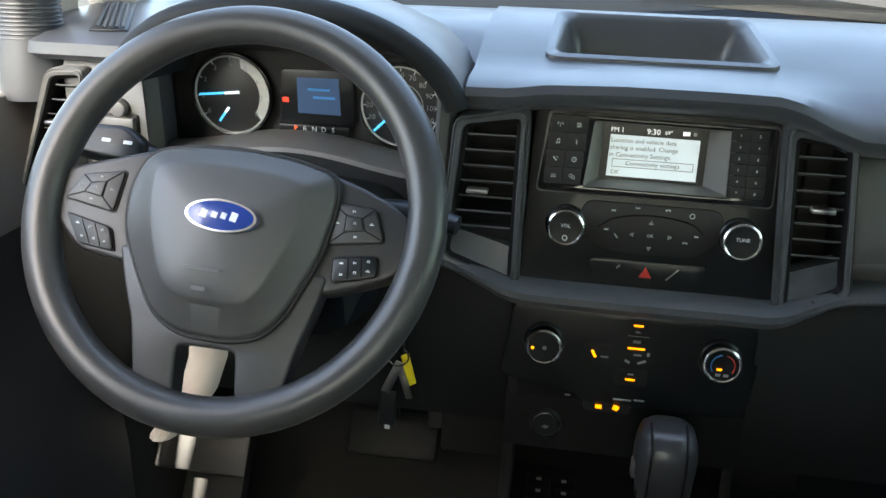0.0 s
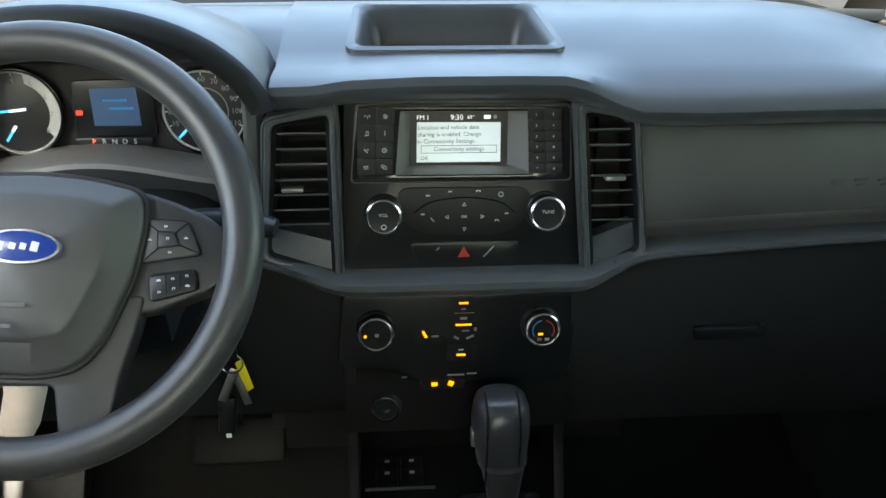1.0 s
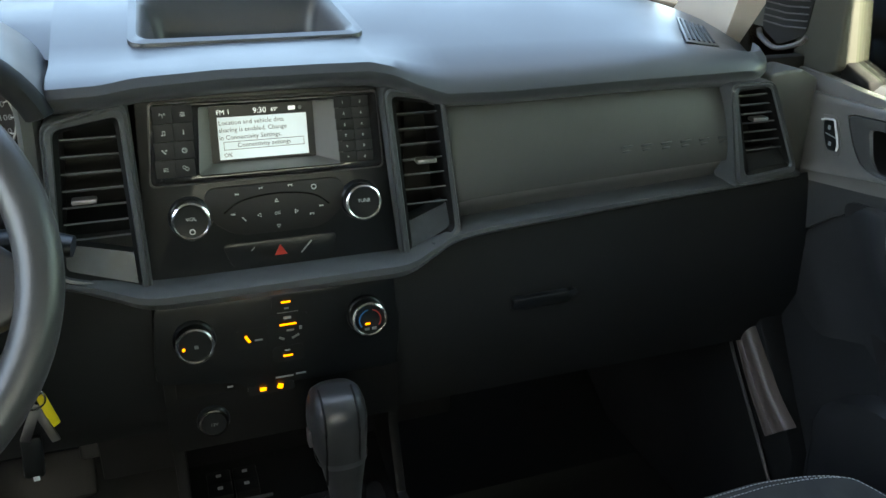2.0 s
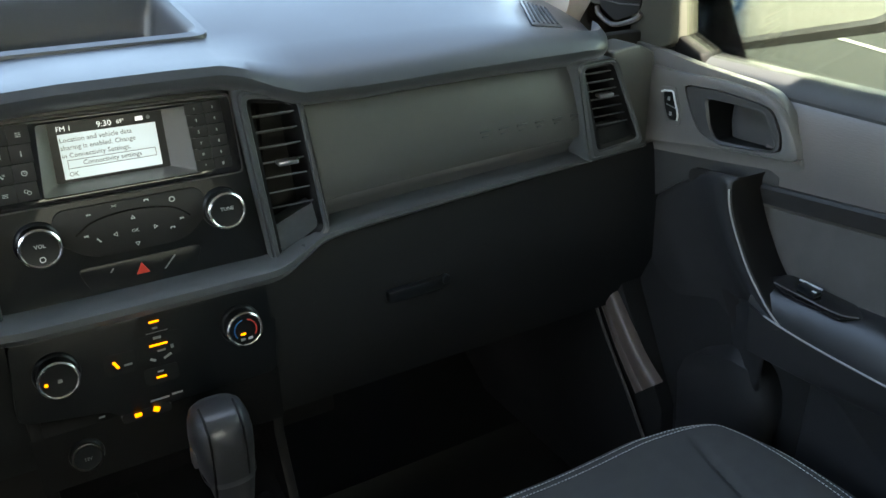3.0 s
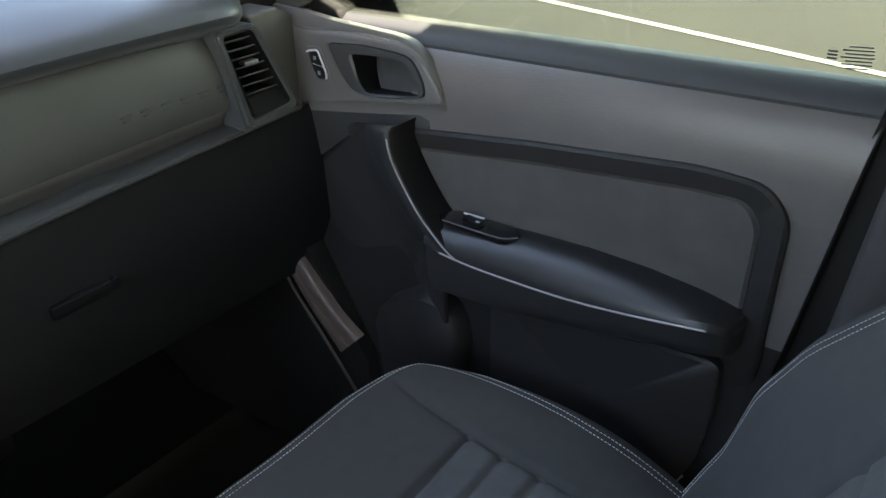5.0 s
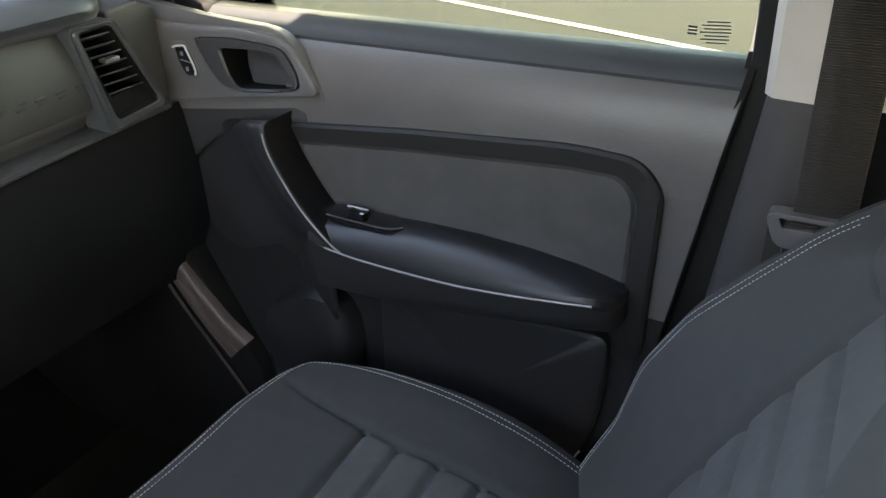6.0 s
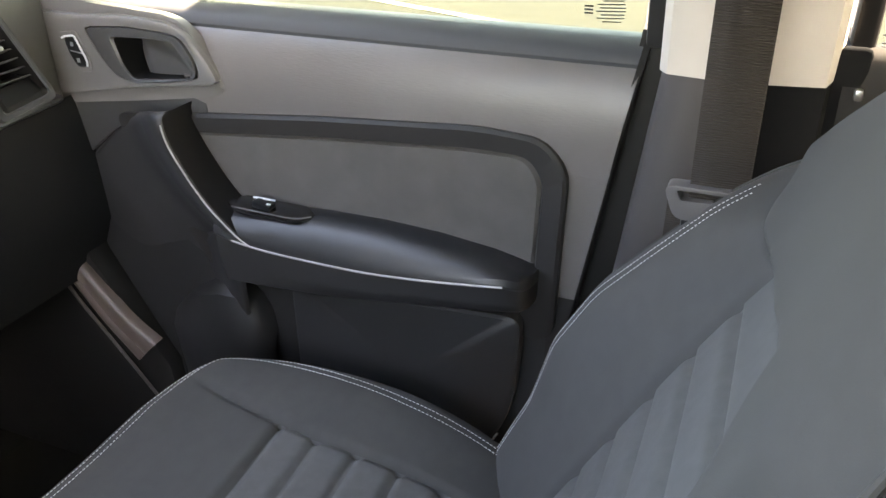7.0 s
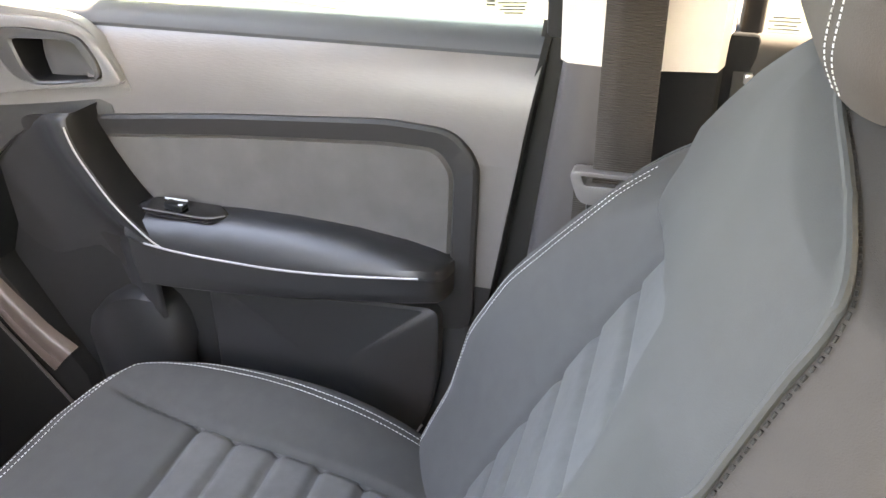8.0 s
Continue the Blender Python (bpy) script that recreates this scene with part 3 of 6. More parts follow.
part("end_panel", prism([(x, 0.706 + 0.3 * max(0.0, x - 0.655), z) for x, z in rounded([(0.596, 0.800), (0.640, 0.806), (0.679, 0.790), (0.679, 0.650), (0.640, 0.655)], 0.008)], (0, 0.05, 0), 0.004, 3), M_GREY, dash, "grey end of the dashboard beside the door")

# ---- centre stack ----
SL = 0.12
def sy(z, off=0.0):
    """Depth of the radio face at a height; off: towards the cabin."""
    return 0.706 + SL * (z - 0.70) - off


def face_pts(poly, off=0.0):
    return [(x, sy(z, off), z) for x, z in poly]


tilt = -math.degrees(math.atan(SL))
radio = thing("radio_unit", (0, 0.72, 0.72), "black radio unit with a small lit screen and two chrome-ringed knobs", "car radio")
part("fascia", ring(face_pts(rounded([(-0.124, 0.822), (0.114, 0.819), (0.128, 0.634), (-0.134, 0.634)], 0.006)), face_pts(rounded([(-0.0675, 0.8095), (0.0695, 0.8075), (0.0725, 0.7415), (-0.0735, 0.7425)], 0.003)), (0, 0.05, 0), 0.001), M_BLACK, radio)
outer = face_pts(rounded([(-0.111, 0.814), (0.109, 0.812), (0.112, 0.735), (-0.119, 0.736)], 0.006), 0.006)
inner = face_pts(rounded([(-0.067, 0.809), (0.069, 0.807), (0.072, 0.742), (-0.073, 0.743)], 0.003), 0.006)
part("upper_bezel", ring(outer, inner, (0, 0.012, 0), 0.0012), M_GLOSS, radio, "glossy black bezel round the screen well")
edge_o = face_pts(rounded([(-0.1125, 0.8155), (0.1105, 0.8135), (0.1135, 0.7335), (-0.1205, 0.7345)], 0.006), 0.005)
part("bezel_rim", ring(edge_o, outer, (0, 0.004, 0)), M_GUIDE, radio, "satin grey rim")
# screen well and screen
well_i = [(x, sy(z) + 0.022, z) for x, z in rounded([(-0.056, 0.802), (0.048, 0.801), (0.048, 0.744), (-0.058, 0.745)], 0.002)]
# walls in the paler grey: light from the side painted in
part("screen_well", loft([inner, well_i], True), M_GREYLIT, radio, "sloping walls of the screen well, grey lightened for side light")
part("screen_bezel", prism(well_i, (0, 0.01, 0)), M_SCRBAR, radio, "black display glass")
def scr(poly, off=0.0):
    return [(x, sy(z) + 0.0215 - off, z) for x, z in poly]
part("display", prism(scr([(-0.0490, 0.7905), (0.0405, 0.7895), (0.0405, 0.7475), (-0.0500, 0.7480)]), (0, 0.0005, 0)), M_SCREEN, radio, "lit pale display panel", False)
def scr_words(text, x, z, size, material, off=0.001):
    words("text", text, size, pose(x, sy(z) + 0.0215 - off, z, 90 + tilt, 0, 0), material, radio)
scr_words("FM 1", -0.0425, 0.7955, 0.0068, M_SCRLIT)
scr_words("9:30", -0.0065, 0.7953, 0.0080, M_SCRLIT)
scr_words("69\u00b0", 0.0085, 0.7953, 0.0055, M_SCRLIT)
scr_words("Location and vehicle data", -0.0155, 0.7850, 0.0064, M_SCRTXT)
scr_words("sharing is enabled. Change", -0.0145, 0.7777, 0.0064, M_SCRTXT)
scr_words("in Connectivity Settings.", -0.0175, 0.7703, 0.0064, M_SCRTXT)
scr_words("Connectivity settings", -0.0045, 0.7620, 0.0064, M_SCRTXT)
scr_words("OK", -0.0415, 0.7525, 0.0060, M_SCRTXT)
part("select_box", ring(scr([(-0.045, 0.7662), (0.0365, 0.7658), (0.0365, 0.7575), (-0.0452, 0.7578)], 0.001), scr([(-0.0445, 0.7657), (0.036, 0.7653), (0.036, 0.7580), (-0.0447, 0.7583)], 0.001), (0, 0.0003, 0)), M_SCRTXT, radio, "", False)
part("status_icon", box((0.026, sy(0.795) + 0.021, 0.7955), (0.007, 0.0006, 0.004), 0), M_SCRLIT, radio, "", False)
part("status_dot", rod((0.0345, sy(0.795) + 0.021, 0.7955), 0.0020, 0.0006, "y", 12), M_ICON_DIM, radio, "", False)
# button columns
def shared(name, me, place, parent, material=None, label=""):
    ob = new(name, me)
    under(ob, parent)
    ob.matrix_basis = place
    return tagged(ob, label)
def mesh_of(bm, material, smooth=True):
    me = bpy.data.meshes.new("piece")
    bmesh.ops.recalc_face_normals(bm, faces=bm.faces[:])
    bm.to_mesh(me)
    bm.free()
    me.materials.append(material)
    if smooth:
        me.polygons.foreach_set("use_smooth", [True] * len(me.polygons))
        me.set_sharp_from_angle(angle=radians(38))
    return me
btn_l = mesh_of(box((0, 0, 0), (0.0182, 0.004, 0.0169), 0.0003), M_BTN)
btn_r = mesh_of(box((0, 0, 0), (0.0175, 0.004, 0.0109), 0.0003), M_BTN)


def pictogram(boxes, rings=()):
    """A small printed sign from bars (x, z, width, height, turn) and rings (x, z, radius)."""
    bm = bmesh.new()
    for x, z, w, h, turn in boxes:
        t = bmesh.ops.create_cube(bm, size=1.0)["verts"]
        bmesh.ops.scale(bm, vec=(w, 0.0003, h), verts=t)
        bmesh.ops.transform(bm, matrix=pose(x, 0, z, 0, turn, 0), verts=t)
    for x, z, r in rings:
        o = [bm.verts.new((x + r * math.cos(q), 0, z + r * math.sin(q))) for q in np.linspace(0, 2 * math.pi, 13)[:-1]]
        i = [bm.verts.new((x + r * 0.72 * math.cos(q), 0, z + r * 0.72 * math.sin(q))) for q in np.linspace(0, 2 * math.pi, 13)[:-1]]
        for k in range(12):
            bm.faces.new((o[k], o[(k + 1) % 12], i[(k + 1) % 12], i[k]))
    return mesh_of(bm, M_ICON, False)


u = 0.001
SIGNS = [
    pictogram([(0, -0.6 * u, 0.5 * u, 3.4 * u, 0), (-1.6 * u, 0.9 * u, 0.4 * u, 1.8 * u, 20), (1.6 * u, 0.9 * u, 0.4 * u, 1.8 * u, -20), (-2.5 * u, 1.0 * u, 0.4 * u, 2.8 * u, 20), (2.5 * u, 1.0 * u, 0.4 * u, 2.8 * u, -20)]),
    pictogram([(0, 1.6 * u, 4.6 * u, 0.5 * u, 0), (0, 0, 4.6 * u, 0.5 * u, 0), (0, -1.6 * u, 4.6 * u, 0.5 * u, 0), (-1 * u, 1.6 * u, 0.8 * u, 1.2 * u, 0), (1.2 * u, 0, 0.8 * u, 1.2 * u, 0), (-0.4 * u, -1.6 * u, 0.8 * u, 1.2 * u, 0)]),
    pictogram([(-0.6 * u, 0.3 * u, 0.45 * u, 3.8 * u, 0), (1.6 * u, 0.6 * u, 0.45 * u, 3.8 * u, 0), (0.5 * u, 2.2 * u, 2.6 * u, 0.8 * u, -6), (-1.2 * u, -1.6 * u, 1.6 * u, 1.1 * u, 0), (1.0 * u, -1.3 * u, 1.6 * u, 1.1 * u, 0)]),
    pictogram([(0, -0.6 * u, 0.9 * u, 3.0 * u, 0), (0, 2.0 * u, 1.0 * u, 1.0 * u, 0)]),
    pictogram([(-0.8 * u, -0.2 * u, 0.9 * u, 3.6 * u, -38), (-2.0 * u, 1.3 * u, 1.3 * u, 1.1 * u, -38), (0.6 * u, -1.7 * u, 1.3 * u, 1.1 * u, -38), (1.6 * u, 1.4 * u, 2.2 * u, 0.4 * u, 0), (1.6 * u, 0.5 * u, 2.2 * u, 0.4 * u, 0)]),
    pictogram([(0, 0.7 * u, 0.4 * u, 1.6 * u, 0), (0.6 * u, 0, 1.2 * u, 0.4 * u, 0)], [(0, 0, 2.6 * u)]),
    pictogram([(0, 1.0 * u, 5.0 * u, 0.45 * u, 0), (-1.7 * u, -0.3 * u, 1.2 * u, 0.45 * u, 0), (0, -0.3 * u, 1.2 * u, 0.45 * u, 0), (1.7 * u, -0.3 * u, 1.2 * u, 0.45 * u, 0), (0, -1.6 * u, 5.0 * u, 0.45 * u, 0)]),
    pictogram([], [(-1.1 * u, 0.9 * u, 1.7 * u), (1.3 * u, -0.9 * u, 1.9 * u)]),
]
SKIP = pictogram([(-1.4 * u, 0, 0.5 * u, 2.2 * u, 0), (-0.2 * u, 0, 1.6 * u, 1.4 * u, 45), (1.6 * u, 0, 1.6 * u, 1.4 * u, 45)])
SHUF = pictogram([(0, 0, 4.6 * u, 0.45 * u, 22), (0, 0, 4.6 * u, 0.45 * u, -22)])
HANG = pictogram([(0, 0.5 * u, 4.4 * u, 0.9 * u, 0), (-1.8 * u, -0.5 * u, 1.0 * u, 1.2 * u, 0), (1.8 * u, -0.5 * u, 1.0 * u, 1.2 * u, 0)])
CALL = pictogram([(0, 0, 0.9 * u, 4.0 * u, -38), (-1.2 * u, 1.6 * u, 1.3 * u, 1.1 * u, -38), (1.4 * u, -1.6 * u, 1.3 * u, 1.1 * u, -38)])
icon_ring = mesh_of(ring([(0.0028 * math.cos(a), 0, 0.0028 * math.sin(a)) for a in np.linspace(0, 2 * math.pi, 13)[:-1]], [(0.0021 * math.cos(a), 0, 0.0021 * math.sin(a)) for a in np.linspace(0, 2 * math.pi, 13)[:-1]], (0, 0.0004, 0)), M_ICON, False)
icon_tri = mesh_of(ring([(0.0026 * math.cos(a), 0, 0.0026 * math.sin(a)) for a in (math.pi / 2, 7 * math.pi / 6, 11 * math.pi / 6)], [(0.0016 * math.cos(a), 0, 0.0016 * math.sin(a)) for a in (math.pi / 2, 7 * math.pi / 6, 11 * math.pi / 6)], (0, 0.0004, 0)), M_ICON, False)
def on_face(x, z, off, turn=0.0):
    return Matrix.Translation((x, sy(z, off), z)) @ pose(0, 0, 0, tilt, 0, 0) @ pose(0, 0, 0, 0, turn, 0)
for r in range(4):
    z = 0.8035 - r * 0.0172
    for c in range(2):
        x = -0.1005 + c * 0.0185 - r * 0.001
        shared("button", btn_l, on_face(x, z, 0.0042), radio)
        shared("icon", SIGNS[2 * r + c], on_face(x, z, 0.0066), radio)
for r in range(6):
    z = 0.8035 - r * 0.0112
    for c in range(2):
        x = 0.0735 + c * 0.0178 + r * 0.0005
        shared("button", btn_r, on_face(x, z, 0.0042), radio)
        if r < 5 or c < 2:
            key = (("1", "2"), ("3", "4"), ("5", "6"), ("7", "8"), ("9", "0"), ("*", "#"))[r][c]
            words("digit", key, 0.0040, on_face(x, z, 0.0066) @ pose(0, 0, 0, 90, 0, 0), M_ICON, radio)
# lower control plate
plate = rounded([(-0.070, 0.728), (0.068, 0.727), (0.072, 0.700), (0.046, 0.676), (-0.046, 0.677), (-0.074, 0.701)], 0.016, 6)
part("control_plate", prism(face_pts(plate, 0.003), (0, 0.008, 0), 0.0008), M_BTN, radio, "black rubber control plate")
arc = [(-0.054, 0.702), (-0.036, 0.713), (0.0, 0.7175), (0.036, 0.7125), (0.053, 0.701)]
part("plate_groove", tube([(x, sy(z, 0.0042), z) for x, z in [(p.x, p.y) for p in smooth_line([(a, b, 0) for a, b in arc], 5)]], 0.0008, 6), M_GLOSS, radio)
for x, z, me, turn in ((-0.040, 0.7205, SKIP, 0), (-0.016, 0.7245, SHUF, 0), (0.014, 0.7245, HANG, 0), (0.038, 0.7205, icon_ring, 0), (-0.045, 0.7005, SKIP, 180), (0.044, 0.7000, SKIP, 0),
                       (-0.035, 0.6945, CALL, 0), (0.034, 0.6925, HANG, 0), (-0.001, 0.710, icon_tri, 0), (-0.001, 0.684, icon_tri, 180), (-0.019, 0.697, icon_tri, -90), (0.018, 0.697, icon_tri, 90)):
    shared("icon", me, on_face(x, z, 0.0055, turn), radio)
words("text", "OK", 0.0045, on_face(-0.001, 0.697, 0.0055) @ pose(0, 0, 0, 90, 0, 0), M_ICON, radio)


def face_knob(name, x, z, parent, depth_fn, r=0.0186, text="", face=M_BLACK, ring_m=M_CHROME, length=0.020):
    """A knob standing proud of a leaning face: skirt, body, bright ring, dished cap."""
    base = Matrix.Translation((x, depth_fn(z), z)) @ pose(0, 0, 0, tilt, 0, 0)
    def prof(list_rz):
        return loft([[base @ Vector((rr * math.cos(a), -yy, rr * math.sin(a))) for a in np.linspace(0, 2 * math.pi, 41)[:-1]] for rr, yy in list_rz], True)
    kn = part(name, prof([(r * 1.16, -0.002), (r * 1.16, 0.001), (r * 1.10, 0.003), (r * 1.0, 0.004), (r * 0.97, length * 0.8)]), M_BLACK, parent)
    part("knob_ring", prof([(r * 0.97, length * 0.72), (r * 1.03, length * 0.80), (r * 1.02, length * 0.95), (r * 0.93, length), (r * 0.86, length * 0.97)]), ring_m, kn, "bright chrome ring")
    bm = prof([(r * 0.87, length * 0.96), (r * 0.5, length * 0.94), (r * 0.05, length * 0.935)])
    part("knob_cap", bm, face, kn)
    if text:
        words("text", text, 0.0052, base @ pose(0, -length * 0.96 - 0.0006, 0.0025) @ pose(0, 0, 0, 90, 0, 0), M_ICON, kn)
    return kn, base


face_knob("knob", -0.0865, 0.7005, radio, lambda z: sy(z), text="VOL")
face_knob("knob", 0.0865, 0.7005, radio, lambda z: sy(z), text="TUNE")
shared("icon", icon_ring, on_face(-0.0865, 0.693, 0.0205), radio)
# hazard row
part("switch_strip", prism(face_pts(rounded([(-0.060, 0.668), (0.060, 0.668), (0.050, 0.642), (-0.050, 0.642)], 0.008), 0.001), (0, 0.006, 0), 0.0004), M_BLACK, radio)
hz = prism([(x, sy(z, 0.0022), z) for x, z in ((-0.001, 0.6625), (-0.0075, 0.6515), (0.0055, 0.6515))], (0, 0.001, 0))
part("hazard_triangle", hz, M_RED, radio, "red hazard triangle", False)
part("slash_mark", box((0.026, sy(0.657, 0.0020), 0.657), (0.0014, 0.0006, 0.017), 0, (0, 42, 0)), M_ICON_DIM, radio, "", False)
part("slash_mark", box((-0.029, sy(0.661, 0.0020), 0.661), (0.001, 0.0006, 0.005), 0, (0, 42, 0)), M_ICON_DIM, radio, "", False)


# ---- air vents ----
def vent(name, quad, hole, label, y0, slats, tab_frac, tab_x, low=None, group="dashboard air vents", turn=0.0, frame_m=M_STRIP, low_m=M_SMOKE):
    """quad, hole: outlines (x, z) of the frame and its opening; slats across the opening; low: blank panel under it."""
    cx = sum(p[0] for p in quad) / len(quad)
    v = thing(name, (cx, y0, min(p[1] for p in quad)), label, "air vent", group)
    def at(p, off=0.0):
        return (p[0], y0 + 0.08 * (p[1] - 0.72) + turn * (p[0] - cx) - off, p[1])
    o, i = rounded(quad, 0.012, 4), rounded(hole, 0.006, 4)
    # frame: raised inner lip
    mid = [(a + (b - a) * 0.62) for a, b in zip([Vector(p) for p in o], [Vector(p) for p in i])]
    mid2 = [(a + (b - a) * 0.70) for a, b in zip([Vector(p) for p in o], [Vector(p) for p in i])]
    lip = [(a + (b - a) * 0.34) for a, b in zip([Vector(p) for p in o], [Vector(p) for p in i])]
    bead = [(a + (b - a) * 0.10) for a, b in zip([Vector(p) for p in o], [Vector(p) for p in i])]
    dip = [(a + (b - a) * 0.24) for a, b in zip([Vector(p) for p in o], [Vector(p) for p in i])]
    rws = [[at(p, -0.030) for p in o], [at(p, 0.003) for p in o], [at(p, 0.0068) for p in bead], [at(p, 0.0058) for p in dip], [at(p, 0.0088) for p in lip], [at(p, 0.0078) for p in mid], [at(p, 0.0045) for p in mid2]]
    part("frame", loft(rws, True), frame_m, v, "satin vent frame")
    part("duct", loft([[at(p, 0.0045) for p in mid2], [at(p, 0.000) for p in i], [at(p, -0.060) for p in i]], True), M_VOID, v, "duct walls, coloured black for deep shade")
    part("backing", prism([at(p, -0.059) for p in i], (0, 0.004, 0)), M_MATTE, v, "", False)
    # opening as four corners for the slats: top-left, top-right, bottom-right, bottom-left
    tl, tr, br, bl = [Vector(p) for p in hole]
    n = slats
    top = 0.02 if low else 0.06
    end = 0.80 if low else 0.93
    z_hi, z_lo = min(tl[1], tr[1]), max(bl[1], br[1])
    z_lo = z_hi + (z_lo - z_hi) * (0.84 if low else 1.0)
    def across(z):
        fl, fr = (tl[1] - z) / (tl[1] - bl[1]), (tr[1] - z) / (tr[1] - br[1])
        return Vector((tl.lerp(bl, fl)[0] + 0.0004, z)), Vector((tr.lerp(br, fr)[0] - 0.0004, z))
    # slats black behind, pale at the edge: shade and edge light in colour
    for k in range(n):
        a, b = across(z_hi + (z_lo - z_hi) * (k + 0.45) / n)
        rws = []
        for dy, dz in ((-0.002, 0.0008), (-0.002, -0.0008), (-0.015, -0.0062), (-0.015, -0.0050)):
            rws.append([at((p[0], p[1] + dz), dy) for p in (a, b)])
        part("slat", loft(rws + [rws[0]]), M_VOID, v)
        rws = [[at((p[0], p[1] + dz), dy) for p in (a, b)] for dy, dz in ((0.0002, 0.0006), (0.0002, -0.0005), (-0.002, -0.0005), (-0.002, 0.0006), (0.0002, 0.0006))]
        part("slat_edge", loft(rws), M_SLATEDGE, v)
    a, b = across(z_hi + (z_lo - z_hi) * tab_frac)
    c = a.lerp(b, tab_x)
    part("tab", box(at((c[0], c[1]), 0.004), (0.022, 0.012, 0.0048), 0.0015), M_SATIN, v, "bright metal slider tab")
    if low:
        lo = [tl.lerp(bl, 0.815), tr.lerp(br, 0.815), br, bl]
        zt, zb = max(q[1] for q in lo), min(q[1] for q in lo)
        bm = prism([at(p, -0.008 + 0.010 * (zt - p[1]) / (zt - zb)) for p in [tuple(q) for q in lo]], (0, 0.02, 0))
        part("blank_panel", bm, low_m, v, "glossy smoked lower panel")
    return v


vent("air_vent", [(-0.207, 0.806), (-0.130, 0.824), (-0.130, 0.628), (-0.217, 0.655)], [(-0.192, 0.796), (-0.143, 0.802), (-0.143, 0.643), (-0.206, 0.663)], "tall satin-framed vent between the gauges and the radio", 0.700, 7, 0.57, 0.35, True)
vent("air_vent", [(0.110, 0.822), (0.180, 0.808), (0.199, 0.652), (0.128, 0.622)], [(0.127, 0.803), (0.172, 0.796), (0.186, 0.660), (0.141, 0.640)], "tall satin-framed vent between the radio and passenger panel", 0.700, 7, 0.50, 0.55, True)
vent("air_vent", [(0.528, 0.798), (0.594, 0.797), (0.644, 0.680), (0.548, 0.668)], [(0.546, 0.785), (0.586, 0.787), (0.629, 0.692), (0.573, 0.688)], "satin-framed vent at the passenger end of the dashboard", 0.692, 7, 0.42, 0.45, True, low_m=M_BLACK)
# frame paler than the other vents', sunlight put into its colour
vent("air_vent", [(-0.651, 0.829), (-0.604, 0.832), (-0.640, 0.665), (-0.708, 0.655)], [(-0.641, 0.818), (-0.612, 0.820), (-0.650, 0.685), (-0.695, 0.680)], "satin-framed vent at the driver's end of the dashboard", 0.700, 7, 0.42, 0.45, True, frame_m=M_GREYLIT)

# ---- climate panel ----
def hy(z, off=0.0):
    return 0.690 + 0.15 * (z - 0.57) - off


clim = thing("climate_panel", (0, 0.70, 0.50), "black climate control panel with glowing amber indicators", "climate controls")
part("fascia", prism([(x, hy(z), z) for x, z in rounded([(-0.134, 0.612), (0.130, 0.612), (0.118, 0.506), (-0.05, 0.506), (-0.06, 0.515), (-0.142, 0.528)], 0.012)], (0, 0.05, 0), 0.002), M_BLACK, clim)
k1, b1 = face_knob("knob", -0.098, 0.571, clim, lambda z: hy(z), 0.0190, ring_m=M_CHROME)
k2, b2 = face_knob("knob", 0.0850, 0.571, clim, lambda z: hy(z), 0.0190, ring_m=M_CHROME)
part("led", rod(tuple(b1 @ Vector((-0.0115, -0.0205, -0.001))), 0.0016, 0.001, "y", 12), M_AMBER, k1, "", False)
part("fan_icon", box(tuple(b1 @ Vector((0.001, -0.0205, 0))), (0.004, 0.0005, 0.004), 0.0005), M_ICON_DIM, k1, "", False)
part("led", box(tuple(b2 @ Vector((-0.003, -0.0205, -0.004))), (0.0052, 0.0006, 0.0022), 0), M_AMBER, k2, "", False)
for name, a0, a1, mt in (("cold_arc", 100, 215, M_BLUEP), ("warm_arc", -35, 75, M_RED)):
    part(name, tube([b2 @ Vector((0.0118 * math.cos(radians(a)), -0.0202, 0.0118 * math.sin(radians(a)))) for a in np.linspace(a0, a1, 14)], 0.0007, 6), mt, k2, "", False)
for dx in (-0.004, 0.004):
    part("mark", box(tuple(b2 @ Vector((dx, -0.0204, -0.010))), (0.005, 0.0005, 0.003), 0), M_ICON_DIM, k2, "", False)
def led(x, z, w, h, turn=0):
    part("led", box((x, hy(z, 0.0018), z), (w, 0.001, h), 0.0002, (0, turn, 0)), M_AMBER, clim, "", False)
def mark(x, z, w, h, turn=0, m=M_ICON_DIM):
    part("mark", box((x, hy(z, 0.0016), z), (w, 0.0006, h), 0, (0, turn, 0)), m, clim, "", False)
for x, z, w, h in ((-0.001, 0.5975, 0.030, 0.016), (-0.001, 0.571, 0.044, 0.026), (-0.003, 0.540, 0.034, 0.018), (-0.040, 0.563, 0.030, 0.022), (-0.025, 0.503, 0.05, 0.010)):
    part("button", prism([(px, hy(pz, 0.0002), pz) for px, pz in rounded([(x - w / 2, z + h / 2), (x + w / 2, z + h / 2), (x + w / 2, z - h / 2), (x - w / 2, z - h / 2)], 0.004)], (0, 0.004, 0)), M_BLACK, clim)
led(-0.001, 0.5985, 0.010, 0.0020); led(-0.001, 0.5735, 0.018, 0.0019); led(-0.004, 0.5385, 0.010, 0.0019); led(-0.0445, 0.5635, 0.0026, 0.009, -28)
led(-0.0340, 0.5045, 0.0068, 0.0042); led(-0.0155, 0.5050, 0.0060, 0.0056, 25)
mark(-0.001, 0.5915, 0.005, 0.0018); mark(-0.001, 0.5810, 0.008, 0.003); mark(0.001, 0.5665, 0.008, 0.002); mark(-0.009, 0.5585, 0.006, 0.0025, 30); mark(0.006, 0.5590, 0.009, 0.0025, -25)
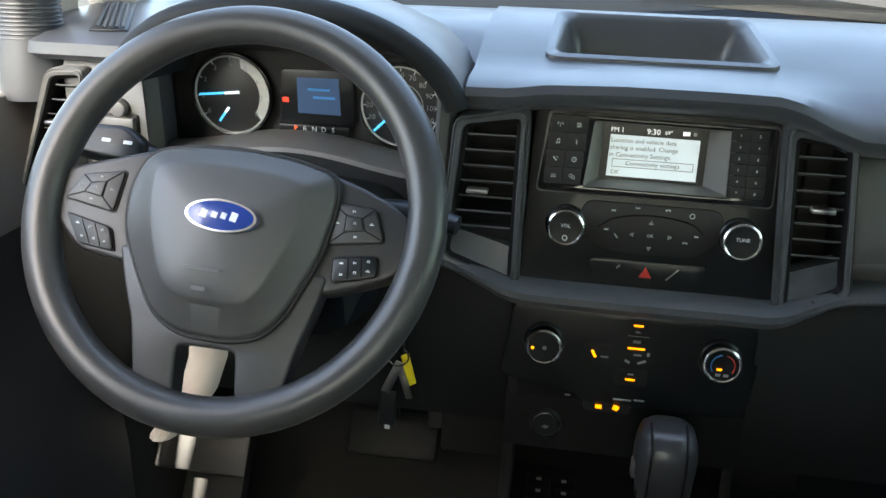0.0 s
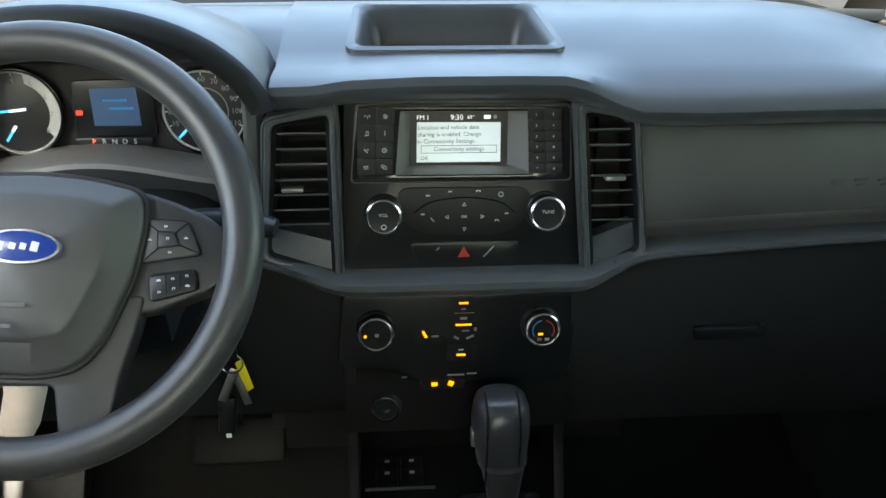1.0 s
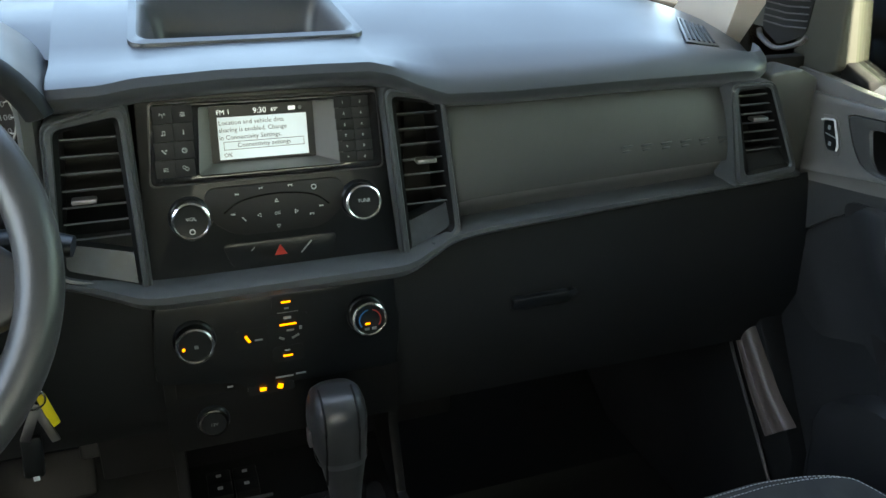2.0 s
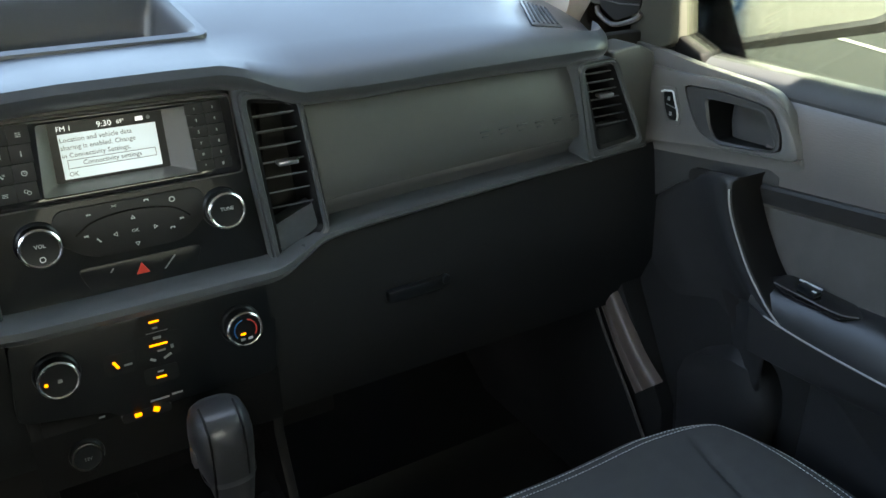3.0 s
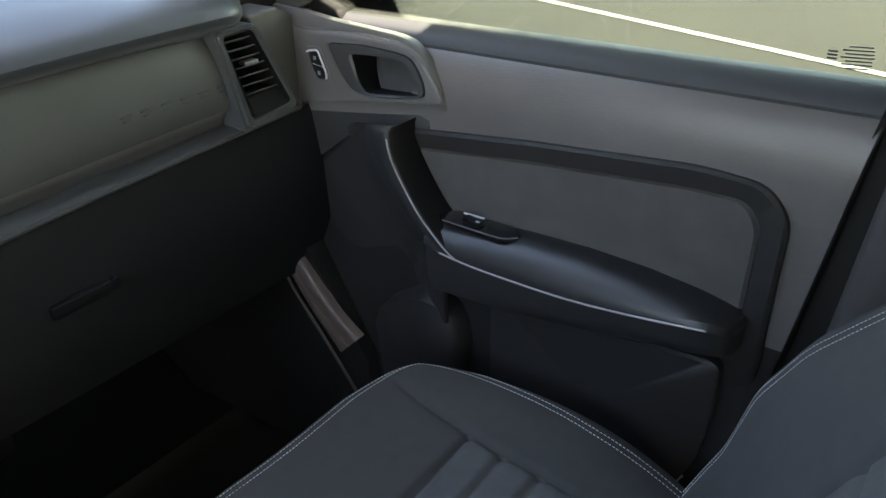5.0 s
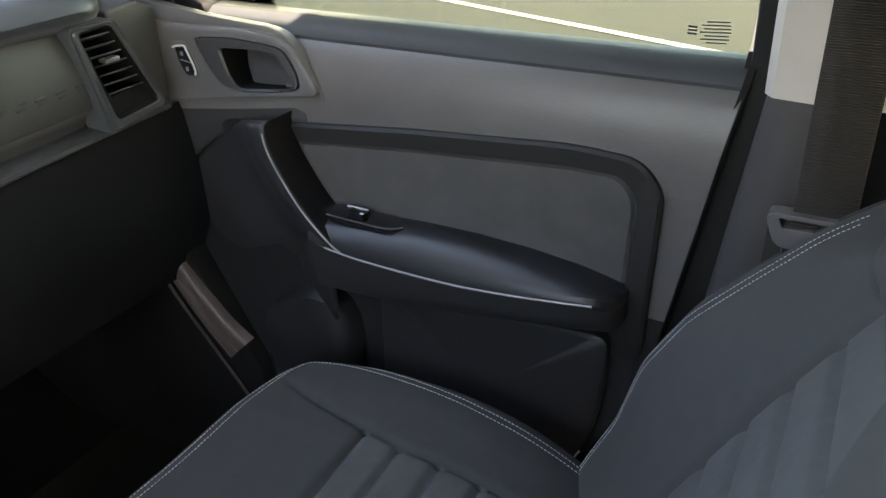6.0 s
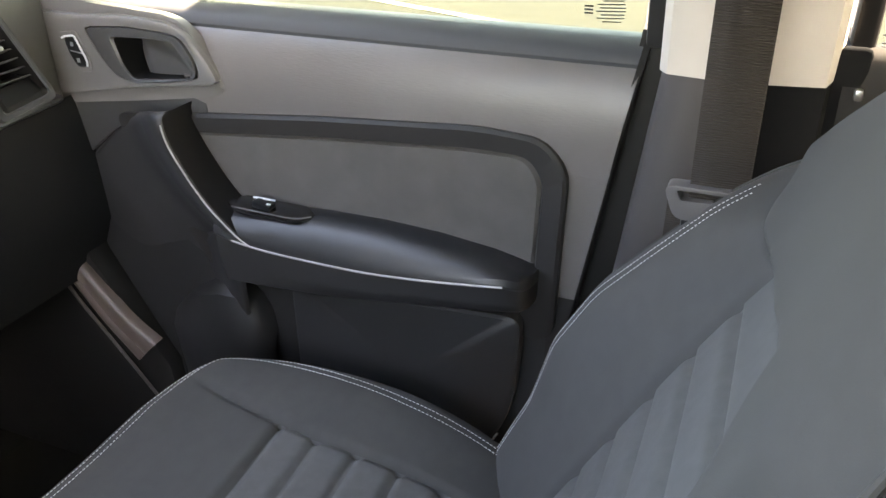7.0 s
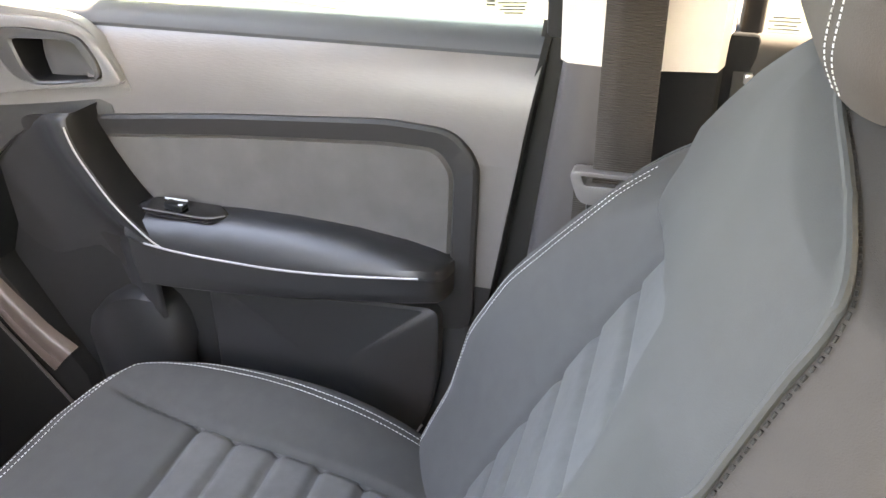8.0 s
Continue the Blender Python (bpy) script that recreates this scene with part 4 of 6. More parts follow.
mark(0.012, 0.5680, 0.003, 0.004); mark(-0.004, 0.5445, 0.006, 0.0016); mark(-0.033, 0.5610, 0.008, 0.002); mark(-0.010, 0.5150, 0.019, 0.0019); mark(0.008, 0.5160, 0.011, 0.0019); mark(-0.068, 0.514, 0.006, 0.002)
mark(0.0, 0.5870, 0.022, 0.0005)

# ---- lower stack: socket, shelf, console, switches ----
stack = thing("center_console", (0, 0.55, 0.05), "black plastic centre console between the seats", "center console")
rows = []
for y, z in ((0.70, 0.52), (0.686, 0.505), (0.684, 0.44), (0.74, 0.425), (0.76, 0.36), (0.70, 0.335), (0.55, 0.325), (0.20, 0.315), (0.0, 0.315), (-0.4, 0.315)):
    rows.append([(x, y, z) for x in (-0.135, -0.10, -0.05, 0.0, 0.05, 0.10, 0.120)])
part("console_top", loft(rows), M_VOID, stack)
for s, nm in ((-0.135, "side_panel"), (0.120, "side_panel")):
    part(nm, prism([(s, 0.72, 0.62), (s, 0.686, 0.505), (s, 0.69, 0.42), (s, 0.66, 0.34), (s, -0.4, 0.318), (s, -0.4, 0.05), (s, 1.2, 0.05), (s, 1.2, 0.62)], (0.012 if s < 0 else -0.012, 0, 0), 0.001), M_VOID, stack)
sock = thing("power_socket", (-0.088, 0.685, 0.475), "round black power socket cover with a dull rim", "power socket")
kk, bb = face_knob("cover", -0.089, 0.474, sock, lambda z: 0.684, 0.0150, ring_m=M_GLOSS, length=0.010)
words("text", "12V", 0.005, bb @ pose(0, -0.0106, -0.001) @ pose(0, 0, 0, 90, 0, 0), M_ICON_DIM, kk)
part("port_mark", box((-0.028, 0.715, 0.432), (0.008, 0.012, 0.006), 0.001), M_ICON_DIM, stack, "", False)
sw = thing("switch_bank", (-0.075, 0.72, 0.34), "bank of four black console switches with white symbols", "switch bank")
for x in (-0.0905, -0.0600):
    for y in (0.737, 0.714):
        part("switch", box((x, y, 0.350), (0.028, 0.020, 0.014), 0.002, (12, 0, 0)), M_VOID, sw)
        part("symbol", box((x, y - 0.001, 0.3582), (0.006, 0.0042, 0.0006), 0.0002, (12, 0, 0)), M_ICON_DIM, sw, "", False)
part("switch_rim", box((-0.075, 0.698, 0.346), (0.085, 0.003, 0.004), 0.001), M_STRIP, sw)

# ---- shifter ----
shift = thing("gear_shifter", (0.042, 0.62, 0.33), "automatic gear lever with a dark leather knob", "gear lever")
SX, SYY = 0.034, 0.625
def loop(cx, cy, z, rx, ry, n=28, p=2.6):
    out = []
    for k in range(n):
        a = 2 * math.pi * k / n
        c, s = math.cos(a), math.sin(a)
        out.append((cx + rx * math.copysign(abs(c) ** (2 / p), c), cy + ry * math.copysign(abs(s) ** (2 / p), s), z))
    return out
part("knob", loft([loop(SX + 0.004, SYY - 0.006, 0.345, 0.013, 0.012), loop(SX + 0.004, SYY - 0.006, 0.400, 0.018, 0.018), loop(SX + 0.003, SYY - 0.005, 0.434, 0.0235, 0.023), loop(SX + 0.001, SYY - 0.002, 0.457, 0.0285, 0.028), loop(SX, SYY, 0.473, 0.0310, 0.031), loop(SX, SYY, 0.491, 0.0315, 0.0315), loop(SX, SYY + 0.002, 0.507, 0.0300, 0.029), loop(SX, SYY + 0.004, 0.516, 0.0270, 0.025), loop(SX, SYY + 0.005, 0.521, 0.0220, 0.019), loop(SX, SYY + 0.005, 0.523, 0.012, 0.009)], True, True), M_LEATHER, shift, "dark leather knob")
for s in (-1, 1):
    part("seam", tube([(SX + s * 0.0175, SYY - 0.022 + d, z) for d, z in ((0.002, 0.419), (-0.003, 0.447), (-0.0075, 0.471), (-0.0085, 0.491), (-0.005, 0.509), (0.008, 0.520), (0.026, 0.523))], 0.0013, 6), M_VOID, shift)
part("collar", loft([loop(SX + 0.002, SYY - 0.003, 0.441, 0.0265, 0.0262), loop(SX + 0.0018, SYY - 0.003, 0.445, 0.0278, 0.0274), loop(SX + 0.0015, SYY - 0.003, 0.449, 0.0282, 0.0278)], True), M_STRIP, shift, "satin ring under the knob")
part("release_button", box((SX - 0.030, SYY - 0.006, 0.475), (0.006, 0.014, 0.020), 0.002), M_SATIN, shift, "metal release button")
part("chrome_tip", box((SX + 0.013, SYY - 0.020, 0.372), (0.004, 0.004, 0.020), 0.001), M_SATIN, shift)
part("gate_plate", prism([(x, y, 0.336) for x, y in rounded([(-0.01, 0.55), (0.095, 0.55), (0.095, 0.69), (-0.01, 0.69)], 0.015)], (0, 0, 0.006), 0.002), M_GLOSS, shift)
part("gate_letters", box((0.03, 0.655, 0.3425), (0.04, 0.004, 0.0008), 0), M_ICON_DIM, shift, "", False)
part("boot", loft([loop(SX, SYY, 0.34, 0.040, 0.055), loop(SX, SYY, 0.352, 0.030, 0.042), loop(SX, SYY - 0.002, 0.365, 0.022, 0.028), loop(SX, SYY - 0.004, 0.385, 0.017, 0.018)], True, True), M_MATTE, shift)

# ---- instrument cluster ----
clu = thing("instrument_cluster", (-0.38, 0.80, 0.74), "instrument cluster with two round dials and a small blue display", "instrument cluster")
CY = 0.800
part("panel", prism([(x, CY + 0.006, z) for x, z in rounded([(-0.555, 0.735), (-0.205, 0.735), (-0.205, 0.83), (-0.25, 0.885), (-0.51, 0.885), (-0.555, 0.83)], 0.03)], (0, 0.02, 0)), M_MATTE, clu)


def dial(x, z, r, name, numbers, a0, a1, needle, needle2=None):
    d = part(name, rod((x, CY + 0.002, z), r, 0.010, "y", 56, 0.001), M_DIAL, clu, "black round dial with a pale scale")
    def circ(rr):
        return [(x + rr * math.cos(a), CY - 0.006, z + rr * math.sin(a)) for a in np.linspace(0, 2 * math.pi, 65)[:-1]]
    part("rim", ring(circ(r * 1.07), circ(r * 1.0), (0, 0.012, 0), 0.001), M_GLOSS, d)
    part("scale_ring", ring(circ(r * 0.99), circ(r * 0.955), (0, 0.003, 0)), M_DIALRING, d, "thin pale scale ring", False)
    n = len(numbers)
    for k, num in enumerate(numbers):
        a = radians(a0 + (a1 - a0) * k / (n - 1))
        words("numeral", num, r * 0.185, pose(x + r * 0.78 * math.cos(a), CY - 0.0045, z + r * 0.78 * math.sin(a), 90), M_ICON_DIM, d)
        part("tick", box((x + r * 0.915 * math.cos(a), CY - 0.0045, z + r * 0.915 * math.sin(a)), (r * 0.09, 0.0006, 0.0012), 0, (0, -math.degrees(a), 0)), M_ICON, d, "", False)
    for (nx, nz, ang, ln) in needle:
        a = radians(ang)
        part("needle", box((nx + ln * 0.5 * math.cos(a), CY - 0.007, nz + ln * 0.5 * math.sin(a)), (ln, 0.0012, 0.0026), 0.0004, (0, -ang, 0)), M_NEEDLE, d, "blue needle", False)
        part("needle_root", box((nx + ln * 0.12 * math.cos(a), CY - 0.008, nz + ln * 0.12 * math.sin(a)), (ln * 0.40, 0.0012, 0.0032), 0.0004, (0, -ang, 0)), M_NEEDLEW, d, "white needle root", False)
    return d


t1 = dial(-0.481, 0.793, 0.0455, "tachometer", ["0", "1", "2", "3", "4", "5", "6", "7", "8"], 215, -35, [(-0.474, 0.797, 186, 0.046), (-0.485, 0.778, 233, 0.020)])
def arc(r, a0, a1, y, n=26):
    return [(-0.481 + r * math.cos(a), y, 0.793 + r * math.sin(a)) for a in np.linspace(radians(a0), radians(a1), n)]


part("silver_arc", loft([arc(0.0445, 75, -40, CY - 0.0042), arc(0.0335, 68, -34, CY - 0.0042)]), M_DIALRING, t1, "pale reflective arc", False)
t2 = dial(-0.2815, 0.792, 0.0455, "speedometer", ["0", "10", "20", "30", "40", "50", "60", "70", "80", "90", "100", "110", "120"], 225, -45, [(-0.2815, 0.792, 224, 0.042)])
part("inner_scale", ring([(-0.2815 + 0.0265 * math.cos(a), CY - 0.0042, 0.792 + 0.0265 * math.sin(a)) for a in np.linspace(0, 2 * math.pi, 49)[:-1]], [(-0.2815 + 0.0255 * math.cos(a), CY - 0.0042, 0.792 + 0.0255 * math.sin(a)) for a in np.linspace(0, 2 * math.pi, 49)[:-1]], (0, 0.0006, 0)), M_ICON_DIM, t2, "", False)
part("display_frame", prism([(x, CY - 0.001, z) for x, z in rounded([(-0.421, 0.826), (-0.336, 0.828), (-0.336, 0.764), (-0.424, 0.764)], 0.006)], (0, 0.008, 0), 0.001), M_BLACK, clu)
part("display", prism([(x, CY - 0.002, z) for x, z in ((-0.403, 0.8175), (-0.3535, 0.8185), (-0.3520, 0.7765), (-0.4025, 0.7770))], (0, 0.001, 0)), M_LCD, clu, "dim blue display", False)
for k, zz in enumerate((0.805, 0.796)):
    part("display_mark", box((-0.377 + 0.006 * k, CY - 0.003, zz), (0.026, 0.0004, 0.0028), 0), M_BLUEP, clu, "", False)
part("warning_lamp", box((-0.417, CY - 0.002, 0.7915), (0.007, 0.001, 0.005), 0.001), M_REDLED, clu, "red warning lamp", False)
part("gear_strip", box((-0.384, CY - 0.001, 0.7585), (0.085, 0.004, 0.010), 0.002), M_BLACK, clu)
for k, ch in enumerate("PRNDS"):
    words("gear_letter", ch, 0.0085, pose(-0.4055 + k * 0.0112, CY - 0.0036, 0.7588, 90), M_ORANGE if k == 0 else M_ICON, clu)
# lower bezel of the cluster: reflection painted pale on top, shade dark in front
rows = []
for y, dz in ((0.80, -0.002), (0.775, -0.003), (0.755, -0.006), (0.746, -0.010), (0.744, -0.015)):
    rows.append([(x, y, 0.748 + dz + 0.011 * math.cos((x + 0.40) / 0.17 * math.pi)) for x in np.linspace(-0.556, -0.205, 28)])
part("lower_bezel", loft(rows), M_GREYLIT, clu, "shelf below the dials, paled to paint its reflection")
rows = []
for y, dz in ((0.7445, -0.014), (0.742, -0.022), (0.735, -0.040), (0.745, -0.090)):
    rows.append([(x, y, 0.748 + dz + 0.011 * math.cos((x + 0.40) / 0.17 * math.pi)) for x in np.linspace(-0.556, -0.205, 28)])
part("bezel_front", loft(rows), M_DASH_LOW, clu, "front below the shelf, darkened as its shaded face")

# ---- steering wheel ----
WC, WT, WR = Vector((-0.3655, 0.512, 0.753)), radians(31), 0.1675
TURN = radians(-3.5)
HUB = -0.034                       # the hub sits below the rim's middle
U, V = Vector((1, 0, 0)), Vector((0, math.sin(WT), math.cos(WT)))
N = Vector((0, -math.cos(WT), math.sin(WT)))


def wp(u, v, n=0.0):
    """A place on the wheel: right, up along the wheel, and out towards the driver."""
    c, q = math.cos(TURN), math.sin(TURN)
    return WC + U * (u * c - v * q) + V * (u * q + v * c) + N * n


def hp_(u, v, n=0.0):
    return wp(u, v + HUB, n)


WROT = Matrix((U, V, N)).transposed().to_4x4()


def wm(u, v, n=0.0, turn=0.0):
    return Matrix.Translation(wp(u, v, n)) @ WROT @ pose(0, 0, 0, 0, 0, turn - 3.5)


wheel = thing("steering_wheel", tuple(wp(0, 0, -0.09)), "dark grey urethane steering wheel with button clusters", "steering wheel")
rows = []
for k in range(97):
    a = 2 * math.pi * k / 96
    c = Vector((math.cos(a), math.sin(a)))
    rows.append([wp(c.x * (WR + 0.0165 * math.cos(q)), c.y * (WR + 0.0165 * math.cos(q)), 0.0155 * math.sin(q) + 0.004) for q in (2 * math.pi * j / 20 for j in range(20))])
bm = loft(rows, True)
bmesh.ops.remove_doubles(bm, verts=bm.verts[:], dist=1e-6)
part("rim", bm, M_WHEEL, wheel, "grained dark urethane rim")


def wheel_prism(poly, n0, depth, r=0.01, bev=0.004, seg=3, lean=0.0):
    return prism([wp(u, v, n0 + lean * (v + 0.03)) for u, v in rounded(poly, r, 6)], tuple(N * -depth), bev, seg)


# spokes and the lower fork with its window, in the shaded wheel colour
part("spoke", wheel_prism([(-0.163, 0.012), (-0.148, 0.022), (-0.122, 0.031), (-0.075, 0.046), (-0.060, -0.060), (-0.088, -0.054), (-0.126, -0.050), (-0.150, -0.030), (-0.163, -0.010)], 0.005, 0.030, 0.010, 0.006), M_SPOKE, wheel)
part("spoke", wheel_prism([(0.163, 0.006), (0.163, -0.016), (0.146, -0.034), (0.116, -0.047), (0.097, -0.054), (0.060, -0.060), (0.080, 0.046), (0.114, 0.036), (0.140, 0.025)], 0.005, 0.030, 0.010, 0.006), M_SPOKE, wheel)
part("lower_spoke", wheel_prism([(-0.088, -0.040), (-0.078, -0.070), (-0.0655, -0.100), (-0.053, -0.150), (-0.0175, -0.158), (-0.0215, -0.1135), (0.0290, -0.1120), (0.0365, -0.158), (0.0715, -0.148), (0.0790, -0.104), (0.0880, -0.070), (0.094, -0.040)], 0.0085, 0.024, 0.006, 0.003, lean=0.045), M_SPOKE, wheel, "forked lower spoke with an open window")
# airbag cover: a domed shield
shield = rounded([(-0.076, 0.042), (-0.040, 0.0505), (0.005, 0.0535), (0.050, 0.0505), (0.088, 0.042), (0.0915, 0.016), (0.085, -0.028), (0.066, -0.077), (0.050, -0.097), (0.023, -0.1045), (-0.020, -0.1045), (-0.046, -0.090), (-0.068, -0.056), (-0.085, -0.024), (-0.088, 0.010)], 0.016, 4)
SC = Vector((0.003, -0.022))
SCREASE = rounded([(-0.064, 0.030), (-0.038, 0.036), (0.005, 0.038), (0.048, 0.036), (0.072, 0.030), (0.0705, 0.010), (0.0655, -0.020), (0.050, -0.058), (0.040, -0.0745), (0.022, -0.0780), (-0.015, -0.0780), (-0.033, -0.0725), (-0.045, -0.056), (-0.059, -0.020), (-0.0635, 0.008)], 0.010, 4)


def toward(poly, f, n):
    """The outline drawn in towards the cover's middle, n out of the wheel."""
    return [wp(SC.x + (u - SC.x) * f, SC.y + (v - SC.y) * f, n) for u, v in poly]


bm = loft([toward(shield, 1.0, -0.010), toward(shield, 1.0, 0.009), toward(shield, 0.985, 0.0135), toward(shield, 0.955, 0.0155), toward(SCREASE, 1.03, 0.0215), toward(SCREASE, 0.985, 0.0250), toward(SCREASE, 0.93, 0.0265), toward(SCREASE, 0.7, 0.0300), toward(SCREASE, 0.4, 0.0325), toward(SCREASE, 0.0005, 0.0335)], True)
cover = part("airbag_cover", bm, M_PADM, wheel, "grained airbag cover with a raised middle")
groove = tube(toward(shield, 1.012, 0.0090), 0.0022, 6, True, up=tuple(N))
part("cover_gap", groove, M_MATTE, wheel)
def oval(ru, rv, n, cv=0.026):
    return [hp_(0.007 + ru * math.cos(a), cv + rv * math.sin(a), n) for a in np.linspace(0, 2 * math.pi, 49)[:-1]]
em = part("emblem", loft([oval(0.0305, 0.0135, 0.030), oval(0.0305, 0.0135, 0.0345), oval(0.029, 0.0125, 0.0362), oval(0.0275, 0.0112, 0.0366), oval(0.02, 0.008, 0.0372), oval(0.00001, 0.00001, 0.0375)], True), M_EMBLEM, wheel, "glossy blue oval emblem with plain pale bars")
part("emblem_rim", loft([oval(0.0308, 0.0137, 0.034), oval(0.0300, 0.0132, 0.0368), oval(0.0280, 0.0115, 0.0370), oval(0.0275, 0.0112, 0.0362)], True), M_CHROME, em, "bright thin rim")
for du, w, h, tn in ((-0.0140, 0.0060, 0.0068, -12), (-0.0050, 0.0052, 0.0050, -12), (0.0030, 0.0048, 0.0050, -12), (0.0115, 0.0058, 0.0074, -12)):
    bm = box((0, 0, 0), (w, h, 0.0008), 0.0003)
    bmesh.ops.transform(bm, matrix=wm(du + 0.007, HUB + 0.026, 0.0374, tn), verts=bm.verts)
    part("emblem_bar", bm, M_ICON, em, "plain pale block", False)
for dv, w in ((-0.030, 0.030), (-0.046, 0.012)):
    bm = box((0, 0, 0), (w, 0.0035, 0.0008), 0.0003)
    bmesh.ops.transform(bm, matrix=wm(0.0, HUB + dv + 0.012, 0.0345), verts=bm.verts)
    part("moulded_mark", bm, M_PADM, cover, "", False)
# button clusters: two pads on each side
PODS = (([(0.0865, 0.0215), (0.1240, 0.0200), (0.1350, -0.0055), (0.0890, -0.0140)], True), ([(0.0960, -0.0235), (0.1320, -0.0175), (0.1345, -0.0340), (0.0985, -0.0445)], False),
        ([(-0.1470, -0.0075), (-0.1345, 0.0145), (-0.0975, 0.0225), (-0.1005, -0.0140)], True), ([(-0.1420, -0.0200), (-0.1000, -0.0275), (-0.0925, -0.0470), (-0.1250, -0.0445)], False))
for corners, up in PODS:
    cu, cv = sum(p[0] for p in corners) / 4, sum(p[1] for p in corners) / 4
    poly = rounded(corners, 0.0045, 4)
    pod = part("button_pod", prism([wp(u, v, 0.0085) for u, v in poly], tuple(N * -0.010), 0.0012), M_SPOKE if up else M_BLACK, wheel, "dark grey button cluster")
    rim_o = [wp(cu + (u - cu) * 1.06, cv + (v - cv) * 1.07, 0.0062) for u, v in poly]
    part("pod_rim", ring(rim_o, [wp(u, v, 0.0062) for u, v in poly], tuple(N * -0.004)), M_VOID, pod, "", False)
    mid = [Vector((cu + (u - cu) * 0.34, cv + (v - cv) * 0.36)) for u, v in corners]
    if up:
        for (u, v), q in zip(corners, mid):
            e = Vector((cu + (u - cu) * 0.93, cv + (v - cv) * 0.93))
            part("button_gap", tube([wp(q.x, q.y, 0.0087), wp(e.x, e.y, 0.0087)], 0.0006, 5, up=tuple(N)), M_VOID, pod, "", False)
        part("button", prism([wp(p.x, p.y, 0.0098) for p in mid], tuple(N * -0.003), 0.0008), M_SPOKE, pod)
        part("button_gap", tube([wp(cu + (p.x - cu) * 1.12, cv + (p.y - cv) * 1.12, 0.0087) for p in mid], 0.0005, 5, True, up=tuple(N)), M_VOID, pod, "", False)
        spots = [(sum(a) / 2, sum(b) / 2, k) for a, b, k in (((corners[i][0] * 0.68 + cu * 0.32, corners[i - 1][0] * 0.68 + cu * 0.32), (corners[i][1] * 0.68 + cv * 0.32, corners[i - 1][1] * 0.68 + cv * 0.32), i % 2) for i in range(4))] + [(cu, cv, 2)]
    else:
        a, b, c, d2 = [Vector(p) for p in corners]
        spots = [(*tuple(a.lerp(b, f).lerp(d2.lerp(c, f), g)), (i + j) % 3) for j, g in enumerate((0.28, 0.72)) for i, f in enumerate((0.2, 0.5, 0.8))]
        for f in (0.35, 0.65):
            p0, p1 = a.lerp(b, f), d2.lerp(c, f)
            part("button_gap", tube([wp(*p0.lerp(p1, 0.08), 0.0087), wp(*p0.lerp(p1, 0.92), 0.0087)], 0.0004, 5, up=tuple(N)), M_VOID, pod, "", False)
    for su, sv, kd in spots:
        bm = bmesh.new()
        for dx, dy, w, h in (((0, 0, 0.0046, 0.0010), (0, 0.0012, 0.0024, 0.0008)), ((-0.0010, 0, 0.0010, 0.0030), (0.0010, 0, 0.0014, 0.0020)), ((-0.0008, 0.0004, 0.0006, 0.0030), (0.0004, 0.0016, 0.0026, 0.0006), (0.0014, 0.0004, 0.0006, 0.0026)))[kd]:
            vs = bmesh.ops.create_cube(bm, size=1.0)["verts"]
            bmesh.ops.scale(bm, vec=(w * 0.75, h * 0.75, 0.0004), verts=vs)
            bmesh.ops.translate(bm, vec=(dx * 0.75, dy * 0.75, 0), verts=vs)
        bmesh.ops.transform(bm, matrix=wm(su, sv, 0.0088 if kd < 2 or not up else 0.0101), verts=bm.verts)
        part("symbol", bm, M_ICON if not up or cu > 0 else M_ICON_DIM, pod, "", False)

# ---- steering column, stalks, keys ----
col = thing("steering_column", (-0.37, 0.66, 0.62), "black plastic steering column shroud with two stalks", "steering column")
rows = []
for n, ru, rv, dv in ((-0.035, 0.050, 0.045, 0.0), (-0.060, 0.062, 0.055, -0.004), (-0.12, 0.075, 0.065, -0.010), (-0.24, 0.085, 0.075, -0.010)):
    rows.append([wp(ru * math.cos(a), dv + rv * math.sin(a), n) for a in np.linspace(0, 2 * math.pi, 33)[:-1]])
part("shroud", loft(rows, True, True), M_BLACK, col)
part("stalk", prism([wp(u, v, -0.050) for u, v in rounded([(-0.200, 0.046), (-0.197, 0.0745), (-0.142, 0.0775), (-0.118, 0.062), (-0.118, 0.040)], 0.008, 4)], tuple(N * -0.030), 0.006, 3), M_BLACK, col, "black indicator stalk with white symbols")
part("stalk_arm", tube([wp(-0.05, 0.035, -0.068), wp(-0.130, 0.055, -0.066)], 0.012, 12), M_BLACK, col)
for u in (-0.150, -0.128):
    bm = box((0, 0, 0), (0.009, 0.0035, 0.0006), 0.0002)
    bmesh.ops.transform(bm, matrix=wm(u - 0.008, 0.060, -0.0493), verts=bm.verts)
    part("symbol", bm, M_ICON, col, "", False)
part("stalk", tube(smooth_line([wp(0.06, 0.02, -0.07), wp(0.10, 0.035, -0.07), wp(0.14, 0.036, -0.068), wp(0.182, 0.030, -0.066)], 4), [0.010, 0.010, 0.010, 0.011, 0.011, 0.012, 0.013, 0.014, 0.014, 0.014, 0.014, 0.013, 0.011], 14, flat=0.75), M_BLACK, col, "black wiper stalk")
rows = []
for y, z, w in ((0.742, 0.722, 0.120), (0.700, 0.7255, 0.112), (0.650, 0.7235, 0.100), (0.600, 0.712, 0.088), (0.580, 0.690, 0.080)):
    rows.append([(-0.368 + w * math.copysign(abs(math.cos(a)) ** 0.6, math.cos(a)), y, z - 0.070 + 0.070 * abs(math.sin(a)) ** 0.6) for a in np.linspace(0, math.pi, 25)])
part("column_cover", loft(rows), M_DASH_LOW, col, "dark plastic cover over the steering column")
part("ignition_collar", rod((-0.262, 0.690, 0.575), 0.018, 0.03, "y", 28, 0.003, rot=(60, 0, 25)), M_BLACK, col)

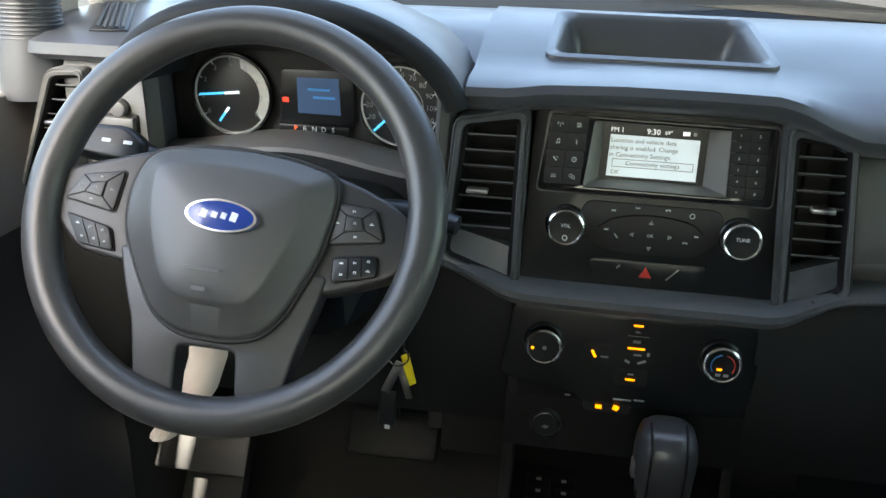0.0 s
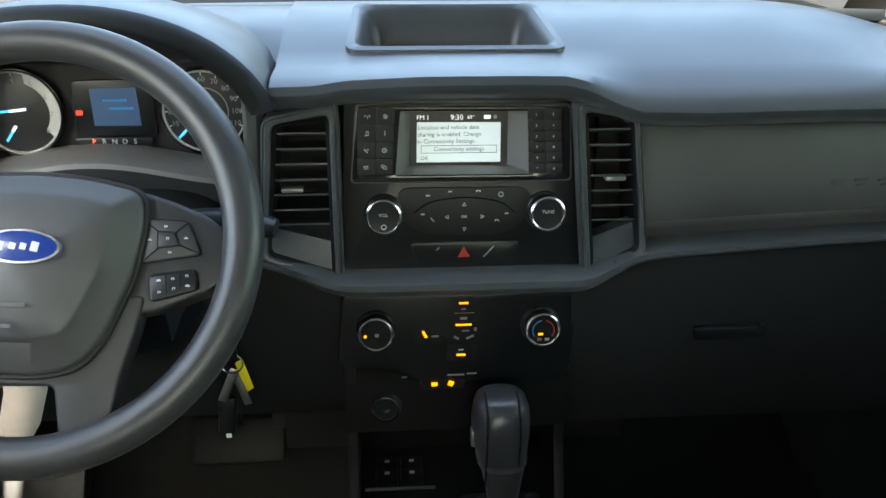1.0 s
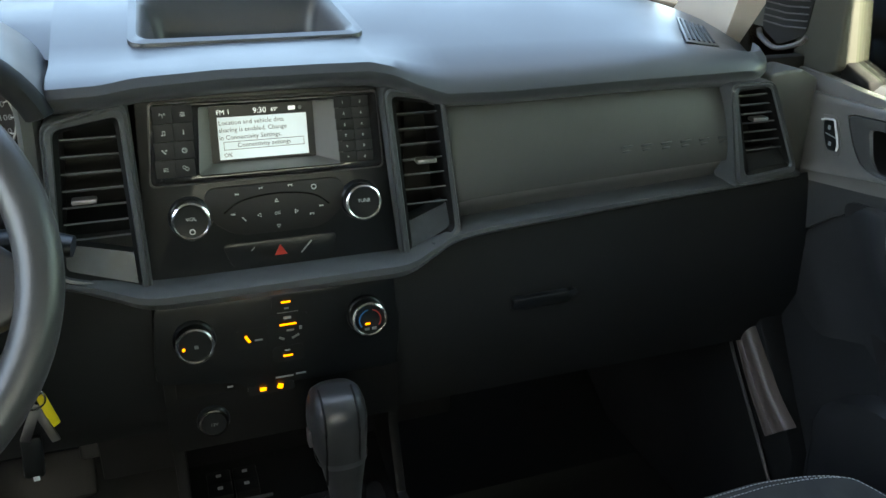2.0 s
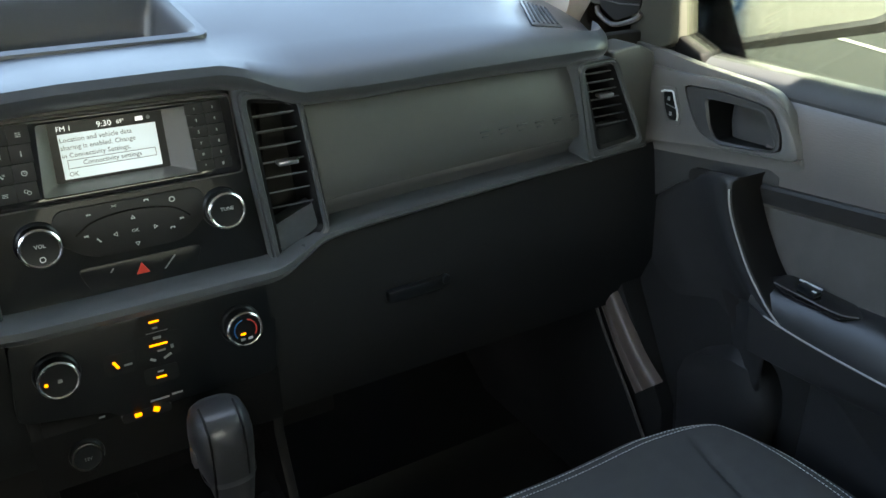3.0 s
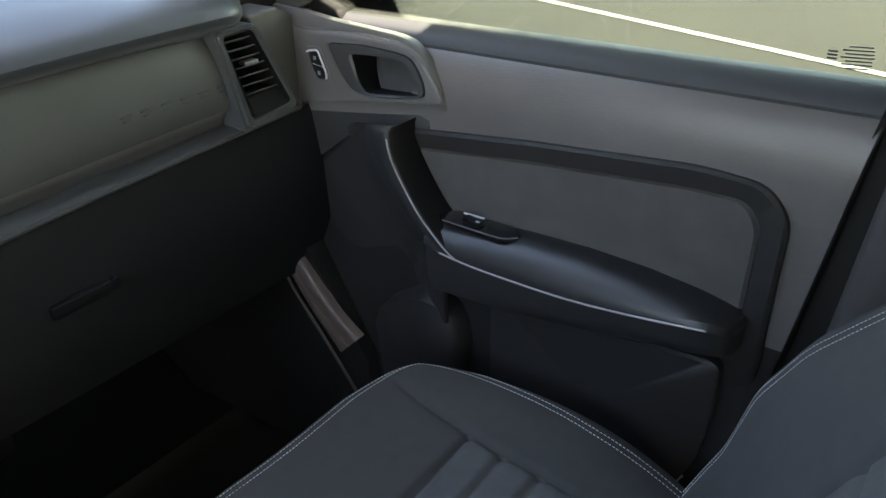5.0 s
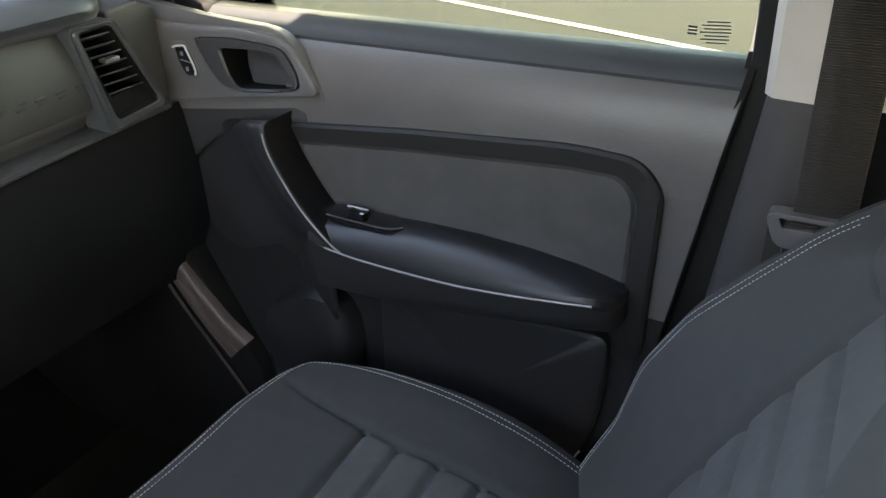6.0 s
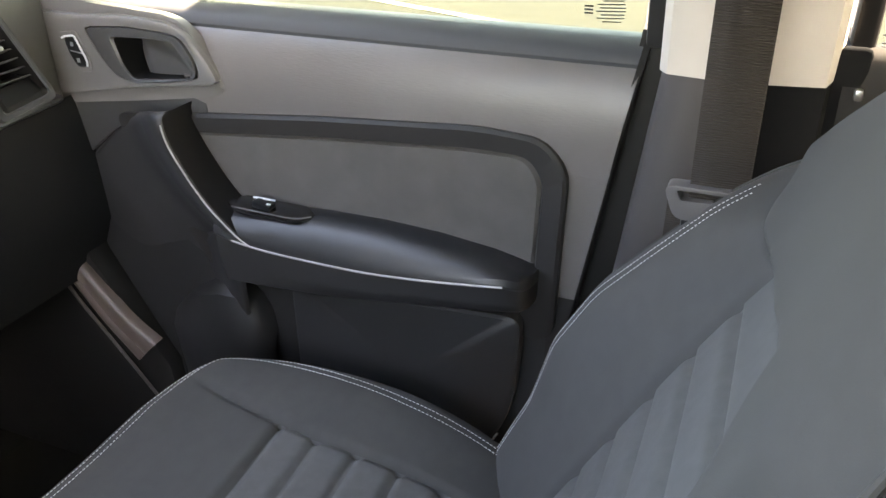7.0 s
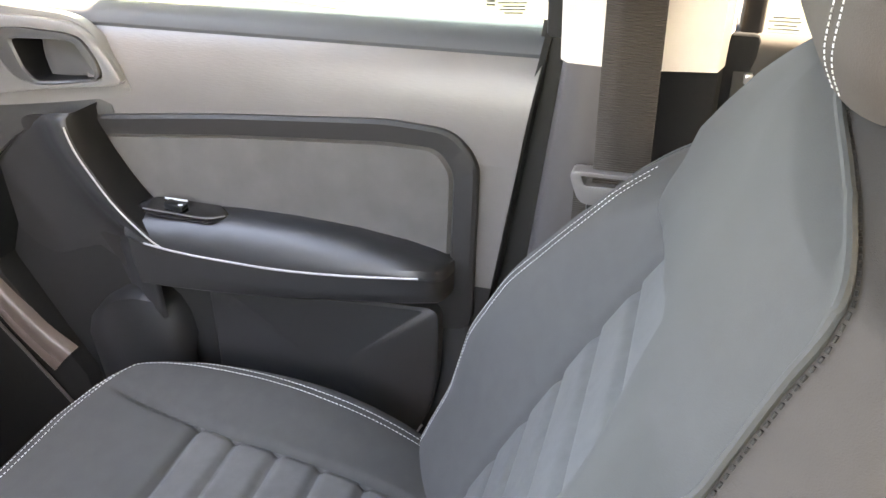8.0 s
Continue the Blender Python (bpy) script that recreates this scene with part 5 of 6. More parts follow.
keys = thing("car_keys", (-0.26, 0.685, 0.45), "bunch of metal keys with a yellow tag hanging from the ignition", "keys")
part("key_bow", box((-0.258, 0.672, 0.560), (0.020, 0.004, 0.026), 0.003, (0, 0, 20)), M_BLACK, keys)
part("key_ring", tube([(-0.256 + 0.012 * math.cos(a), 0.676, 0.541 + 0.012 * math.sin(a)) for a in np.linspace(0, 2 * math.pi, 25)[:-1]], 0.0011, 6, True, up=(0, 1, 0)), M_CHROME, keys)
part("tag", box((-0.2445, 0.682, 0.522), (0.0095, 0.002, 0.042), 0.0008, (0, -14, 35)), M_YELLOW, keys, "yellow plastic tag")
part("key", box((-0.262, 0.678, 0.513), (0.010, 0.003, 0.042), 0.001, (0, 24, 10)), M_SATIN, keys, "bright metal key")
part("key", box((-0.249, 0.680, 0.508), (0.009, 0.003, 0.044), 0.001, (0, -18, -12)), M_SATIN, keys, "bright metal key")
part("fob", box((-0.268, 0.684, 0.470), (0.020, 0.010, 0.050), 0.004, (0, 5, 0)), M_BLACK, keys)
part("fob_mark", box((-0.268, 0.6785, 0.446), (0.006, 0.001, 0.005), 0), M_ICON, keys, "", False)

# ---- pedals ----
rest_plate = thing("footrest", (-0.61, 0.90, 0.18), "dark plastic footrest beside the driver's pedals", "footrest")
part("plate", box((-0.61, 0.90, 0.215), (0.15, 0.012, 0.075), 0.006, (-35, 0, 0)), M_DOORLOW, rest_plate)
part("bracket", box((-0.61, 0.94, 0.13), (0.10, 0.03, 0.15), 0.004, (-35, 0, 0)), M_MATTE, rest_plate)
brake = thing("brake_pedal", (-0.36, 1.05, 0.10), "wide black rubber brake pedal", "brake pedal")
part("pad", box((-0.335, 1.03, 0.190), (0.150, 0.018, 0.075), 0.008, (-35, 0, 0)), M_MATTE, brake)
part("arm", box((-0.335, 1.08, 0.36), (0.014, 0.020, 0.30), 0.004, (-18, 0, 0)), M_BLACK, brake)
gas = thing("gas_pedal", (-0.235, 1.08, 0.08), "tall black accelerator pedal", "gas pedal")
part("pad", box((-0.243, 0.99, 0.30), (0.052, 0.014, 0.10), 0.005, (-28, 0, 0)), M_MATTE, gas)
part("arm", box((-0.243, 1.08, 0.44), (0.012, 0.016, 0.24), 0.004, (-25, 0, 0)), M_BLACK, gas)
rest = thing("floor_mat", (-0.35, 0.75, 0.06), "ribbed black rubber floor mat", "floor mat")
part("mat_base", prism([(x, y, 0.055) for x, y in rounded([(-0.62, 0.30), (-0.16, 0.30), (-0.16, 0.98), (-0.62, 0.98)], 0.05)], (0, 0, 0.008), 0.002), M_MAT, rest)
for k in range(14):
    part("rib", box((-0.39, 0.40 + k * 0.038, 0.065), (0.36, 0.010, 0.006), 0.002), M_MAT, rest)

# ---- passenger door ----
door = thing("front_door", (0.72, 0.35, 0.10), "front passenger door with grey plastic and cloth trim", "car door")
def rear_y(z):
    return 0.004 + (0.782 - z) * 0.17


def door_rows(levels, y_front=0.80, n=26):
    rws = []
    for x, z in levels:
        rws.append([(x, y_front + (rear_y(z) - y_front) * k / n, z) for k in range(n + 1)])
    return rws


def cut_out(bm, inside):
    """Takes away the faces whose middle lies inside."""
    bmesh.ops.delete(bm, geom=[f for f in bm.faces if inside(f.calc_center_median())], context="FACES")
    return bm


def by_angle(poly, c, n=56):
    """The outline met by n even rays from c."""
    out = []
    for k in range(n):
        a = 2 * math.pi * k / n
        d = Vector((math.cos(a), math.sin(a)))
        best = 0.0
        for p, q in zip(poly, poly[1:] + poly[:1]):
            e, o = Vector(q) - Vector(p), Vector(p) - Vector(c)
            det = d.x * -e.y + e.x * d.y
            if abs(det) < 1e-12:
                continue
            t, s = (o.x * -e.y + e.x * o.y) / det, (d.x * o.y - d.y * o.x) / det
            if t > best and -1e-6 <= s <= 1 + 1e-6:
                best = t
        out.append((c[0] + d.x * best, c[1] + d.y * best))
    return out


part("upper_panel", cut_out(loft(door_rows([(0.716, 0.772), (0.706, 0.769), (0.6995, 0.761), (0.6935, 0.748), (0.689, 0.733), (0.686, 0.718), (0.685, 0.704), (0.684, 0.69), (0.688, 0.655)], n=40)), lambda c: 0.518 < c.y < 0.640 and 0.69 < c.z < 0.747), M_DOORUP, door, "grained warm grey upper door panel")
rows = []
for x, z in ((0.6935, 0.664), (0.6905, 0.64), (0.690, 0.55), (0.684, 0.45), (0.676, 0.36), (0.672, 0.28), (0.675, 0.22), (0.70, 0.12)):
    rows.append([(x, 0.80 + (0.078 - 0.80) * k / 24, z) for k in range(25)])
part("lower_panel", loft(rows), M_DOORLOW, door, "black grained lower door panel")
rows = []
for x, z in ((0.6890, 0.515), (0.6885, 0.508), (0.688, 0.50), (0.684, 0.40), (0.678, 0.30), (0.680, 0.20)):
    rows.append([(x, 0.094 + (rear_y(z) - 0.094) * k / 4, z) for k in range(5)])
part("rear_upright", loft(rows), M_BAND, door, "dark rear border of the door panel")
rows = []
for x, z in ((0.742, 0.790), (0.732, 0.7905), (0.721, 0.7885), (0.711, 0.7835), (0.7045, 0.777), (0.7015, 0.769), (0.7035, 0.763), (0.712, 0.760)):
    rows.append([(x, 0.80 + (rear_y(z) + 0.004 - 0.80) * k / 26, z) for k in range(27)])
part("window_sill", loft(rows), M_SILL, door, "dark rubber-edged window sill")
part("rear_edge", loft([[(x + 0.28 * max(0.0, z - 0.735), rear_y(z) + dy, z) for z in np.linspace(0.80, 0.12, 12)] for x, dy in ((0.690, 0.004), (0.693, -0.002), (0.72, -0.004), (0.76, -0.004))]), M_MATTE, door)
part("outer_skin", box((0.79, 0.34, 0.385), (0.02, 0.92, 0.75), 0.008), M_BODY, door, "blue painted outer skin")

def dp(poly, x):
    return [(x, y, z) for y, z in poly]


def scaled(poly, c, f):
    return [(c[0] + (y - c[0]) * f, c[1] + (z - c[1]) * f) for y, z in poly]


# handle bezel: a base with a ledge under it, a domed face, a dark seam round the pull, and the lever in its cup
HCEN = (0.565, 0.732)
base_o = by_angle(rounded([(0.800, 0.798), (0.726, 0.7955), (0.637, 0.7855), (0.546, 0.7805), (0.5205, 0.7750), (0.500, 0.757), (0.484, 0.7285), (0.4660, 0.6985), (0.487, 0.6890), (0.597, 0.6725), (0.739, 0.6538), (0.800, 0.645)], 0.010, 5), HCEN, 112)
face_o = by_angle(rounded([(0.790, 0.7755), (0.671, 0.7725), (0.594, 0.7765), (0.527, 0.7722), (0.5023, 0.7584), (0.4824, 0.7308), (0.4720, 0.7100), (0.482, 0.7050), (0.601, 0.6902), (0.727, 0.6691), (0.790, 0.658)], 0.014, 6), HCEN, 112)
hp = by_angle(rounded([(0.6535, 0.7590), (0.592, 0.7632), (0.538, 0.7610), (0.517, 0.7570), (0.5012, 0.7321), (0.4985, 0.7120), (0.5374, 0.7053), (0.588, 0.6990), (0.6166, 0.7034), (0.634, 0.7229)], 0.010, 5), HCEN, 112)
hh = by_angle(rounded([(0.6150, 0.7500), (0.560, 0.7522), (0.529, 0.7520), (0.5065, 0.7197), (0.5105, 0.7110), (0.5915, 0.7027), (0.6046, 0.7153)], 0.007, 5), HCEN, 112)
seam = scaled(hp, HCEN, 1.034)
part("bezel_base", loft([dp(base_o, 0.696), dp(base_o, 0.6868), dp(scaled(base_o, HCEN, 0.992), 0.6842), dp([(a[0] * 0.4 + b[0] * 0.6, a[1] * 0.4 + b[1] * 0.6) for a, b in zip(base_o, face_o)], 0.6825), dp(face_o, 0.6828)], True), M_BEZEL, door, "grey base and ledge of the handle bezel")
part("handle_bezel", loft([dp(scaled(face_o, HCEN, 0.994), 0.688), dp(scaled(face_o, HCEN, 0.994), 0.6795), dp(scaled(face_o, HCEN, 0.982), 0.6768), dp([(a[0] * 0.7 + b[0] * 0.3, a[1] * 0.7 + b[1] * 0.3) for a, b in zip(face_o, seam)], 0.6752), dp([(a[0] * 0.12 + b[0] * 0.88, a[1] * 0.12 + b[1] * 0.88) for a, b in zip(face_o, seam)], 0.6752), dp(seam, 0.6762), dp(seam, 0.6860)], True), M_BEZEL, door, "satin grey bezel round the inner handle")
part("bezel_seam", ring(dp(scaled(hp, HCEN, 1.04), 0.683), dp(scaled(hp, HCEN, 0.97), 0.683), (0.004, 0, 0)), M_VOID, door, "dark seam round the door pull", False)
part("handle_surround", loft([dp(hp, 0.684), dp(hp, 0.6762), dp(scaled(hp, HCEN, 0.985), 0.6745), dp([(a[0] * 0.35 + b[0] * 0.65, a[1] * 0.35 + b[1] * 0.65) for a, b in zip(hp, hh)], 0.6760), dp([(a[0] * 0.1 + b[0] * 0.9, a[1] * 0.1 + b[1] * 0.9) for a, b in zip(hp, hh)], 0.6752), dp(hh, 0.6775)], True), M_PULL, door, "dark surround of the door pull")
part("handle_cup", loft([dp(hh, 0.6775), dp(scaled(hh, HCEN, 0.97), 0.700), dp(scaled(hh, HCEN, 0.90), 0.716), dp(scaled(hh, HCEN, 0.001), 0.718)], True), M_VOID, door, "black hollow cup behind the lever")
HTOP, HBOT = [(0.507, 0.721), (0.529, 0.7505), (0.56, 0.7505), (0.614, 0.7488)], [(0.507, 0.7190), (0.511, 0.7125), (0.5915, 0.7045), (0.6046, 0.7165)]
rows = []
for y, x in ((0.601, 0.7125), (0.596, 0.7040), (0.588, 0.6965), (0.577, 0.6915), (0.563, 0.6880), (0.547, 0.6855), (0.532, 0.6840), (0.520, 0.6828), (0.5115, 0.6822)):
    zt, zb = interp(y, HTOP), interp(y, HBOT)
    rows.append([(x + 0.010, y, zt)] + [(x + 0.0035 * (2 * k / 6 - 1) ** 2, y, zt + (zb - zt) * k / 6) for k in range(7)] + [(x + 0.010, y, zb)])
part("inner_handle", loft(rows), M_PULL, door, "dark lever handle")
lk = rounded([(0.6880, 0.7450), (0.6680, 0.7480), (0.6560, 0.7195), (0.6575, 0.7105), (0.6735, 0.7080), (0.6825, 0.725)], 0.004, 4)
lkc = (0.672, 0.728)
part("lock_plate", loft([dp(scaled(lk, lkc, 1.32), 0.677), dp(scaled(lk, lkc, 1.28), 0.6742), dp(scaled(lk, lkc, 1.08), 0.6748)], True), M_BEZEL, door, "recessed plate round the lock switch")
part("lock_switch", loft([dp(scaled(lk, lkc, 1.06), 0.6775), dp(scaled(lk, lkc, 0.90), 0.6735), dp(scaled(lk, lkc, 0.80), 0.6725), dp(scaled(lk, lkc, 0.01), 0.6728)], True), M_BLACK, door, "black lock switch")
# chrome rim in flat white: its shine is put into the colour
part("lock_rim", tube([(0.6725, y, z) for y, z in ((0.6885, 0.7440), (0.6835, 0.7462), (0.6710, 0.7480), (0.6680, 0.7470), (0.6650, 0.7400), (0.6580, 0.7240), (0.6562, 0.7180), (0.6570, 0.7120))], 0.0013, 8, up=(1, 0, 0)), M_ICON, door, "chrome edge of the lock switch, its shine painted white")
part("lock_split", box((0.6722, 0.670, 0.7285), (0.0008, 0.017, 0.0014), 0.0002, (8, 0, 0)), M_SATIN, door, "", False)
for y, z in ((0.6745, 0.7375), (0.6690, 0.7185)):
    part("lock_mark", box((0.6722, y, z), (0.0006, 0.0045, 0.0052), 0.0004), M_ICON_DIM, door, "", False)

fp = [(0.80, 0.6465), (0.739, 0.6555), (0.597, 0.6740), (0.515, 0.6860), (0.500, 0.6800), (0.50, 0.662), (0.56, 0.662), (0.612, 0.645), (0.651, 0.627), (0.698, 0.591), (0.776, 0.529), (0.80, 0.510)]
part("front_panel", prism(dp(fp, 0.6845), (0.008, 0, 0), 0.001), M_PULL, door, "grey front part of the door panel under the bezel")
rows = []
for x, z in ((0.6885, 0.662), (0.6885, 0.60), (0.6880, 0.51)):
    rows.append([(x, 0.094 + (rear_y(z) - 0.094) * k / 4, z) for k in range(5)])
part("rear_border", loft(rows), M_DOORUP, door, "grained grey rear border of the door panel")
# dark band round the insert, and the insert
ins = rounded([(0.536, 0.640), (0.350, 0.658), (0.164, 0.670), (0.108, 0.669), (0.092, 0.645), (0.098, 0.50), (0.452, 0.50)], 0.014, 5)
band = rounded([(0.640, 0.655), (0.350, 0.684), (0.160, 0.697), (0.090, 0.692), (0.064, 0.660), (0.070, 0.455), (0.520, 0.455)], 0.024, 5)
part("trim_band", loft([dp(band, 0.692), dp(band, 0.679), dp([(i[0] + (b[0] - i[0]) * 0.85, i[1] + (b[1] - i[1]) * 0.85) for i, b in zip(ins, band)], 0.6765), dp([(i[0] + (b[0] - i[0]) * 0.1, i[1] + (b[1] - i[1]) * 0.1) for i, b in zip(ins, band)], 0.680), dp(ins, 0.6865)], True), M_BAND, door, "dark moulded band framing the cloth insert")
part("cloth_insert", loft([dp(ins, 0.6865), [(0.6822, 0.32 + (y - 0.32) * 0.985, 0.585 + (z - 0.585) * 0.97) for y, z in ins], [(0.6808, 0.32 + (y - 0.32) * 0.6, 0.585 + (z - 0.585) * 0.6) for y, z in ins], [(0.6808, 0.32 + (y - 0.32) * 0.0005, 0.585 + (z - 0.585) * 0.0005) for y, z in ins]], True), M_INSERT, door, "brown-grey woven cloth insert")

# armrest and pull strap
ARM = [(0.470, 0.560, 0.545, 0.470), (0.445, 0.562, 0.538, 0.470), (0.400, 0.567, 0.533, 0.472), (0.340, 0.570, 0.531, 0.476), (0.270, 0.570, 0.531, 0.484), (0.200, 0.566, 0.536, 0.493), (0.140, 0.558, 0.543, 0.500), (0.112, 0.5515, 0.5465, 0.5045), (0.100, 0.5480, 0.5445, 0.505), (0.094, 0.5450, 0.5420, 0.506), (0.0905, 0.541, 0.5385, 0.507), (0.0885, 0.536, 0.534, 0.509)]
def arm_section(y, zt, zl, zb, s=1.0):
    xf = 0.690 - (0.690 - 0.626) * s
    return [(0.700, y, zt), (0.680, y, zt + 0.002), (xf + 0.028, y, zt + 0.004), (xf + 0.012, y, zl + 0.6 * (zt - zl) + 0.008), (xf + 0.002, y, zl + 0.008), (xf, y, zl), (xf + 0.003, y, zl - 0.004)]
sc = [1.0, 1.0, 1.0, 1.0, 1.0, 1.0, 1.0, 0.98, 0.93, 0.82, 0.60, 0.10]
part("armrest", loft([arm_section(a, b, c, d, s) for (a, b, c, d), s in zip(ARM, sc)]), M_ARM, door, "padded black vinyl armrest")
rows = []
for (a, b, c, d), s in zip(ARM, sc):
    xf = 0.690 - (0.690 - 0.628) * s
    rows.append([(xf + 0.002, a, c - 0.004), (xf + 0.004, a, 0.5 * (c + d)), (xf + 0.010, a, d + 0.006), (xf + 0.018, a, d), (0.70, a, d)])
part("armrest_side", loft(rows), M_DOORLOW, door, "dark side of the armrest")
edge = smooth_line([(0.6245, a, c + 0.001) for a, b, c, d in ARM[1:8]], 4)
# piping coloured pale to draw the highlight on the armrest's edge
part("armrest_piping", tube(edge, 0.0012, 6), M_EDGELIT, door, "thin piping line, paled as an edge highlight")
# pull grip: its rear edge runs down into the armrest's piping
GRIP = smooth_line([(0.638, 0.524, 0.6815), (0.629, 0.5235, 0.674), (0.628, 0.5165, 0.645), (0.628, 0.498, 0.611), (0.627, 0.476, 0.581), (0.626, 0.452, 0.5575), (0.626, 0.432, 0.5410), (0.628, 0.420, 0.5340)], 5)
SWELL = ((0.0030, -0.0015), (0.0006, 0.001), (0.0, 0.005), (0.0020, 0.014), (0.0075, 0.027), (0.0190, 0.044), (0.0330, 0.064), (0.0465, 0.090), (0.0540, 0.125), (0.0580, 0.17), (0.0600, 0.22), (0.0640, 0.28))
LOWER = smooth_line([(0.633, 0.440, 0.515), (0.642, 0.450, 0.47), (0.652, 0.455, 0.40), (0.664, 0.46, 0.30)], 4)
rows = [[(0.692, GRIP[0][1] + dy, 0.664 - 2.4 * dy * dy - 0.12 * max(0.0, dy)) for dx, dy in SWELL], [(0.662 + 0.5 * dx, GRIP[0][1] + dy, 0.676 - 2.4 * dy * dy - 0.12 * max(0.0, dy)) for dx, dy in SWELL]]
for p in list(GRIP) + list(LOWER):
    rows.append([(p[0] + dx, p[1] + dy, p[2] - (2.4 * dy * dy + 0.12 * max(0.0, dy)) * max(0.0, p[2] - 0.30) / 0.384) for dx, dy in SWELL])
part("grip_recess", loft([[(p[0] + dx, p[1] + dy, p[2]) for p in GRIP] for dx, dy in ((0.0025, -0.001), (0.010, -0.004), (0.052, -0.004))]), M_VOID, door, "black hollow behind the pull grip")
# pale tube paints the highlight along the grip's edge
part("grip_edge", tube([Vector((p[0] - 0.0006, p[1] - 0.0005, p[2])) for p in GRIP[6:]], 0.0011, 6), M_EDGELIT, door, "edge highlight of the pull grip, painted as a pale line")
part("pull_handle", loft(rows), M_DOORLOW, door, "broad curved black pull grip")
ws_p = rounded([(0.470, 0.0), (0.440, 0.012), (0.365, 0.014), (0.345, 0.0), (0.368, -0.022), (0.455, -0.024)], 0.006, 4)
part("window_switch_plate", prism([(0.655 - w, y, 0.5735 + 0.0005 * w) for y, w in ws_p], (0, 0, -0.008), 0.001), M_GLOSS, door, "glossy black window switch plate")
part("window_switch", box((0.655, 0.415, 0.577), (0.014, 0.024, 0.008), 0.002, (8, 0, 0)), M_BLACK, door, "black window switch")
part("switch_edge", box((0.6615, 0.418, 0.5815), (0.002, 0.030, 0.002), 0.0006), M_ICON, door, "bright switch edge")
part("plate_edge", tube(smooth_line([(0.6435, 0.452, 0.5742), (0.6405, 0.410, 0.5745), (0.6410, 0.367, 0.5742), (0.6520, 0.350, 0.5742)], 4), 0.0008, 6), M_GUIDE, door, "pale edge of the switch plate")
part("switch_mark", box((0.650, 0.405, 0.5815), (0.003, 0.005, 0.001), 0.0003), M_ICON, door, "", False)

# lower bulge with bottle holder
rows = []
for y, x, zt, zb in ((0.62, 0.684, 0.37, 0.25), (0.590, 0.668, 0.395, 0.20), (0.560, 0.657, 0.420, 0.16), (0.53, 0.650, 0.438, 0.14), (0.50, 0.646, 0.448, 0.14), (0.47, 0.645, 0.449, 0.14), (0.452, 0.648, 0.436, 0.14), (0.440, 0.655, 0.418, 0.14), (0.432, 0.668, 0.39, 0.14)):
    rows.append([(0.70, y, zt), (x + 0.020, y, zt - 0.002), (x + 0.006, y, zt - 0.010), (x, y, zt - 0.03), (x + 0.004, y, zb + 0.05), (x + 0.02, y, zb)])
part("bottle_pocket", loft(rows), M_DOORLOW, door, "black moulded pocket bulge")
pk = rounded([(0.395, 0.474), (0.102, 0.488), (0.106, 0.39), (0.117, 0.338), (0.136, 0.301), (0.175, 0.289), (0.395, 0.255)], 0.018, 5)
part("pocket_panel", loft([dp(pk, 0.690), dp(pk, 0.664), [(0.661, 0.24 + (y - 0.24) * 0.97, 0.38 + (z - 0.38) * 0.97) for y, z in pk], [(0.660, 0.24 + (y - 0.24) * 0.0005, 0.38 + (z - 0.38) * 0.0005) for y, z in pk]], True), M_DOORLOW, door, "black lower map pocket panel")
# pale tube paints the highlight along the pocket's lower edge
part("pocket_lip", tube(smooth_line([(0.659, 0.250, 0.276), (0.659, 0.178, 0.2885), (0.659, 0.139, 0.300), (0.660, 0.124, 0.322)], 5), 0.0013, 6), M_EDGELIT, door, "highlight on the map pocket's lower edge, a pale line")
glass_pts = [(0.722, 0.80, 0.785), (0.722, 0.012, 0.785), (0.66, -0.02, 1.31), (0.655, 0.50, 1.31), (0.69, 0.78, 1.02)]
gl = part("window_glass", prism(glass_pts, (0.004, 0, 0)), M_GLASS, door, "lightly tinted side window glass", False)
gl.visible_shadow = False
for k in range(7):
    part("glass_mark", box((0.7160, 0.041 + 0.0015 * (k % 2), 0.8225 - k * 0.0032), (0.0006, (0.020, 0.026, 0.024, 0.028, 0.022, 0.026, 0.018)[k], 0.0012), 0, (-3, 0, 0)), M_SILL, door, "", False)
for k in range(3):
    part("glass_mark", box((0.7160, 0.0635, 0.8165 - k * 0.0032), (0.0006, 0.0085, 0.0018), 0), M_SILL, door, "", False)
part("window_frame", prism([(0.702, 0.006, 0.785), (0.775, 0.006, 0.785), (0.715, 0.006, 1.345), (0.628, 0.006, 1.345)], (0, -0.042, 0), 0.005), M_MATTE, door, "black window frame upright")
sail = [(0.872, 0.805), (0.835, 0.780), (0.800, 0.771), (0.735, 0.785), (0.699, 0.802), (0.702, 0.88), (0.714, 1.00), (0.790, 1.02), (0.872, 0.95)]
ms = part("mirror_sail", prism(dp(sail, 0.690), (0.035, 0, 0), 0.004, 3), M_SAIL, door, "olive-grey corner cover holding a small speaker")
part("sail_grille", prism(dp(rounded([(0.842, 0.832), (0.806, 0.815), (0.760, 0.834), (0.752, 0.90), (0.760, 0.96), (0.845, 0.95)], 0.010), 0.6885), (0.004, 0, 0), 0.001), M_MATTE, ms, "dark ribbed speaker grille")
for k in range(12):
    part("grille_rib", tube([(0.6883, 0.840, 0.842 + k * 0.0085), (0.6878, 0.800, 0.840 + k * 0.0085), (0.6883, 0.760, 0.843 + k * 0.0085)], 0.0011, 6), M_PILLAR, ms)
part("grille_cup", tube(smooth_line([(0.6880, 0.846, 0.831), (0.6865, 0.838, 0.821), (0.6855, 0.806, 0.8115), (0.6865, 0.766, 0.823), (0.6880, 0.756, 0.833)], 5), 0.0042, 10, flat=0.8), M_GUIDE, ms, "pale grey cup under the speaker grille")
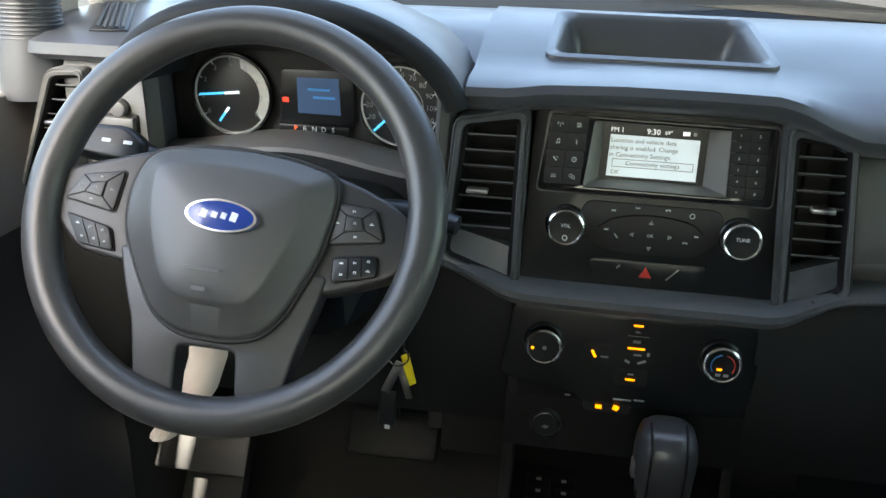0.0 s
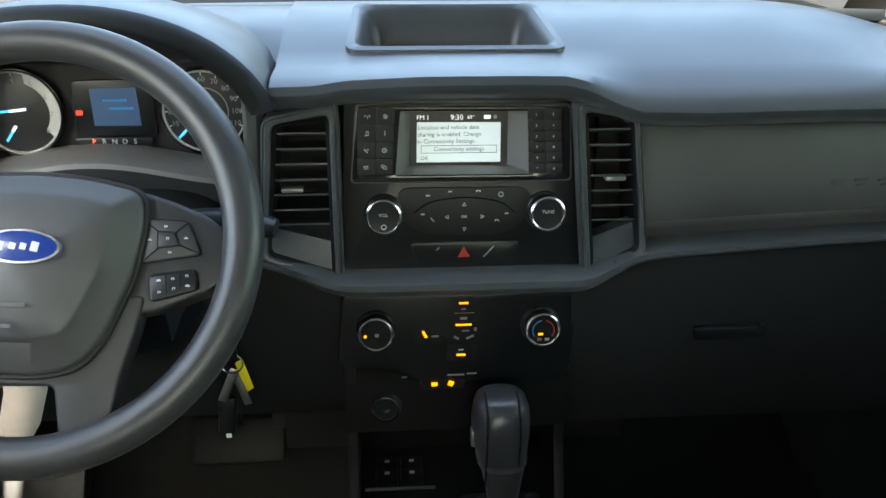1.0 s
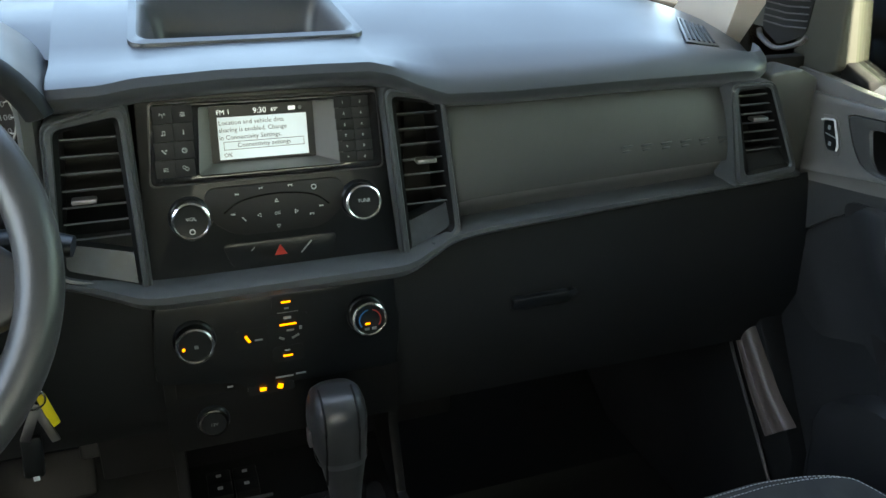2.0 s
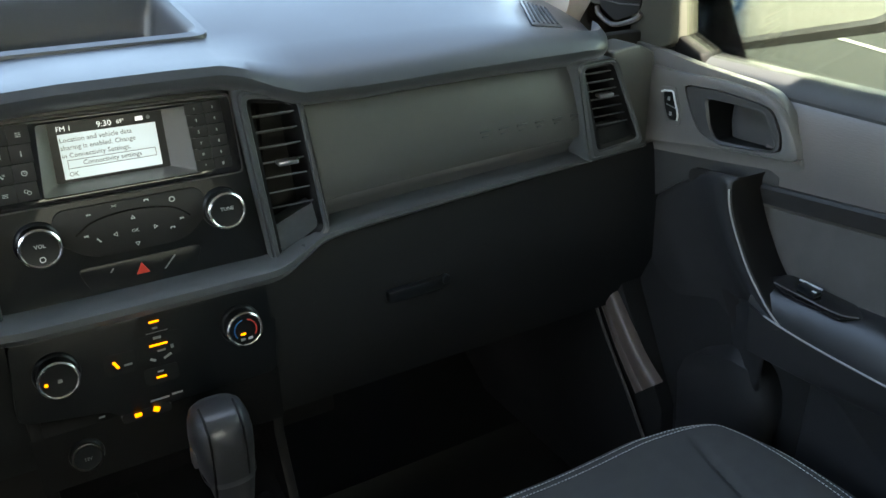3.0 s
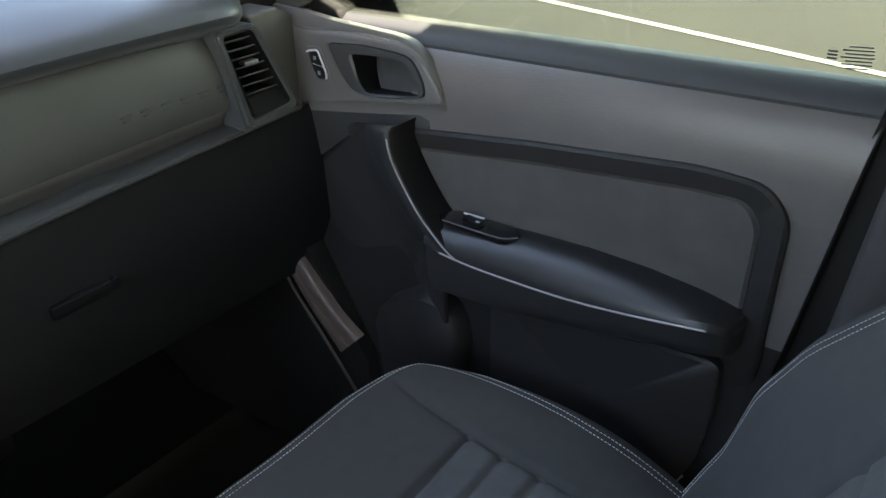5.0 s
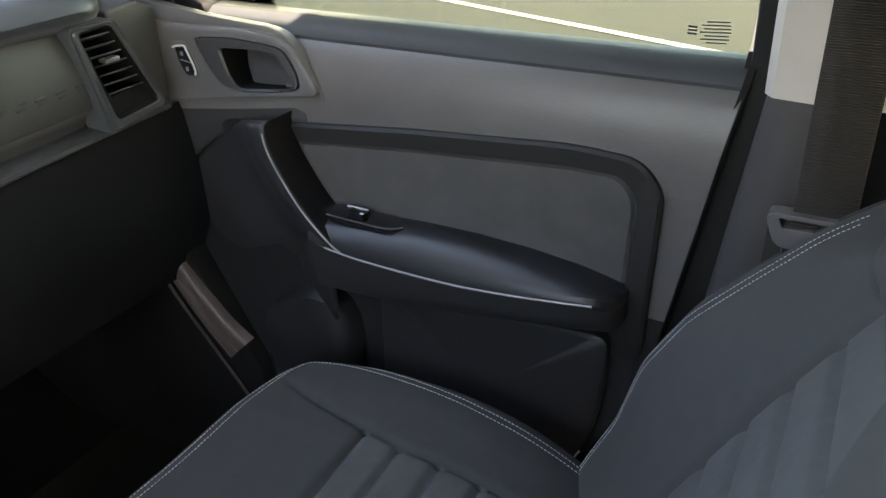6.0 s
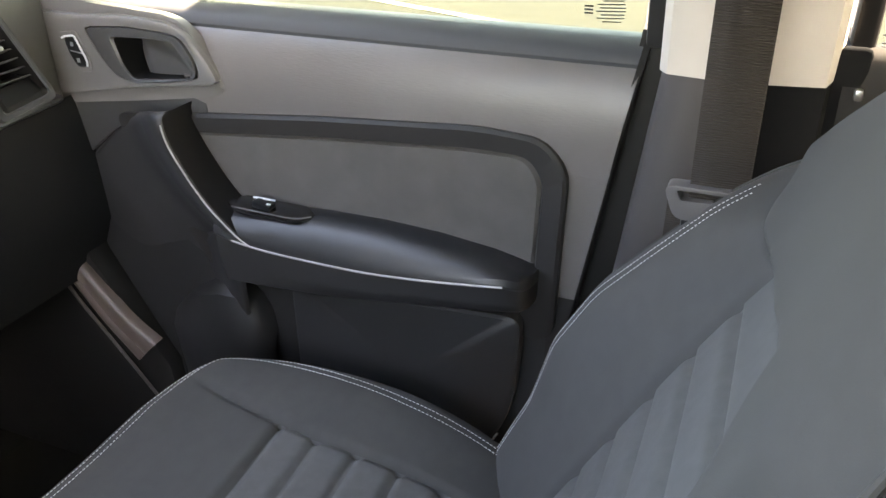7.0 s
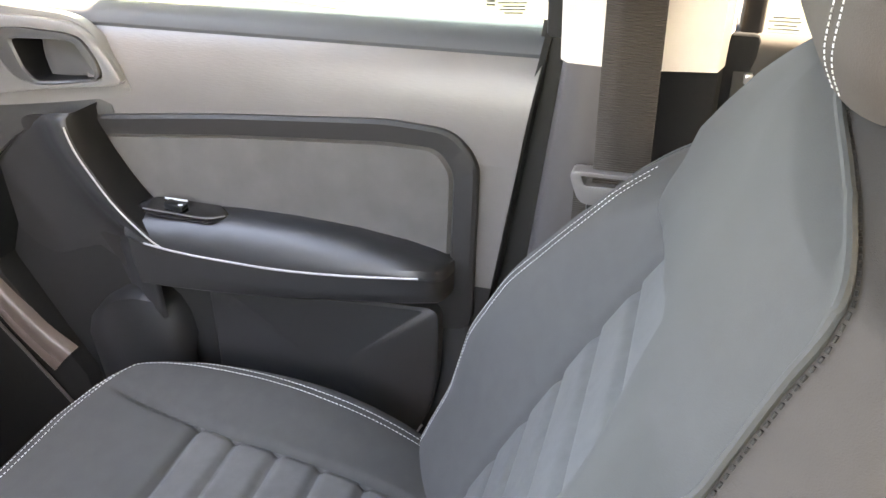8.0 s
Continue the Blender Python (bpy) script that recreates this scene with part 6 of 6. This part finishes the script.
part("corner_gasket", prism(dp([(0.706, 0.784), (0.655, 0.782), (0.660, 0.794), (0.706, 0.812)], 0.704), (0.030, 0, 0), 0.003), M_VOID, door, "black rubber gasket at the window's front corner")

# kick trim at the door's front foot
kick = thing("kick_panel", (0.63, 0.68, 0.20), "dark plastic kick trim with a highlight painted as a strip", "kick panel")
rows = []
KR = smooth_line([(0.640, 0.742, 0.468), (0.6375, 0.7135, 0.4527), (0.636, 0.6786, 0.4164), (0.636, 0.6391, 0.3721), (0.638, 0.600, 0.340)], 5)
KL = smooth_line([(0.640, 0.782, 0.462), (0.6375, 0.758, 0.4420), (0.636, 0.7256, 0.4080), (0.636, 0.6866, 0.3553), (0.638, 0.640, 0.300)], 5)
for a, b in zip(KR, KL):
    rows.append([a.lerp(b, f) + Vector((dx, 0.008, 0.002)) for f, dx in ((-0.04, 0.014), (0.0, 0.004), (0.10, -0.001), (0.30, -0.003), (0.52, -0.002), (0.60, 0.002), (0.64, 0.0035), (0.70, 0.001), (0.82, -0.0005), (0.95, 0.002), (1.0, 0.010))])
# lit edge of the door sill, its highlight put into the brown colour
part("strip", loft(rows), M_KICKLIT, kick, "sill edge strip, coloured brown for a soft highlight")
part("edge", tube(smooth_line([(0.640, 0.772, 0.450), (0.640, 0.733, 0.387), (0.640, 0.693, 0.336), (0.640, 0.6525, 0.284), (0.641, 0.610, 0.225)], 4), 0.0024, 8), M_GUIDE, kick, "thin pale edge of the highlight strip")
part("panel", prism([(0.648, 1.15, 0.60), (0.648, 0.76, 0.60), (0.648, 0.70, 0.45), (0.648, 0.60, 0.30), (0.648, 0.58, 0.06), (0.648, 1.15, 0.06)], (0.04, 0, 0), 0.004), M_MATTE, kick)

# ---- side mirror ----
mir = thing("side_mirror", (0.95, 0.72, 0.70), "black side mirror reflecting the parking lot", "side mirror")
MC = Vector((0.945, 0.715, 0.868))
MU, MN = Vector((0.893, -0.450, 0)), Vector((-0.450, -0.893, 0.0))


def mirror_loop(gu, gz, n):
    poly = rounded([(-0.170 - gu, 0.105 + gz), (0.150 + gu, 0.110 + gz), (0.170 + gu, -0.030), (0.140 + gu, -0.066 - gz), (-0.085 - gu, -0.092 - gz), (-0.120 - gu, -0.086 - gz)], 0.02, 4)
    return [MC + MU * u + Vector((0, 0, w)) + MN * n for u, w in poly]


part("housing", loft([mirror_loop(-0.012, -0.012, -0.004), mirror_loop(0.0, 0.0, 0.012), mirror_loop(0.014, 0.014, 0.008), mirror_loop(0.018, 0.018, -0.015), mirror_loop(0.005, 0.005, -0.07), mirror_loop(-0.04, -0.03, -0.10)], True, True), M_GLOSS, mir)
part("mirror_glass", prism(mirror_loop(-0.006, -0.006, 0.004), tuple(MN * -0.003)), M_MIRROR, mir, "silver mirror glass", False)
part("arm", box((0.78, 0.80, 0.79), (0.16, 0.06, 0.05), 0.012), M_BLACK, mir)

# ---- centre pillar, belt, rear door ----
rows = []
for z in np.linspace(0.10, 0.772, 8):
    oy = (0.772 - z) * 0.12
    rows.append([(0.72, -0.012 + oy, z), (0.690, -0.014 + oy, z), (0.676, -0.023 + oy, z), (0.670, -0.040 + oy, z), (0.671, -0.066 + oy * 0.5, z), (0.676, -0.070 + oy * 0.5, z)])
pil = thing("pillar_trim", (0.69, -0.08, 0.10), "centre pillar trim, beige above and dark grey below", "pillar trim")
part("lower_cover", loft(rows), M_PILLAR, pil, "dark grey lower pillar cover")
part("door_seal", loft([[(0.712, 0.014 + (0.772 - z) * 0.13, z), (0.712, -0.030 + (0.772 - z) * 0.12, z)] for z in np.linspace(0.10, 0.80, 6)]), M_MATTE, pil, "black rubber door seal")
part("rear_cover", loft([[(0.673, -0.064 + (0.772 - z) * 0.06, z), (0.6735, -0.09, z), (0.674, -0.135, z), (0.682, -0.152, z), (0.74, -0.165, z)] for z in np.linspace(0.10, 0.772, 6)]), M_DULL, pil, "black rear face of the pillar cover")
rows = []
for z in np.linspace(0.7715, 1.34, 8):
    i = (z - 0.77) * 0.14
    rows.append([(0.72 - i, -0.010, z), (0.685 - i, -0.012, z), (0.673 - i, -0.020, z), (0.668 - i, -0.055, z), (0.668 - i, -0.10, z), (0.677 - i, -0.151, z), (0.72 - i, -0.162, z)])
part("upper_cover", loft(rows), M_BEIGE, pil, "pale beige upper pillar cover")

belt = thing("seat_belt", (0.62, -0.08, 0.66), "brown-black woven seat belt hanging from the pillar", "seat belt")
rows = []
for z in np.linspace(0.672, 1.26, 12):
    i = (z - 0.68)
    y0 = -0.082 + 0.006 * i
    rows.append([(0.622, y0 + 0.0245, z), (0.6215, y0 + 0.023, z), (0.6212, y0, z), (0.6215, y0 - 0.023, z), (0.622, y0 - 0.0245, z), (0.6235, y0 - 0.023, z), (0.6232, y0, z), (0.6235, y0 + 0.023, z)])
part("webbing", loft(rows, True, True), M_BELT, belt)
part("guide", ring([(0.612, y, z) for y, z in rounded([(-0.036, 0.692), (-0.125, 0.692), (-0.120, 0.664), (-0.048, 0.660)], 0.010, 4)], [(0.612, y, z) for y, z in rounded([(-0.048, 0.688), (-0.116, 0.688), (-0.114, 0.680), (-0.052, 0.679)], 0.002, 4)], (0.018, 0, 0), 0.003), M_GUIDE, belt, "grey plastic belt guide")
part("guide_stem", box((0.640, -0.060, 0.655), (0.05, 0.012, 0.020), 0.003), M_BLACK, belt)
part("lower_webbing", box((0.640, -0.060, 0.45), (0.0016, 0.046, 0.42), 0.0004, (0, 4, 0)), M_BELT, belt)

rdoor = thing("rear_door", (0.73, -0.70, 0.10), "dark rear door with a clear window", "car door")
part("panel", loft([[(x, y, z) for y in np.linspace(-0.165, -1.50, 12)] for x, z in ((0.73, 0.800), (0.712, 0.800), (0.704, 0.79), (0.700, 0.76), (0.69, 0.60), (0.69, 0.12))]), M_MATTE, rdoor)
part("outer_skin", box((0.79, -0.86, 0.385), (0.02, 1.36, 0.75), 0.008), M_BODY, rdoor, "blue painted outer skin")
rg = part("window_glass", prism([(0.722, -0.17, 0.79), (0.722, -1.35, 0.79), (0.66, -1.25, 1.31), (0.66, -0.17, 1.31)], (0.004, 0, 0)), M_GLASS, rdoor, "clear rear window glass", False)
rg.visible_shadow = False
part("window_frame", box((0.70, -0.175, 1.05), (0.03, 0.02, 0.54), 0.005, (0, -6, 0)), M_VOID, rdoor)
for k in range(7):
    part("glass_mark", box((0.7160, -0.2025 + 0.001 * (k % 2), 0.8135 - k * 0.0034), (0.0006, (0.022, 0.027, 0.019, 0.026, 0.027, 0.021, 0.024)[k], 0.0013), 0), M_SILL, rdoor, "", False)
part("front_jamb", box((0.746, -0.142, 0.45), (0.090, 0.085, 0.70), 0.006), M_DULL, rdoor)
part("latch", box((0.692, -0.178, 0.764), (0.008, 0.007, 0.010), 0.002), M_SATIN, rdoor)

# ---- driver's door, seen at its front end only ----
ddoor = thing("driver_door", (-0.72, 0.3, 0.10), "driver's door with dark lower trim and its window lowered", "car door")
def drows(levels):
    return [[(-x, 0.80 - 0.80 * k / 12, z) for k in range(13)] for x, z in levels]
part("upper_panel", loft(drows([(0.728, 0.800), (0.714, 0.801), (0.704, 0.795), (0.694, 0.755), (0.689, 0.72), (0.690, 0.655)])), M_DOORUP, ddoor)
part("lower_panel", loft(drows([(0.6935, 0.664), (0.690, 0.55), (0.684, 0.45), (0.672, 0.28), (0.675, 0.05)])), M_DOORLOW, ddoor)
part("outer_skin", box((-0.79, 0.34, 0.40), (0.02, 0.92, 0.78), 0.008), M_BODY, ddoor)
# added out of view to keep sun off the driver's dash end
part("window_frame", prism([(-0.655, 0.55, 1.30), (-0.655, -0.02, 1.30), (-0.650, -0.02, 1.36), (-0.650, 0.55, 1.36)], (-0.095, 0, 0), 0.004), M_MATTE, ddoor, "unseen window header, widened to block the sun")
# beige stands for sunlight on it; the passenger's sail is olive
part("mirror_sail", prism([(-0.706, 0.86, 0.79), (-0.706, 0.72, 0.79), (-0.692, 0.86, 0.98)], (-0.02, 0, 0), 0.004), M_BEIGE, ddoor)
tagged(part("wall_west", box((-0.72, -0.80, 0.45), (0.06, 1.4, 0.70), 0.02), M_DOORLOW), "dark rear door panel behind the driver", "wall", kind="structure")
tagged(part("trim", box((-0.68, -0.10, 0.85), (0.06, 0.16, 0.98), 0.02), M_BEIGE), "beige centre pillar trim behind the driver's door", "pillar trim", kind="structure")

# ---- passenger seat ----
seat = thing("passenger_seat", (0.37, 0.15, 0.05), "grey cloth front passenger seat with pale stitching", "car seat")
CX, CYC, HW, HL = 0.372, 0.20, 0.238, 0.296


def seat_xy(u, v):
    return CX + HW * u * (1 - 0.19 * v ** 4), CYC + HL * v * (1 - 0.19 * u ** 4)


def groove_amt(d, w):
    return math.exp(-(d / w) ** 2)


def seam_half(y):
    return 0.118 + 0.16 * max(0.0, y - 0.27) + 0.5 * max(0.0, y - 0.33) ** 2


def seat_z(x, y, e):
    z = 0.409 - 0.72 * max(0.0, 0.30 - y) ** 2
    s = abs(x - CX)
    z -= 0.85 * max(0.0, 0.24 - y) ** 2 * min(1.0, max(0.0, (x - CX - 0.12) / 0.10))
    z += -0.006 * max(0.0, 1 - (s / 0.10) ** 2) + 0.010 * groove_amt(s - 0.19, 0.05)
    if y > 0.36:
        z -= 0.3 * (y - 0.36) ** 2
    # seams: two along the seat, cross seams in the middle panel
    sx = seam_half(y)
    if y < 0.45:
        z -= 0.007 * groove_amt(s - sx, 0.005) * (1.0 if y < 0.40 else (0.45 - y) / 0.05)
    if s < sx:
        for k in range(7):
            z -= (0.008 if k == 0 else 0.006) * groove_amt(y - (0.312 - 0.047 * k), 0.0055)
    if e > 0.90:
        t = (e - 0.90) / 0.10
        z -= 0.022 * t * t
    z -= 0.004 * groove_amt(e - 0.925, 0.010)
    return z


n = 150
rows = []
for j in range(n + 1):
    v = -1 + 2 * j / n
    row = []
    for i in range(n + 1):
        u = -1 + 2 * i / n
        x, y = seat_xy(u, v)
        row.append((x, y, seat_z(x, y, max(abs(u), abs(v)))))
    rows.append(row)
def cushion_middle(a, y):
    x = CX + a * seam_half(y)
    return (x, y, seat_z(x, y, 0.0) + 0.0010)


cushion = part("cushion", loft(rows), M_SEAT, seat, "grey cloth cushion with a pleated middle")
part("cushion_panel", loft([[cushion_middle(-1 + 2 * i / 90, -0.08 + 0.3925 * j / 160) for i in range(91)] for j in range(161)]), M_SEATIN, seat, "slightly paler pleated cloth panel, lightened further as if better lit")
border = [(-1 + 2 * i / 60, 1.0) for i in range(60)] + [(1.0, 1 - 2 * i / 60) for i in range(60)] + [(1 - 2 * i / 60, -1.0) for i in range(60)] + [(-1.0, -1 + 2 * i / 60) for i in range(60)]
def skirt(g, dz):
    out = []
    for u, v in border:
        x, y = seat_xy(u, v)
        out.append((CX + (x - CX) * g, CYC + (y - CYC) * g, seat_z(x, y, 1.0) + dz))
    return out
part("cushion_side", loft([skirt(1.0, 0.0), skirt(1.008, -0.010), skirt(1.010, -0.03), skirt(1.0, -0.08), skirt(0.97, -0.14)], True), M_SIDECLOTH, seat, "dark cloth cushion side")
part("seat_base", box((0.372, 0.18, 0.15), (0.40, 0.46, 0.18), 0.02), M_MATTE, seat, "black seat base")
def stitch_line(e):
    pts = []
    for k in range(141):
        a = -0.95 + 3.6 * k / 140
        u, v = (a, e) if a < e else (e - 0.065 * min(1.0, (a - e) / 0.9), e - (a - e))
        x, y = seat_xy(u, v)
        pts.append((x, y, seat_z(x, y, max(abs(u), abs(v))) + 0.0006))
    return pts
for e in (0.895, 0.935):
    part("stitching", dashes(spaced(stitch_line(e), 0.0048), 0.0031, 0.0004, 0.0006), M_THREAD, seat, "pale contrast stitching", False)

# backrest
BX0 = 0.372
BACK_Y = [(0.28, 0.09), (0.40, 0.03), (0.47, -0.008), (0.58, -0.068), (0.69, -0.129), (0.75, -0.156), (0.80, -0.171), (0.85, -0.184), (0.90, -0.200)]
BOLSTER = [(0.28, 0.045), (0.44, 0.058), (0.516, 0.079), (0.58, 0.078), (0.636, 0.060), (0.686, 0.042), (0.715, 0.022), (0.735, 0.004), (0.90, 0.0)]
HALF = [(0.28, 0.235), (0.45, 0.248), (0.72, 0.250), (0.77, 0.243), (0.80, 0.232), (0.825, 0.212), (0.842, 0.188), (0.856, 0.160), (0.872, 0.125), (0.885, 0.08)]
FAR = [(0.28, 0.235), (0.45, 0.248), (0.715, 0.250), (0.73, 0.243), (0.763, 0.204), (0.786, 0.175), (0.798, 0.158), (0.821, 0.120), (0.844, 0.083), (0.860, 0.065), (0.885, 0.045)]


def smoothed(x, table, w=0.02):
    return sum(interp(x + k * w, table) for k in (-1, -0.5, 0, 0.5, 1)) / 5


def back_frame(v):
    """Middle line of the backrest face: v from 0 at the bottom to 1 at the top."""
    z = 0.28 + 0.605 * v
    return smoothed(z, BACK_Y), z


def back_half(v):
    return smoothed(0.28 + 0.605 * v, HALF, 0.008)


SEAM = [(0.0, 0.716), (0.20, 0.712), (0.35, 0.704), (0.50, 0.704), (0.60, 0.714), (0.70, 0.726), (1.0, 0.752)]


def panel_half(z, side):
    """Half width of the pleated middle, rounder towards the driver."""
    if side < 0:
        return smoothed(z, [(0.28, 0.36), (0.45, 0.42), (0.58, 0.45), (0.63, 0.44), (0.67, 0.40), (0.70, 0.29), (0.722, 0.15)])
    return smoothed(z, [(0.28, 0.36), (0.45, 0.42), (0.60, 0.46), (0.68, 0.44), (0.72, 0.34)])


def back_front(u, v):
    """How far the padding stands out of the middle line."""
    s, z = abs(u), 0.28 + 0.605 * v
    w_in = panel_half(z, u)
    d = 0.0
    if s > w_in:
        q = min(1.0, (s - w_in) / (0.90 - w_in))
        d += math.sin(q * math.pi / 2) ** 1.3 * smoothed(z, BOLSTER, 0.010)
    zs = smoothed(s, SEAM, 0.03)
    if u < 0:
        zs = 0.716 + 0.006 * min(1.0, s / 0.12)
    q = min(1.0, max(0.0, (z - zs) / 0.016))
    if u < 0 and s > w_in:
        q = max(q, min(1.0, (s - w_in) / 0.08) * min(1.0, max(0.0, (z - 0.42) / 0.22)))
    d += math.sin(q * math.pi / 2) * smoothed(z, [(0.28, 0.016), (0.76, 0.016), (0.85, 0.008), (0.90, 0.0)], 0.006) * (1 - 0.3 * s ** 4)
    if z < 0.722:
        fade = min(1.0, (0.722 - z) / 0.07)
        d -= 0.007 * groove_amt(s - w_in, 0.020) * fade
        if s < w_in:
            k = round((0.661 - z) / 0.047)
            if k >= 0:
                d -= 0.0085 * groove_amt(z - (0.661 - 0.047 * k), 0.0050) * min(1.0, (w_in - s) / 0.05)
    d -= 0.007 * groove_amt(z - zs, 0.0045) * (min(1.0, 0.2 + abs(s - w_in) / 0.09) if u > 0 else min(1.0, max(0.0, (w_in - s) / 0.10)))
    if s > 0.90:
        d -= 0.010 * ((s - 0.90) / 0.10) ** 2
    if v > 0.90:
        d -= 0.020 * ((v - 0.90) / 0.10) ** 2
    return d


NEAR = [(0.28, 0.235), (0.60, 0.208), (0.68, 0.190), (0.74, 0.184), (0.77, 0.180), (0.80, 0.178), (0.82, 0.177), (0.830, 0.175), (0.835, 0.166), (0.840, 0.146), (0.844, 0.116), (0.848, 0.100), (0.852, 0.082), (0.857, 0.058), (0.862, 0.035), (0.868, 0.024), (0.885, 0.020)]


FALL = [(0.55, 0.95), (0.68, 0.82), (0.74, 0.80), (0.82, 0.80), (0.885, 0.35)]


def near_u(v):
    """How far the front face runs towards the driver before its welted seam."""
    return smoothed(0.28 + 0.605 * v, NEAR, 0.002) / back_half(v)


def back_pt(u, v, extra=0.0):
    y, z = back_frame(v)
    d = back_front(u, v) + extra
    if z > 0.55:
        q = min(1.0, max(0.0, (0.65 - u - smoothed(z, FALL, 0.008)) / 0.65))
        d -= 0.028 * q ** 1.8 * min(1.0, (z - 0.55) / 0.12) * (1.0 - 0.20 * min(1.0, max(0.0, (z - 0.77) / 0.06)))
    half = back_half(v) if u < 0 else smoothed(z, FAR, 0.008)
    return Vector((BX0 + u * half, y + d, z + d * 0.10))


def panel_pt(a, b):
    """The pleated middle: a across, b from the bottom to its top seam."""
    z = 0.30 + 0.40 * b
    for _ in range(4):
        s = abs(a) * panel_half(z, a)
        z = 0.30 + b * ((smoothed(s, SEAM, 0.03) if a > 0 else 0.716 + 0.006 * min(1.0, s / 0.12)) - 0.002 - 0.30)
    return back_pt(a * panel_half(z, a), (z - 0.28) / 0.605, 0.0010)


n = 230
rows = []
for j in range(n + 1):
    v = j / n
    r = near_u(v)
    rows.append([back_pt(-r + (1 + r) * i / n, v) for i in range(n + 1)])
part("backrest", loft(rows), M_SEAT, seat, "grey cloth backrest with pleated middle and raised bolsters")
part("backrest_panel", loft([[panel_pt(-1 + 2 * i / 110, j / 220) for i in range(111)] for j in range(221)]), M_SEATIN, seat, "slightly paler pleated cloth panel, lightened further as if better lit")
bord = [(-1.0, j / n) for j in range(n + 1)] + [(i / 50, 1.0) for i in range(1, 50)] + [(1.0, 1 - j / 50) for j in range(51)]


def shell(g, depth):
    out = []
    for u, v in bord:
        w = -near_u(v) if u < 0 else u
        p = back_pt(w, v)
        sink = 0.37 * min(1.0, max(0.0, (0.85 - p.z) / 0.10)) if u < 0 else 0.37
        x = p.x - (g - 1) * 0.17 if u < 0 else BX0 + (p.x - BX0) * (1 + (g - 1) * 0.08)
        out.append(Vector((x, p.y - depth * 0.93, p.z - depth * sink)))
    return out


part("backrest_side", loft([shell(1.0, 0.0), shell(1.03, 0.004), shell(1.10, 0.012), shell(1.22, 0.035), shell(1.30, 0.07), shell(1.28, 0.12), shell(1.10, 0.19)]), M_SIDECLOTH, seat, "brown-grey cloth backrest side")
part("seat_back_shell", box((BX0, -0.19, 0.54), (0.36, 0.03, 0.46), 0.02, (27, 0, 0)), M_MATTE, seat)
for sv in (0.87, 0.83):
    pts = [back_pt(sv, v, 0.0006) for v in np.linspace(0.12, 0.715 if sv > 0.85 else 0.71, 80)]
    part("stitching", dashes(spaced(pts, 0.0040), 0.0024, 0.00032, 0.0005, [(0.0, 0.93, 0.37)] * 400), M_THREAD, seat, "pale contrast stitching", False)
part("piping", tube([back_pt(0.985, v, 0.001) for v in np.linspace(0.05, 0.98, 90)], 0.0022, 8), M_SEAT, seat, "raised cloth seam")
welt = smooth_line([back_pt(-near_u(v), v, 0.0012) for v in list(np.linspace(0.40, 0.90, 50)) + list(np.linspace(0.902, 0.985, 80))], 2)
part("piping", tube(welt, 0.0026, 8), M_SEAT, seat, "rolled cloth welt along the side seam")
part("stitching", dashes(spaced([p + Vector((-0.0036, -0.0028, 0.0)) for p in welt], 0.0046), 0.0030, 0.0007, 0.0009, [(-0.85, 0.2, 0.4)] * 600), M_MATTE, seat, "dark stitches beside the welt", False)

hr = thing("headrest", (0.372, -0.24, 0.90), "brown-grey cloth headrest with double stitching", "headrest")
HRT = ((0.871, 0.117, -0.190, -0.289), (0.875, 0.121, -0.185, -0.292), (0.890, 0.127, -0.179, -0.299), (0.95, 0.130, -0.180, -0.304), (1.02, 0.127, -0.190, -0.309), (1.07, 0.120, -0.208, -0.304))


def head_row(z):
    """Half width, front and back of the headrest pad at a height."""
    return [smoothed(z, [(r[0], r[i]) for r in HRT], 0.006) for i in (1, 2, 3)]


rows = [loop(0.372, -0.239, 0.868, 0.10, 0.030, 40, 4.0)]
for z in np.linspace(0.871, 1.07, 34):
    w, yf, yb = head_row(z)
    rows.append(loop(0.372, (yf + yb) / 2, z, w, (yf - yb) / 2, 40, 4.0))
rows.append(loop(0.372, -0.258, 1.085, 0.10, 0.032, 40, 4.0))
part("pad", loft(rows, True, True), M_HEADREST, hr)
for s in (-1, 1):
    part("post", rod((0.372 + s * 0.06, -0.245, 0.86), 0.007, 0.09, "z", 16), M_SATIN, hr, "metal headrest post")
for fr in (0.70, 0.61):
    pts = []
    for z in np.linspace(0.873, 1.066, 40):
        w, yf, yb = head_row(z)
        pts.append((0.372 - w * fr, (yf + yb) / 2 + (yf - yb) / 2 * (1 - fr ** 4) ** 0.25 + 0.0005, z))
    part("stitching", dashes(spaced(smooth_line(pts, 2), 0.0028), 0.0019, 0.0003, 0.0005, [(-0.6, 0.8, 0)] * 400), M_THREAD, hr, "pale contrast stitching", False)
